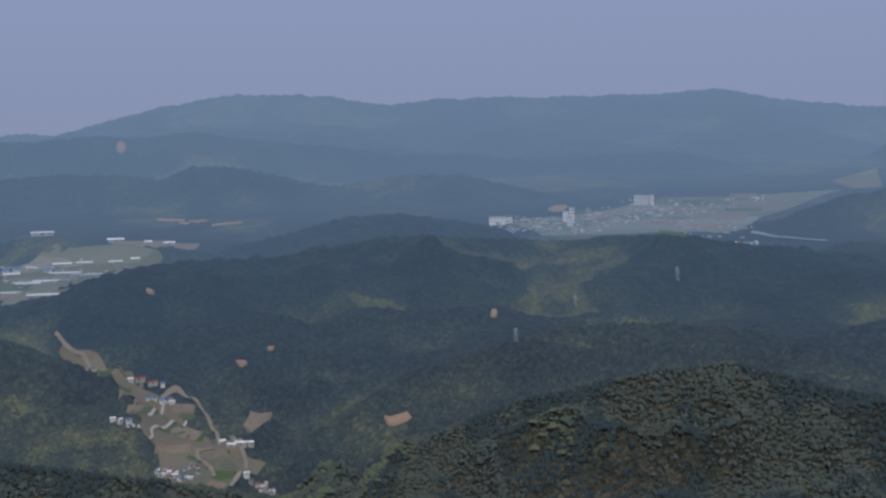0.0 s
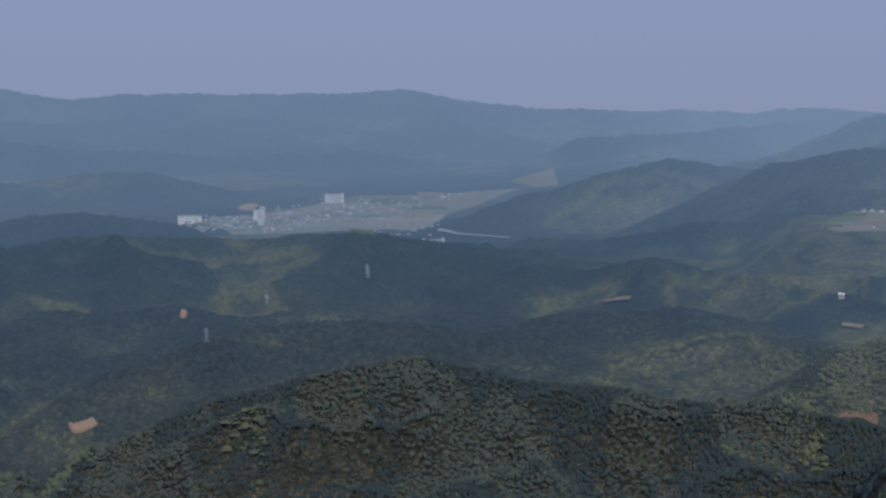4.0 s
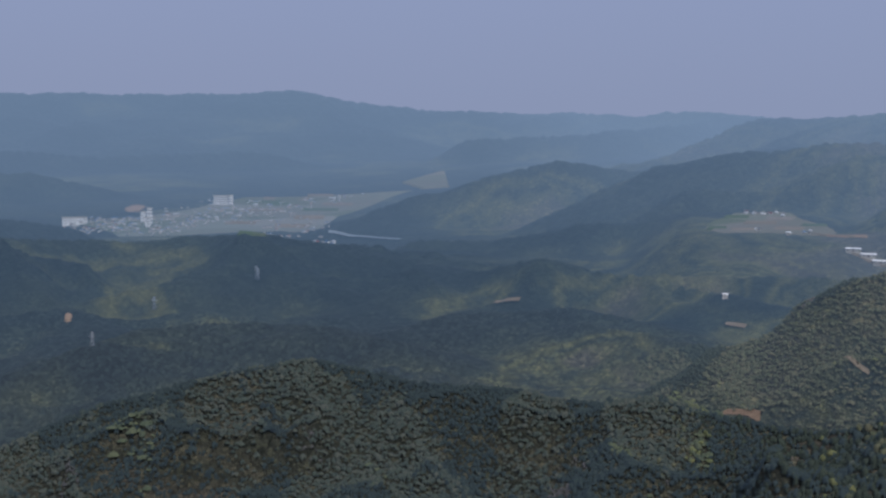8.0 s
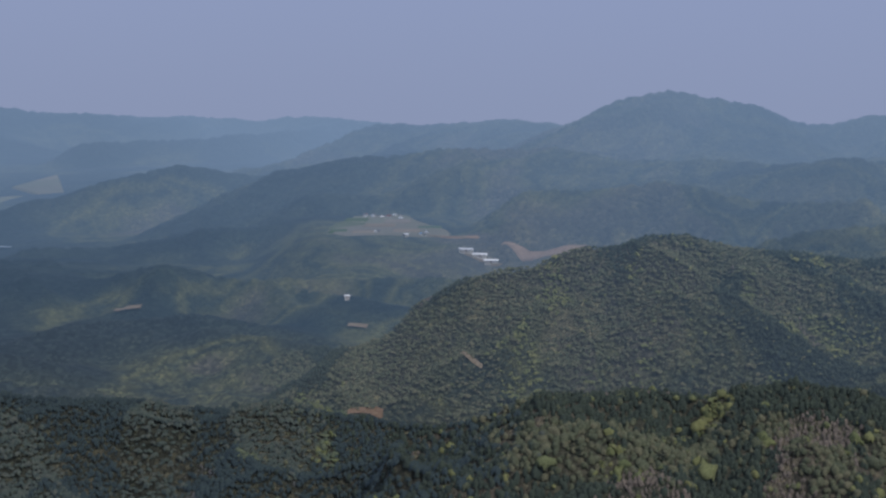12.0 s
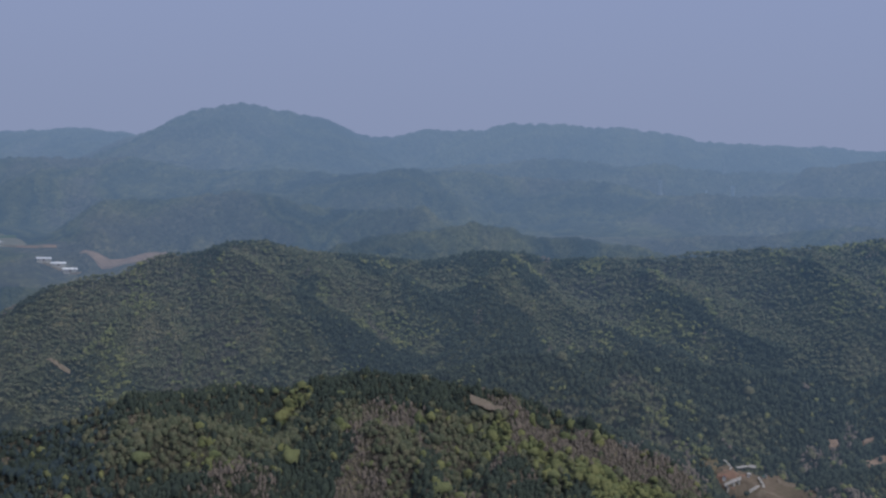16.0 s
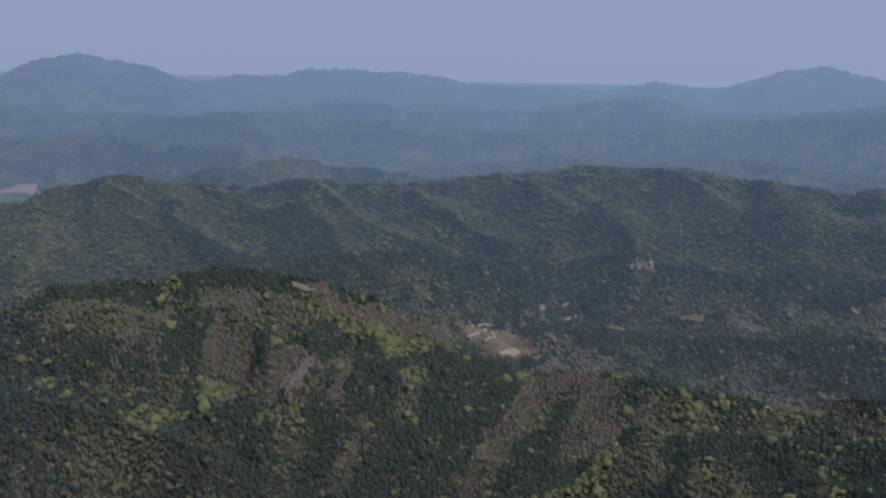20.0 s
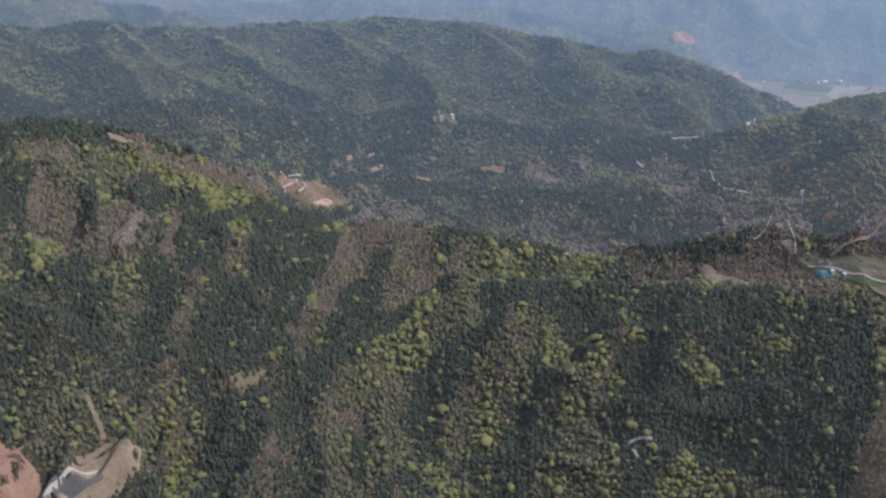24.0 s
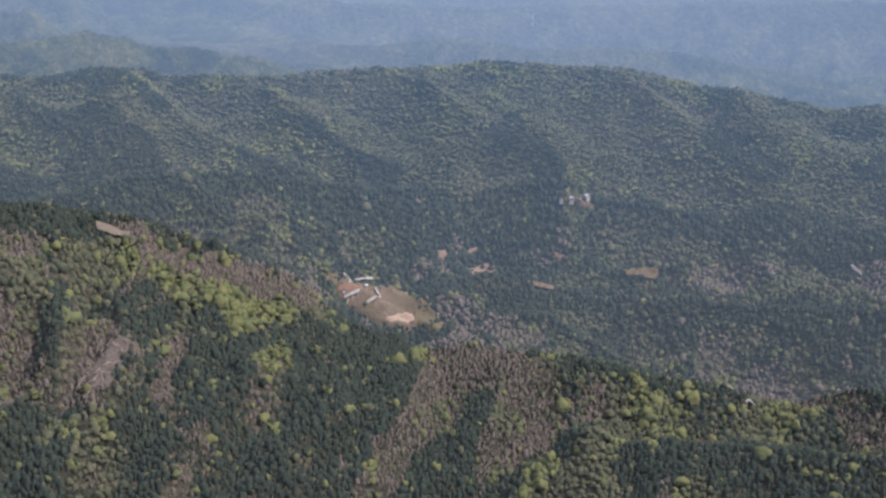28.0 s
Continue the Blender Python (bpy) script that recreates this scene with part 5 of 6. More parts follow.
def pylon(x, y, h):
    """A lattice mast: four legs, three cross-arms and bracing."""
    k = band_of(x, y)
    top = new("pylon")
    top.matrix_world = pose(x, y, land_z(x, y) - 0.5, 0, 0, (x * 7 + y * 3) % 90)
    mat = coat("steel", k)
    w, t = h * 0.11, max(0.05, h * 0.012)

    def bar(bm, p, q):
        p, q = Vector(p), Vector(q)
        a = (q - p).orthogonal().normalized() * t
        b = (q - p).normalized().cross(a)
        r = [[bm.verts.new(e + s) for s in (a, b, -a, -b)] for e in (p, q)]
        for i in range(4):
            bm.faces.new((r[0][i], r[0][(i + 1) % 4], r[1][(i + 1) % 4], r[1][i]))

    feet = [(w, w), (-w, w), (-w, -w), (w, -w)]
    at = lambda c, s: (c[0] * (1 - 0.82 * s), c[1] * (1 - 0.82 * s), h * s)
    for c in feet:
        bm = bmesh.new()
        bar(bm, at(c, 0), at(c, 1))
        part("leg", bm, mat, top)
    for i in range(6):
        bm = bmesh.new()
        for c, e in zip(feet, feet[1:] + feet[:1]):
            bar(bm, at(c, i / 6), at(e, (i + 1) / 6))
        part("brace", bm, mat, top)
    for s, r in ((0.68, 0.2), (0.8, 0.17), (0.92, 0.13)):
        bm = bmesh.new()
        bar(bm, (-h * r, 0, h * s), (h * r, 0, h * s))
        bar(bm, (-h * r, 0, h * s), (0, 0, h * (s + 0.05)))
        bar(bm, (h * r, 0, h * s), (0, 0, h * (s + 0.05)))
        arm = part("cross_arm", bm, mat, top)
        for side in (-1, 1):
            bm = bmesh.new()
            bar(bm, (side * h * r * 0.9, 0, h * s), (side * h * r * 0.9, 0, h * (s - 0.05)))
            part("insulator", bm, coat("white", k), arm, "pale hanging insulator")
    return tagged(top, "pale grey lattice power pylon standing in the woods", "pylon", "power line")


def hamlet(count, seed, w, h, outline):
    """Loosely packed houses inside an outline."""
    rng = random.Random(seed)
    o = np.array(outline, float)
    low, high = o.min(0), o.max(0)
    done = 0
    while done < count:
        x, y = rng.uniform(low[0], high[0]), rng.uniform(low[1], high[1])
        if not inside(np.array([x]), np.array([y]), o)[0]:
            continue
        style = rng.choice(["house_white", "house_white", "house_grey", "house_grey", "house_blue", "house_white", "house_red", "barn_white", "house_grey", "barn_white"])
        s = rng.uniform(0.7, 1.3)
        building(style, x, y, rng.choice([0, 90]) + rng.uniform(-15, 15), w * s * (1.6 if style[0] == "b" else 1), w * s * 0.75, h * rng.uniform(0.75, 1.2))
        done += 1


def far_houses(count, seed, w, h, outline):
    """The crowded houses of a far town as one mesh: walls and gabled roofs of several colours."""
    rng = np.random.default_rng(seed)
    o = np.array(outline, float)
    low, high = o.min(0), o.max(0)
    xy = low + rng.random((count * 12, 2)) * (high - low)
    xy = xy[inside(xy[:, 0], xy[:, 1], o)][:count]
    n = len(xy)
    half = np.array([(-1, -1), (1, -1), (1, 1), (-1, 1)]) * 0.5
    shape = np.array([(*c, 0) for c in half] + [(*c, 0.7) for c in half] + [(-0.5, 0, 1.0), (0.5, 0, 1.0)])
    wall = [(0, 1, 5), (0, 5, 4), (1, 2, 6), (1, 6, 5), (2, 3, 7), (2, 7, 6), (3, 0, 4), (3, 4, 7), (5, 6, 9), (7, 4, 8)]
    roof = [(4, 5, 9), (4, 9, 8), (6, 7, 8), (6, 8, 9)]
    a = rng.choice([0.0, 1.571], n) + rng.normal(0, 0.2, n)
    size = w * rng.uniform(0.6, 1.35, n)
    long = size * rng.choice([1.0, 1.2, 2.2], n, p=[0.5, 0.35, 0.15])
    x, y = shape[:, 0] * long[:, None], shape[:, 1] * (0.8 * size)[:, None]
    ca, sa = np.cos(a)[:, None], np.sin(a)[:, None]
    z = height(xy[:, 0], xy[:, 1])[0] + lift(xy[:, 0], xy[:, 1])
    v = np.stack([x * ca - y * sa + xy[:, :1], x * sa + y * ca + xy[:, 1:], shape[:, 2] * (h * rng.uniform(0.7, 1.4, n))[:, None] + z[:, None]], -1)
    f = np.array(wall + roof)[None] + 10 * np.arange(n)[:, None, None]
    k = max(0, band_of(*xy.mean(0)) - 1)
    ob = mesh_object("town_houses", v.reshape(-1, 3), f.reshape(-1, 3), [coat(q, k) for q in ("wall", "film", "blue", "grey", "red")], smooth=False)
    slots = np.zeros((n, 14), np.int32)
    slots[:, 10:] = rng.choice([1, 2, 3, 4], n, p=[0.25, 0.3, 0.35, 0.1])[:, None]
    ob.data.polygons.foreach_set("material_index", slots.ravel())
    tagged(ob, "crowded small houses of a far town with pale, blue and grey roofs", "houses", kind="stuff")


building("house_white", 290.2, 113.3, 20, 1.1, 0.8, 0.55)
building("house_grey", 283.3, 113.1, 60, 0.8, 0.6, 0.45)
building("house_grey", 282.3, 114.0, 60, 0.8, 0.6, 0.45)
building("house_grey", 280.9, 114.9, 60, 0.8, 0.6, 0.45)
building("house_grey", 293.0, 110.0, 20, 0.85, 0.6, 0.45)
building("house_green", 292.4, 110.3, 10, 0.85, 0.6, 0.45)
building("house_red", 281.9, 116.3, 20, 1.1, 0.8, 0.5)
building("house_grey", 291.7, -80.1, 10, 2.2, 1.65, 1.32)
building("house_grey", 291.0, -82.6, 30, 1.8, 1.35, 1.08)
building("house_blue", 286.8, -80.9, 10, 2.4, 1.8, 1.44)
building("house_white", 288.0, -84.1, 20, 1.6, 1.2, 0.96)
building("barn_white", 286.9, -87.8, 15, 2.6, 1.04, 0.52)
building("house_grey", 305.3, -83.3, 20, 1.4, 1.05, 0.84)
building("house_white", 312.9, -71.5, 0, 1.2, 0.9, 0.72)
building("house_white", 326.2, 67.0, 20, 1.6, 1.2, 0.96)
building("house_grey", 327.1, 64.9, 0, 1.5, 1.12, 0.9)
building("house_white", 328.5, 63.1, 40, 1.4, 1.05, 0.84)
building("house_red", 325.1, 69.6, 10, 1.4, 1.05, 0.84)
building("barn_white", 280.4, 385.1, -36, 5, 2.0, 1.0)
building("barn_white", 284.1, 381.5, -36, 5, 2.0, 1.0)
building("barn_white", 286.6, 377.9, -36, 5, 2.0, 1.0)
hamlet(46, 16, 1.5, 0.9, [(485.3, -51.0), (493.8, -78.2), (496.8, -123.9), (486.8, -177.2), (475.5, -173.1), (487.1, -121.4), (485.0, -76.8)])
hamlet(14, 17, 1.5, 1.1, [(353.4, -47.2), (355.6, -56.1), (336.5, -58.1), (337.5, -49.1)])
building("house_white", -95.9, 390.1, 34, 1.43, 1.15, 0.75)
building("house_white", -83.6, 391.5, 22, 1.55, 0.92, 0.64)
building("house_white", -64.5, 366.8, 40, 1.69, 1.22, 0.79)
building("house_white", -55.0, 350.2, 9, 1.52, 1.20, 0.76)
building("house_white", -48.1, 348.0, 23, 1.15, 0.89, 0.59)
building("house_white", -96.2, 369.1, 20, 1.48, 1.07, 0.50)
building("house_white", -93.8, 367.9, 54, 1.25, 1.01, 0.62)
building("barn_white", -60.1, 357.5, -10, 2.35, 1.18, 0.58)
building("barn_white", -57.5, 357.9, -6, 3.10, 1.24, 0.69)
building("barn_white", -54.9, 358.8, -6, 1.67, 0.99, 0.69)
building("barn_red", -95.5, 399.4, 25, 3.72, 1.30, 0.79)
building("barn_red", -91.5, 400.8, 25, 2.93, 1.01, 0.58)
building("house_blue", -88.6, 401.9, 12, 1.35, 1.07, 0.69)
building("house_blue", -90.5, 389.1, 33, 1.32, 1.03, 0.75)
building("house_blue", -88.6, 390.0, 3, 1.55, 1.09, 0.64)
building("house_blue", -86.6, 390.4, 28, 1.55, 1.09, 0.64)
building("house_blue", -85.1, 391.2, 12, 1.32, 1.03, 0.64)
building("house_blue", -91.2, 367.6, 14, 1.73, 1.19, 0.62)
building("house_grey", -84.6, 392.2, 42, 1.32, 1.03, 0.64)
building("house_grey", -94.6, 398.7, 13, 1.19, 0.96, 0.58)
building("house_grey", -105.2, 383.5, 25, 1.27, 0.92, 0.54)
building("house_grey", -106.6, 381.7, 16, 1.04, 0.81, 0.54)
building("house_grey", -52.1, 349.2, 28, 1.14, 0.95, 0.59)
building("house_grey", -50.2, 348.6, -12, 1.27, 1.01, 0.59)
building("house_grey", -70.5, 352.9, 11, 1.19, 0.94, 0.70)
building("greenhouse", -91.2, 366.2, 22, 0.96, 2.16, 0.62)
building("greenhouse", -89.6, 366.1, 22, 0.96, 2.16, 0.62)
building("greenhouse", -88.0, 366.1, 22, 0.96, 2.16, 0.62)
building("barn_white", -204.3, 610.5, 24, 7.26, 2.90, 1.27)
building("barn_white", -198.3, 625.7, 18, 6.85, 2.04, 1.02)
building("barn_white", -186.2, 631.3, 16, 8.59, 2.58, 1.02)
building("barn_white", -176.0, 634.2, 16, 7.45, 2.22, 1.02)
building("barn_white", -160.8, 634.6, 14, 6.26, 2.53, 1.02)
building("barn_white", -151.2, 635.0, 13, 3.97, 1.99, 1.26)
building("barn_white", -226.8, 733.7, 17, 12.04, 3.61, 1.49)
building("barn_white", -179.8, 711.4, 14, 8.30, 3.31, 1.45)
building("barn_white", -160.2, 703.2, 13, 3.73, 1.87, 1.40)
building("barn_white", -148.0, 700.4, 12, 5.61, 2.81, 1.40)
building("house_blue", -203.5, 616.5, 18, 3.38, 2.72, 1.27)
building("house_blue", -207.8, 613.2, 19, 2.84, 2.23, 1.51)
building("house_blue", -189.0, 617.3, 17, 3.39, 2.36, 1.27)
building("greenhouse", -194.7, 596.6, 98, 2.75, 16.36, 0.73)
building("greenhouse", -183.2, 602.1, 97, 2.74, 16.41, 0.73)
building("greenhouse", -170.9, 615.1, 96, 2.79, 16.63, 0.73)
building("greenhouse", -162.8, 492.0, 98, 2.24, 13.53, 0.59)
building("greenhouse", -181.8, 615.7, 96, 2.79, 16.78, 0.73)
building("greenhouse", -148.3, 479.7, 97, 2.21, 13.07, 0.60)
building("house_white", 216.0, 362.0, -31, 1.63, 1.33, 0.81)
hamlet(34, 5, 1.0, 0.7, [(-83.3, 353.7), (-77.5, 354.7), (-69.8, 353.1), (-65.6, 348.4), (-65.4, 344.8), (-72.4, 346.9), (-78.2, 351.0)])
hamlet(12, 5, 1.0, 0.7, [(-54.0, 349.4), (-48.2, 349.3), (-46.8, 347.1), (-52.5, 348.6)])
far_houses(300, 11, 1.5, 0.9, [(26.8, 780.1), (46.7, 786.6), (70.6, 782.6), (92.4, 795.2), (107.1, 776.8), (110.0, 747.3), (80.1, 713.0), (67.3, 711.0), (47.0, 732.1), (28.1, 668.4)])
far_houses(150, 12, 1.5, 0.8, [(113.5, 821.3), (141.6, 816.9), (170.4, 785.9), (164.1, 674.7), (122.1, 510.6), (113.9, 515.3), (128.5, 742.6), (106.9, 751.5)])
hamlet(24, 13, 2.15, 1.39, [(149.7, 672.3), (163.8, 654.2), (117.2, 471.5), (116.7, 513.2)])
far_houses(110, 14, 1.6, 0.8, [(87.8, 819.3), (132.7, 876.8), (164.8, 843.7), (199.2, 860.5), (240.4, 864.6), (217.0, 835.6), (168.2, 786.4), (122.8, 769.1), (91.0, 786.3)])
hamlet(14, 18, 1.3, 0.8, [(279.3, 457.5), (296.6, 446.4), (299.5, 457.7), (285.0, 466.9)])
hamlet(6, 15, 1.2, 0.7, [(260.7, 417.2), (279.4, 405.0), (283.9, 411.6), (265.0, 424.0)])
far_houses(80, 21, 1.5, 0.7, [(-222.0, 624.0), (-200.6, 632.5), (-174.0, 636.6), (-152.0, 630.0), (-158.0, 590.0), (-205.0, 588.0)])
pylon(21.0, 376.8, 4.2)
pylon(44.6, 436.8, 4.2)
pylon(80.5, 444.9, 4.3)
pylon(476.5, 234.9, 6.2)
pylon(520.2, 221.5, 7.1)
pylon(535.3, 232.9, 5.2)
pylon(681.2, 262.0, 5.8)
pylon(547.2, 197.9, 5.2)
pylon(499.3, 128.8, 5.4)
pylon(521.9, 63.6, 4.9)
pylon(498.1, 223.9, 8.1)
pylon(80.7, 444.0, 3.9)
block("block_slab", 129.7, 840.9, 10.4, 5.5)
block("block_tower", 135.2, 836.4, 2.2, 6.3)
block("block_tower", 72.6, 764.6, 3.0, 6.0)
block("block_tower", 76.2, 764.2, 3.0, 8.0)
block("block_tower", 73.3, 744.6, 3.2, 5.2)
block("block_slab", 32.3, 765.5, 9.3, 3.3)
block("block_slab", 39.1, 768.8, 4.7, 3.0)


# ---- woodland ----
def foliage(name, shades, grain=2.2, depth=0.3, k=0):
    m, n, l, b = node_material(name, 0.9)
    # haze is painted in as emission, faintly even on the near woods
    v, colour = ((0.02, haze_colour(1)), (0.075, haze_colour(1)), (0.075, haze_colour(2)))[k]
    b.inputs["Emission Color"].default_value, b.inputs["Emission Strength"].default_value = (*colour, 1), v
    tone = (0.62, 0.66, 0.70) if k == 2 else (1, 1, 1)    # shaded copy: base colour darkened for the northern slopes
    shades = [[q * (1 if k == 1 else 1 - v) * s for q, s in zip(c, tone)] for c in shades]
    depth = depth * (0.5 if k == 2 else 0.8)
    geo = n.new("ShaderNodeNewGeometry")
    col = ramp_node(n, l, geo.outputs["Random Per Island"], [(i / max(1, len(shades) - 1), c) for i, c in enumerate(shades)])
    tex = noise_node(n, l, geo.outputs["Position"], grain, 3, 0.75)
    col = mix_node(n, l, 1.0, col, ramp_node(n, l, tex, [(0.3, (1 - depth, 1 - depth, 1 - depth)), (0.7, (1 + depth, 1 + depth, 1 + depth * 0.9))]), "MULTIPLY")
    # plateau and long hill: painted haze grows with depth
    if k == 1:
        haze_share = depth_ramp(n, l, [(q, q, q) for q in HAZE_SHARES])
        col = mix_node(n, l, haze_share, col, (0.0, 0.0, 0.0))
        l.new(depth_ramp(n, l, [haze_colour(i + 1) for i in range(10)]), b.inputs["Emission Color"])
        l.new(haze_share, b.inputs["Emission Strength"])
    l.new(col, b.inputs["Base Color"])
    bump_node(n, l, tex, b, 0.7, 0.4)
    return m


PINE = [(0.036, 0.046, 0.034), (0.043, 0.054, 0.038), (0.051, 0.063, 0.042), (0.040, 0.051, 0.037)]
OAK = [(0.074, 0.082, 0.048), (0.098, 0.104, 0.056), (0.132, 0.122, 0.070), (0.088, 0.096, 0.054)]
SPRING = [(0.116, 0.130, 0.052), (0.146, 0.152, 0.057), (0.182, 0.178, 0.066), (0.128, 0.140, 0.060)]
TWIGS = [(0.140, 0.114, 0.090), (0.172, 0.138, 0.108), (0.150, 0.122, 0.097), (0.195, 0.155, 0.120)]
# three copies: near, hazed by depth, and darkened with haze for the north
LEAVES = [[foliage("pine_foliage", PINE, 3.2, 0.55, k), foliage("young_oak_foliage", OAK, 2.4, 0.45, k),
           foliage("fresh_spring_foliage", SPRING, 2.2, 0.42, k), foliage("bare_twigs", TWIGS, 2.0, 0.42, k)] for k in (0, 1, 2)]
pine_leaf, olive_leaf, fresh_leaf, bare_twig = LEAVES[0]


def crown(level, rng, squash, lumps, foot=-0.20):
    """One crown about 1 m across: a shell with rounded lumps, its foot open to the wood below."""
    bm = bmesh.new()
    bmesh.ops.create_icosphere(bm, subdivisions=level, radius=0.5)
    ways = [Vector((rng.gauss(0, 1), rng.gauss(0, 1), rng.gauss(0.3, 0.8))).normalized() for _ in range(7)]
    for v in bm.verts:
        way = v.co.normalized()
        k = 1 - 0.5 * lumps + lumps * max(max(0, way.dot(w)) ** 6 for w in ways) + 0.5 * (rng.random() - 0.5)
        taper = 1 - squash * max(0, v.co.z) * 1.3
        v.co = Vector((v.co.x * k * taper, v.co.y * k * taper, v.co.z * (1 + 0.6 * squash) * k))
    bmesh.ops.delete(bm, geom=[f for f in bm.faces if f.calc_center_median().z < foot], context="FACES")
    v = np.array([q.co[:] for q in bm.verts], np.float32)
    f = np.array([[q.index for q in p.verts] for p in bm.faces], np.int32)
    bm.free()
    return v, f


def stands(rng, az0, az1, r0, r1, step, back=False):
    """Places for trees on a jittered grid of that step over a sector of the plan."""
    g = np.arange(-r1, r1, step)
    x, y = (q.ravel() for q in np.meshgrid(g, g))
    x, y = x + rng.uniform(-0.6, 0.6, len(x)) * step, y + rng.uniform(-0.6, 0.6, len(x)) * step
    a, r = np.degrees(np.arctan2(x, y)), np.hypot(x, y)
    keep = (a >= az0) & (a < az1) & (r >= r0) & (r < r1) & ((far_off(x, y) >= 1) == back)
    x, y = x[keep], y[keep]
    free = np.ones(len(x), bool)
    for o, fuzzy in BARE_GROUND:    # trees straggle over the edges of clearings
        free &= ~inside(x + rng.normal(0, 1, len(x)) * fuzzy, y + rng.normal(0, 1, len(x)) * fuzzy, o)
    return x[free], y[free]


def beyond_rim(x, y):
    """0 on the near ridges and the plateau, 1 on the face of the long hill behind them."""
    a = np.degrees(np.arctan2(x, y))
    rim = np.interp(a, [48, 52, 56, 60, 64, 69, 75, 83, 92, 112], [294, 299, 320, 324, 329, 331, 333, 337, 339, 336])
    return np.clip((np.hypot(x, y) - rim) / 3, 0, 1)


def near_line(x, y, line, wide):
    d = np.full(len(x), 1e9)
    for (ax, ay), (bx, by) in zip(line[:-1], line[1:]):
        ex, ey = bx - ax, by - ay
        k = np.clip(((x - ax) * ex + (y - ay) * ey) / (ex * ex + ey * ey + 1e-9), 0, 1)
        d = np.minimum(d, np.hypot(x - ax - k * ex, y - ay - k * ey))
    return np.exp(-(d / wide) ** 2)


ZONES = []


def zone(kind, wide, line):
    """A stand of one kind along a line of the plan."""
    ZONES.append((("pine", "oak", "fresh", "bare").index(kind), wide, line))


zone("bare", 7, [(243.4, 163.2), (245.8, 152.0), (254.7, 139.7), (275.3, 122.9)])
zone("bare", 5, [(224.8, 177.6), (214.9, 174.8), (206.5, 173.2)])
zone("bare", 5, [(238.4, 149.7), (220.4, 146.2), (206.0, 145.1)])
zone("bare", 5, [(209.1, 159.5), (195.8, 157.8)])
zone("bare", 4, [(233.5, 134.6), (220.3, 133.3), (219.4, 129.9)])
zone("bare", 4, [(282.7, 87.9), (273.4, 87.2), (257.1, 87.3), (239.9, 86.4)])
zone("bare", 5, [(282.5, 81.4), (282.5, 63.1), (271.5, 54.9)])
zone("bare", 4, [(283.6, 47.2), (265.4, 61.8)])
zone("bare", 3, [(205.0, 107.6), (212.6, 97.8)])
zone("bare", 2.5, [(222.0, 75.6), (225.4, 66.6)])
zone("bare", 2.5, [(231.0, 53.1), (229.2, 49.4)])
zone("bare", 2.5, [(241.9, 16.4), (241.4, 6.5)])
zone("bare", 2.5, [(246.8, -75.2), (243.8, -76.5)])
zone("bare", 3, [(264.5, -99.2), (261.7, -100.8)])
zone("bare", 5, [(307.4, 7.8), (301.6, -14.7), (293.8, -40.2), (288.9, -59.8)])
zone("bare", 11, [(318.7, -22.6), (309.2, -48.7), (299.1, -57.0), (293.9, -69.4), (284.5, -78.1)])
zone("bare", 6, [(311.6, -83.0), (304.4, -92.0), (297.9, -106.8)])
zone("bare", 6, [(293.9, -87.1), (294.8, -106.7)])
zone("bare", 5, [(329.2, -14.8), (319.7, -29.0)])
zone("bare", 2.5, [(202.0, 90.8), (207.2, 85.2)])
zone("bare", 2.5, [(253.3, -94.9), (249.3, -100.9)])
zone("fresh", 4, [(269.5, 40.5), (261.6, 50.8), (251.3, 58.2), (240.6, 66.2), (230.7, 73.0)])
zone("fresh", 3, [(289.1, 37.3), (283.8, 25.8)])
zone("fresh", 3, [(264.3, 19.1), (258.3, 9.2), (255.0, 2.9)])
zone("fresh", 3, [(275.0, 2.3), (274.3, -11.5)])
zone("fresh", 4, [(261.8, -37.9), (256.7, -47.3)])
zone("fresh", 3, [(268.4, -59.8), (266.5, -71.7)])
zone("fresh", 2.5, [(257.9, -79.8), (253.5, -80.6)])
zone("fresh", 4, [(244.8, 28.8), (237.7, 25.1)])
zone("fresh", 4, [(248.4, 16.7), (239.9, -7.7)])
zone("fresh", 3, [(224.7, 41.6), (223.0, 30.1)])
zone("fresh", 3, [(238.3, 52.5), (227.4, 59.2)])
zone("fresh", 2.5, [(240.3, 89.7), (233.6, 84.8)])
zone("fresh", 2.5, [(228.0, 93.8), (216.9, 96.8)])
zone("fresh", 3, [(198.4, 148.8), (205.8, 133.8)])
zone("fresh", 4, [(239.1, 160.6), (244.3, 145.8)])
zone("fresh", 2.5, [(238.3, 120.5), (247.0, 116.3)])
zone("fresh", 3, [(279.6, -66.8), (273.9, -75.1)])
zone("fresh", 3, [(253.5, -16.5), (246.5, -22.0)])
zone("fresh", 2.5, [(269.7, 95.1), (281.3, 93.6)])
zone("fresh", 2.5, [(187.7, 115.7), (189.7, 109.4)])
zone("fresh", 3, [(236.8, -42.2), (237.3, -56.7)])
zone("fresh", 2.5, [(260.5, -2.9), (255.1, -14.4)])
zone("pine", 5, [(238.0, 147.4), (224.5, 141.7), (208.4, 136.2)])
zone("pine", 9, [(232.6, 126.9), (220.5, 115.6), (207.4, 114.7)])
zone("pine", 9, [(257.3, 109.1), (236.2, 103.8), (217.5, 106.1)])
zone("pine", 5, [(263.7, 92.7), (244.2, 93.5)])
zone("pine", 6, [(267.8, 34.6), (272.0, -0.4), (274.6, -40.1), (272.6, -77.8)])
zone("pine", 6, [(249.5, 41.9), (234.5, 51.2)])
zone("pine", 6, [(246.9, 8.0), (230.1, 13.4)])
zone("pine", 11, [(252.4, -24.0), (248.9, -62.0), (244.7, -95.0)])
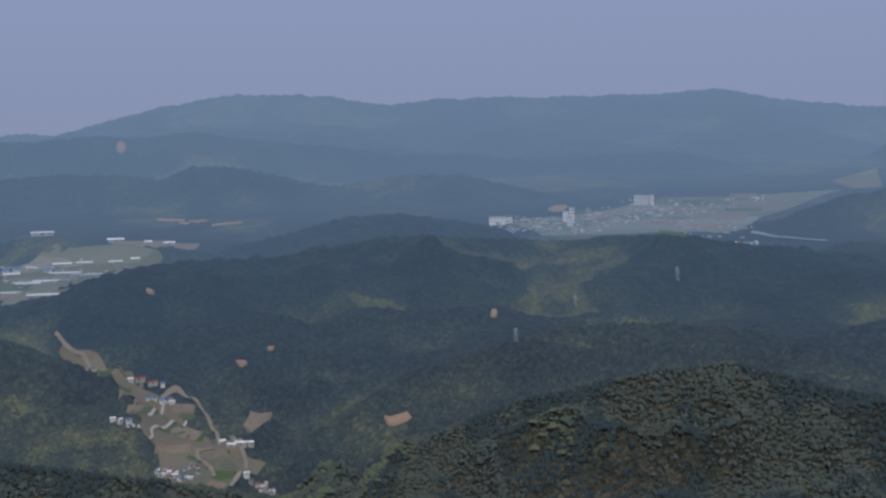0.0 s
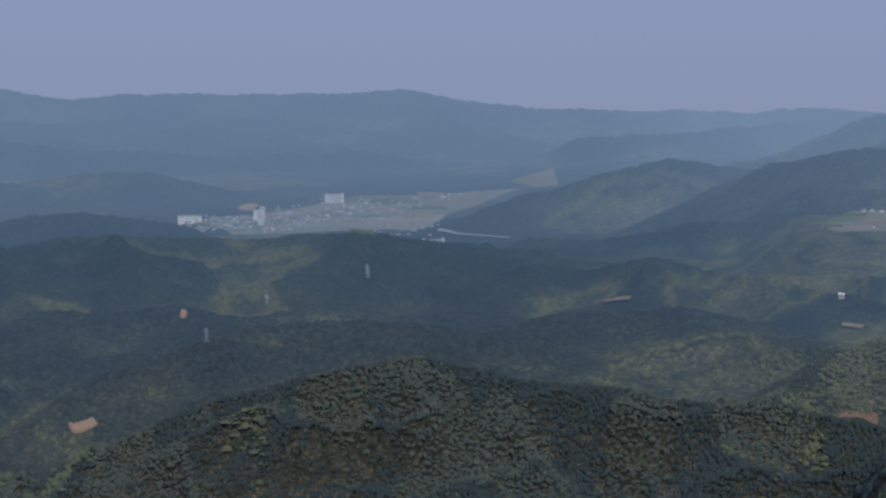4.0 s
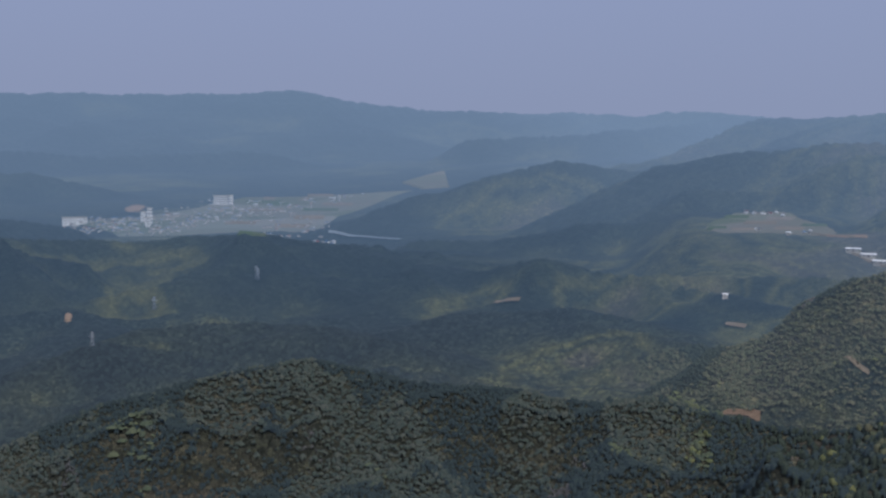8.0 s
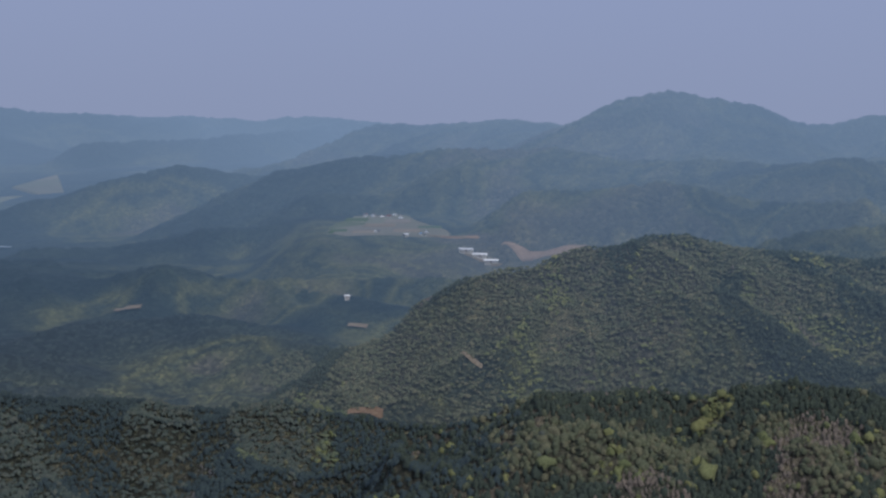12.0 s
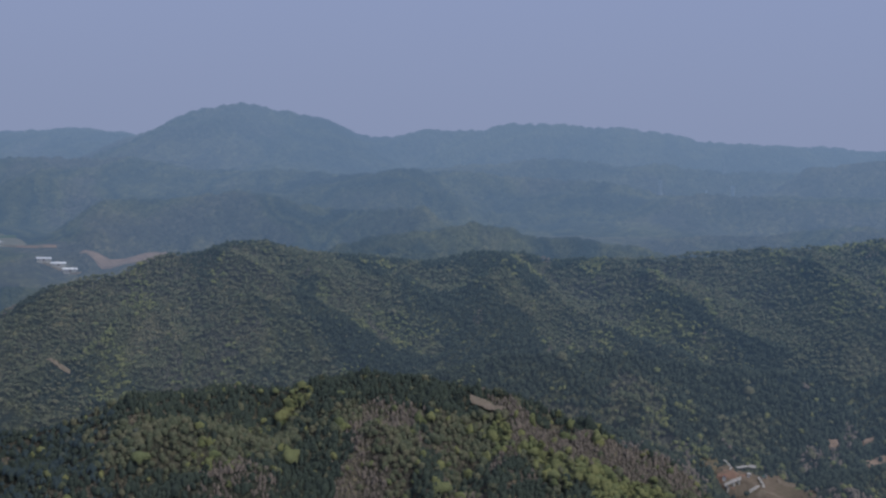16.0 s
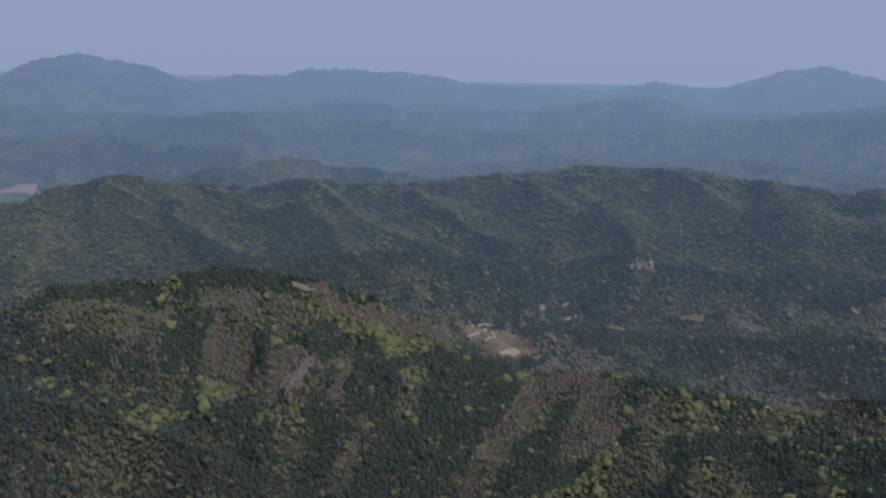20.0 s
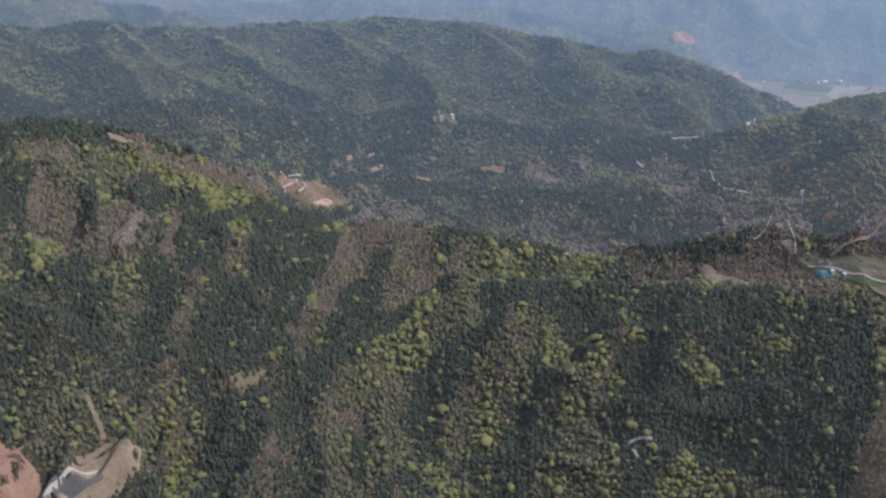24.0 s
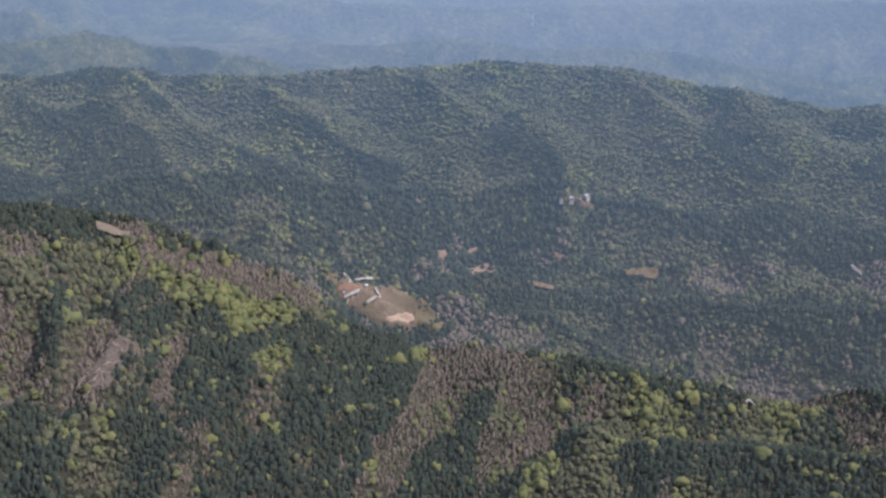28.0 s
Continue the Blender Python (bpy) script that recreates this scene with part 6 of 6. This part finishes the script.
zone("pine", 7, [(188.3, 137.2), (187.6, 147.2)])
zone("pine", 8, [(330.6, 47.7), (335.4, 9.7), (334.1, -25.1)])
zone("pine", 8, [(308.4, 92.7), (320.1, 30.1), (313.0, -17.2), (297.9, -49.4)])
zone("pine", 7, [(210.0, 92.6), (194.8, 104.4)])
zone("pine", 6, [(301.1, 75.8), (309.5, 46.6)])
zone("pine", 6, [(328.9, -32.7), (317.6, -49.7)])
zone("pine", 5, [(318.5, -64.4), (317.8, -77.1)])
zone("pine", 8, [(261.9, -91.8), (267.4, -81.2)])
zone("pine", 8, [(263.2, -11.8), (265.2, -50.8)])
zone("pine", 5, [(225.3, 185.8), (233.1, 179.2), (242.1, 168.6)])
zone("pine", 6, [(253.7, 71.1), (239.1, 76.4), (221.3, 87.7)])
zone("bare", 6, [(67.5, 297.4), (76.3, 293.8)])
zone("oak", 6, [(112.6, 280.2), (120.8, 281.1)])
zone("bare", 5, [(76.8, 285.3), (90.0, 274.6)])
zone("bare", 5, [(121.9, 274.7), (124.3, 258.7)])
zone("oak", 6, [(136.8, 270.4), (138.0, 264.1)])
zone("pine", 7, [(68.2, 367.2), (93.7, 361.0), (96.6, 295.6)])
zone("pine", 8, [(42.2, 301.1), (54.7, 295.5)])
zone("pine", 8, [(101.7, 289.1), (106.0, 281.2)])
zone("fresh", 5, [(78.2, 290.7), (83.3, 284.0)])
zone("oak", 6, [(43.7, 310.9), (50.1, 299.3)])
zone("bare", 2.5, [(10.6, 307.3), (12.8, 306.2)])
zone("bare", 3, [(301.6, 102.4), (309.1, 92.0), (313.3, 82.6)])
zone("bare", 3, [(319.6, 50.3), (320.6, 39.0)])
zone("bare", 3, [(326.9, 27.4), (327.8, 21.0)])
zone("oak", 3.5, [(314.8, 27.9), (315.3, 11.4)])
zone("oak", 3.5, [(307.5, 68.4), (316.4, 56.8), (315.4, 40.6)])
zone("bare", 3, [(308.4, 44.1), (305.9, 39.7)])
zone("oak", 3, [(322.2, 14.0), (322.3, 10.2)])
zone("bare", 2.5, [(335.4, 26.7), (332.1, 15.3)])
zone("oak", 3, [(295.6, 122.6), (299.7, 114.9)])
zone("bare", 4, [(294.7, 94.5), (292.3, 81.7), (297.2, 68.6)])
zone("oak", 3, [(322.5, 4.8), (325.0, 3.1)])
zone("bare", 3, [(310.5, 18.2), (312.5, 17.5)])
zone("oak", 3, [(304.0, 60.5), (309.0, 50.1)])
zone("bare", 2.5, [(328.6, 16.5), (329.5, 5.6)])
zone("oak", 4, [(324.0, 54.2), (327.9, 27.3)])
zone("bare", 3, [(318.4, 72.5), (325.4, 54.7)])
zone("bare", 3, [(324.2, 29.3), (325.3, 10.9)])
zone("oak", 3, [(331.3, 11.9), (324.4, -7.4)])
zone("oak", 5, [(65.4, 301.0), (72.5, 297.3)])
zone("bare", 5, [(51.6, 298.1), (63.7, 292.7)])
zone("bare", 5, [(218.9, 184.9), (216.8, 179.6)])
zone("fresh", 5, [(230.7, 165.7), (239.6, 157.1), (246.5, 147.1), (253.6, 137.6)])
zone("oak", 6, [(168.2, 206.0), (175.7, 200.4)])
zone("oak", 5, [(136.0, 271.9), (139.8, 266.0)])
zone("pine", 7, [(203.5, 258.5), (188.7, 211.6), (207.2, 207.1)])
zone("pine", 6, [(220.4, 193.1), (230.9, 181.9), (240.6, 173.3)])
zone("pine", 7, [(157.0, 253.3), (170.9, 239.8)])
zone("bare", 5, [(182.8, 190.5), (189.7, 185.8)])
zone("fresh", 4, [(177.2, 198.4), (183.1, 194.3)])
zone("fresh", 4, [(229.7, 166.1), (240.1, 160.9)])
zone("bare", 6, [(244.9, 153.4), (259.0, 139.0), (266.8, 125.9)])
zone("fresh", 4, [(250.4, 134.0), (267.8, 116.3)])
zone("bare", 4, [(226.0, 181.8), (228.2, 172.3)])
zone("oak", 6, [(217.4, 182.0), (217.4, 170.9)])
zone("bare", 4, [(209.2, 168.4), (202.1, 156.3)])
zone("bare", 4, [(219.7, 150.0), (206.6, 147.0)])
zone("bare", 4, [(219.9, 133.0), (218.8, 124.0)])
zone("fresh", 3, [(164.4, 170.7), (167.1, 165.3)])
zone("oak", 6, [(189.5, 200.0), (199.8, 191.8)])


def kinds(x, y, rng):
    """Which tree stands where: 0 pine, 1 young oak, 2 fresh green, 3 bare."""
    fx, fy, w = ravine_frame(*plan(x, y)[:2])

    def pattern(size, seed):
        return swell(x, y, size, seed) * (1 - w) + swell(fx, fy, size * 0.5, seed + 40) * w

    near = np.interp(np.degrees(np.arctan2(x, y)), [25, 45], [0.0, 1.0])
    score = np.stack([
        0.76 - 0.14 * near + 0.45 * pattern(34, 51) + 0.35 * pattern(13, 61),
        0.28 + 0.06 * near + 0.50 * pattern(24, 52) + 0.55 * pattern(8, 62),
        -0.40 + 0.50 * near + 0.45 * pattern(20, 53) + 0.75 * pattern(6, 63),
        -0.62 + 0.70 * near + 0.50 * pattern(28, 54) + 0.65 * pattern(8, 64)])
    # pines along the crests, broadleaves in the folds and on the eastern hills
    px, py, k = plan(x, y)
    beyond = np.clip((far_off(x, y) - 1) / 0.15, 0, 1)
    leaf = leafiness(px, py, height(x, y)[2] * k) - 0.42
    spine = np.exp(-(height(x, y)[2] / 6) ** 2)
    score[0] += beyond * (0.7 * spine - 1.3 * leaf)
    score[1] += beyond * (0.8 * leaf + 0.15)
    score[2] += beyond * (0.5 * leaf - 0.05)
    score[3] += beyond * 0.3 * leaf
    # the long hill is mostly oak, the last spur in the east more mixed
    face = beyond_rim(x, y)
    score += face * np.array([-0.35, 0.45, 0.58, -0.20])[:, None] + beyond * (1 - face) * np.array([0.22, 0, 0, 0])[:, None]
    score += np.interp(np.degrees(np.arctan2(x, y)), [76, 88], [0, 1]) * (1 - face) * np.array([-0.12, 0.15, 0.22, 0.08])[:, None]
    # pines on the shady side of the spurs, open wood on the sunny one
    shady = np.clip((spurs(x + 1.5, y - 3.2) - spurs(x - 1.5, y + 3.2)) / 2.2, -1, 1)
    score[0] += 0.6 * shady
    score[1] -= 0.25 * shady
    score[2] -= 0.25 * shady
    score[3] -= 0.45 * shady
    rough = 0.5 * swell(x, y, 6, 71) + 0.35 * swell(x, y, 2.5, 72)
    score[0] += 0.35 * np.exp(-(height(x, y)[2] / 5) ** 2)
    for kind, wide, line in ZONES:
        share = np.clip(1.6 * near_line(x, y, line, wide * 1.15) - 0.35 + 0.75 * rough, 0, 1)
        score[kind] += 1.3 * share
        if kind == 2:   # oaks just in leaf stand among the fresh green
            score[1] += 1.0 * share
    score += rng.gumbel(0, 1, score.shape) * (0.08 + 0.07 * near * (1 - beyond))
    best = score.argmax(0)
    lone = rng.random(len(x))
    best[(lone < 0.025) & (near > 0.5)] = 2
    best[(lone > 0.95) & (near > 0.5)] = 1
    return best


wood_rng = np.random.default_rng(7)


def plant(name, label, level, x, y, mat, squash, wide, tall, lumps, foot=-0.20):
    n = len(x)
    if n < 30:
        return
    shapes = [crown(level, random.Random(i), squash, lumps, foot) for i in range(6)]
    which = wood_rng.integers(0, 6, n)
    z = height(x, y)[0]
    size = np.exp(wood_rng.normal(0, 0.27 if level == 1 else 0.36, n))
    big, high = wide * size, tall * size ** 0.8 * wood_rng.uniform(0.8, 1.25, n)
    spin = wood_rng.uniform(0, 6.28, n)
    vs, fs, base = [], [], 0
    for i, (v, f) in enumerate(shapes):
        at = np.nonzero(which == i)[0]
        if not len(at):
            continue
        ca, sa = np.cos(spin[at])[:, None], np.sin(spin[at])[:, None]
        vx = (v[:, 0] * ca - v[:, 1] * sa) * big[at][:, None] + x[at][:, None]
        vy = (v[:, 0] * sa + v[:, 1] * ca) * big[at][:, None] + y[at][:, None]
        vz = (v[:, 2] + 0.14) * high[at][:, None] + z[at][:, None]
        vs.append(np.stack([vx, vy, vz], -1).reshape(-1, 3))
        fs.append((f[None] + (base + np.arange(len(at)) * len(v))[:, None, None]).reshape(-1, 3))
        base += len(at) * len(v)
    ob = mesh_object(name, np.concatenate(vs), np.concatenate(fs), [mat])
    haze_depth = ob.data.attributes.new("depth", "FLOAT", "POINT")
    all_v = np.concatenate(vs)
    haze_depth.data.foreach_set("value", far_off(all_v[:, 0].astype(float), all_v[:, 1].astype(float)).astype(np.float32))
    tagged(ob, label, "trees", kind="stuff")


BARK = paint("bark", (0.14, 0.115, 0.09), 0.9)


def single_tree(kind, x, y, wide, tall, like=None, seed=0):
    """A tree standing clear of the wood: a tapered trunk with limbs and a crown of leaf clumps."""
    spot = pose(x, y, float(height(np.array([x]), np.array([y]))[0][0]) - 0.1, 0, 0, seed * 47 % 360)
    if like is not None:
        return copy_thing(like, spot)
    name, label, leaf = {"fresh": ("broadleaf_tree", "broadleaf tree with a rounded crown in fresh yellow-green leaf", fresh_leaf),
                         "olive": ("young_oak_tree", "young oak with an olive crown in first leaf", olive_leaf),
                         "pine": ("pine_tree", "dark green pine with a broad layered crown", pine_leaf)}[kind]
    rng = random.Random(seed)
    top = new(name)
    top.matrix_world = spot

    def limb(bm, p, q, r0, r1):
        p, q = Vector(p), Vector(q)
        a = (q - p).orthogonal().normalized()
        b = (q - p).normalized().cross(a)
        rings = [[bm.verts.new(c + r * (a * math.cos(k) + b * math.sin(k))) for k in np.arange(0, 6.2, 1.0472)] for c, r in ((p, r0), (p.lerp(q, 0.5) + Vector((rng.uniform(-0.05, 0.05), rng.uniform(-0.05, 0.05), 0)), (r0 + r1) / 2), (q, r1))]
        for m, n in zip(rings[:-1], rings[1:]):
            for i in range(6):
                bm.faces.new((m[i], m[(i + 1) % 6], n[(i + 1) % 6], n[i]))

    bm = bmesh.new()
    limb(bm, (0, 0, 0), (0, 0, tall * 0.75), wide * 0.05, wide * 0.015)
    part("trunk", bm, BARK, top)
    for i in range(4):
        a = i * 1.57 + rng.uniform(-0.4, 0.4)
        bm = bmesh.new()
        limb(bm, (0, 0, tall * rng.uniform(0.3, 0.5)), (math.cos(a) * wide * 0.3, math.sin(a) * wide * 0.3, tall * rng.uniform(0.55, 0.75)), wide * 0.025, wide * 0.008)
        part("limb", bm, BARK, top)
    vs, fs, base = [], [], 0
    for i in range(26):
        a, u = rng.uniform(0, 6.28), rng.uniform(0, 1) ** 0.6
        h = rng.uniform(0.3, 1.0)
        reach = wide * 0.42 * u * math.sqrt(max(0.05, 1 - ((h - 0.55) / 0.5) ** 2)) * (1.25 - 0.6 * h if kind == "pine" else 1)
        v, f = crown(1, rng, 0.0, 0.5)
        s = wide * rng.uniform(0.26, 0.42)
        vs.append(v * (s, s, s * 0.75) + (math.cos(a) * reach, math.sin(a) * reach, tall * h))
        fs.append(f + base)
        base += len(v)
    mesh_object("crown", np.concatenate(vs), np.concatenate(fs), [leaf], parent=top, smooth=False)
    return tagged(top, label, "tree", "single trees")


# headings, distances, size against the near woods', 0: near ridges, 1: plateau, 2: face of the long hill behind it
STANDS = [(33, 112, 150, 362, 1.0, 0), (48, 112, 270, 345, 1.0, 1), (27, 104, 262, 376, 0.74, 2), (-26, 33, 240, 345, 0.72, 0)]
# step between trees, detail, taper, width, height, lumps
SPECIES = [("pine_wood", "dark grey-green pine wood covering the slopes", 0.80, 1, 0.35, 1.25, 1.55, 0.30),
           ("oak_wood", "olive young oak wood in first leaf", 0.92, 1, 0.1, 1.45, 1.45, 0.40),
           ("spring_wood", "bright yellow-green broadleaf trees in fresh leaf", 1.0, 2, 0.1, 1.5, 1.65, 0.65),
           ("bare_wood", "grey-brown leafless broadleaf trees", 0.78, 1, 0.5, 0.72, 1.0, 0.30)]
for az0, az1, r0, r1, wider, back in STANDS:
    for i, (nm, lb, step, level, sq, wd, tl, lm) in enumerate(SPECIES):
        tx, ty = stands(wood_rng, az0, az1, r0, r1, step * wider, back > 0)
        keep = kinds(tx, ty, wood_rng) == i
        if back:    # only slopes carry woods, the valley floors are open
            h, low, _ = height(tx, ty)
            keep &= (h - low > 1.5) & ((beyond_rim(tx, ty) > wood_rng.random(len(tx))) == (back == 2))
        tx, ty = tx[keep], ty[keep]
        # the northern slopes take the darkened foliage with haze painted in, mixed at random towards the east
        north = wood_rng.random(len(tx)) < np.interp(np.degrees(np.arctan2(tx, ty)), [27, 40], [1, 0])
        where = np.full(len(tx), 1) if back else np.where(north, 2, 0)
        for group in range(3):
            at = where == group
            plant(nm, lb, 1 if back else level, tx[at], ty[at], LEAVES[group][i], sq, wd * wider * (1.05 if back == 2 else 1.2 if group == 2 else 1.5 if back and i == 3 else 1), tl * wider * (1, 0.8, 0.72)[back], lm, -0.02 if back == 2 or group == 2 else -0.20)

# trees that stand out of the wood one by one
tree_rng = np.random.default_rng(23)
for kind, count, wide, tall, seed in (("fresh", 150, 2.4, 2.3, 1), ("olive", 90, 2.3, 2.0, 2), ("pine", 40, 2.0, 2.6, 3)):
    tx, ty = stands(tree_rng, 40, 112, 190, 322, 5.5)
    spring = kinds(tx, ty, tree_rng) == {"fresh": 2, "olive": 1, "pine": 0}[kind]
    pick = tree_rng.permutation(np.nonzero(spring)[0])[:count]
    models = []
    for i, at in enumerate(pick):
        if i < 4:
            models.append(single_tree(kind, float(tx[at]), float(ty[at]), wide * (0.8 + 0.13 * i), tall * (0.85 + 0.1 * i), seed=seed * 10 + i))
        else:
            single_tree(kind, float(tx[at]), float(ty[at]), wide, tall, like=models[i % 4], seed=seed * 100 + i)

# felled stems left on the cleared strip
def brash(count, seed, outline):
    rng = random.Random(seed)
    o = np.array(outline, float)
    low, high = o.min(0), o.max(0)
    done = 0
    while done < count:
        x, y = rng.uniform(low[0], high[0]), rng.uniform(low[1], high[1])
        if not inside(np.array([x]), np.array([y]), o)[0]:
            continue
        a, n = rng.uniform(0, 3.14), rng.uniform(0.8, 2.2)
        p, q = Vector((x, y, land_z(x, y) + 0.25)), Vector((x + n * math.cos(a), y + n * math.sin(a), land_z(x + n * math.cos(a), y + n * math.sin(a)) + 0.3))
        bm = bmesh.new()
        side = (q - p).cross(Vector((0, 0, 1))).normalized()
        up = side.cross(q - p).normalized()
        rings = [[bm.verts.new(c + r * (side * math.cos(k) + up * math.sin(k))) for k in np.arange(0, 6.2, 1.0472)] for c, r in ((p, 0.13), (q, 0.07))]
        for i in range(6):
            bm.faces.new((rings[0][i], rings[0][(i + 1) % 6], rings[1][(i + 1) % 6], rings[1][i]))
        for ring in rings:
            bm.faces.new(ring)
        me = bpy.data.meshes.new("log")
        bm.to_mesh(me)
        bm.free()
        me.materials.append(LOG if done % 3 else BARK)
        tagged(new("log", me), "pale felled tree stem lying on the cleared slope", "log", "felled stems")
        done += 1


LOG = paint("cut_wood", (0.36, 0.29, 0.22), 0.85)
brash(60, 4, [(205.8, 145.4), (210.2, 148.7), (217.7, 148.4), (221.7, 146.9), (222.9, 144.3), (216.8, 142.7), (209.6, 141.6)])
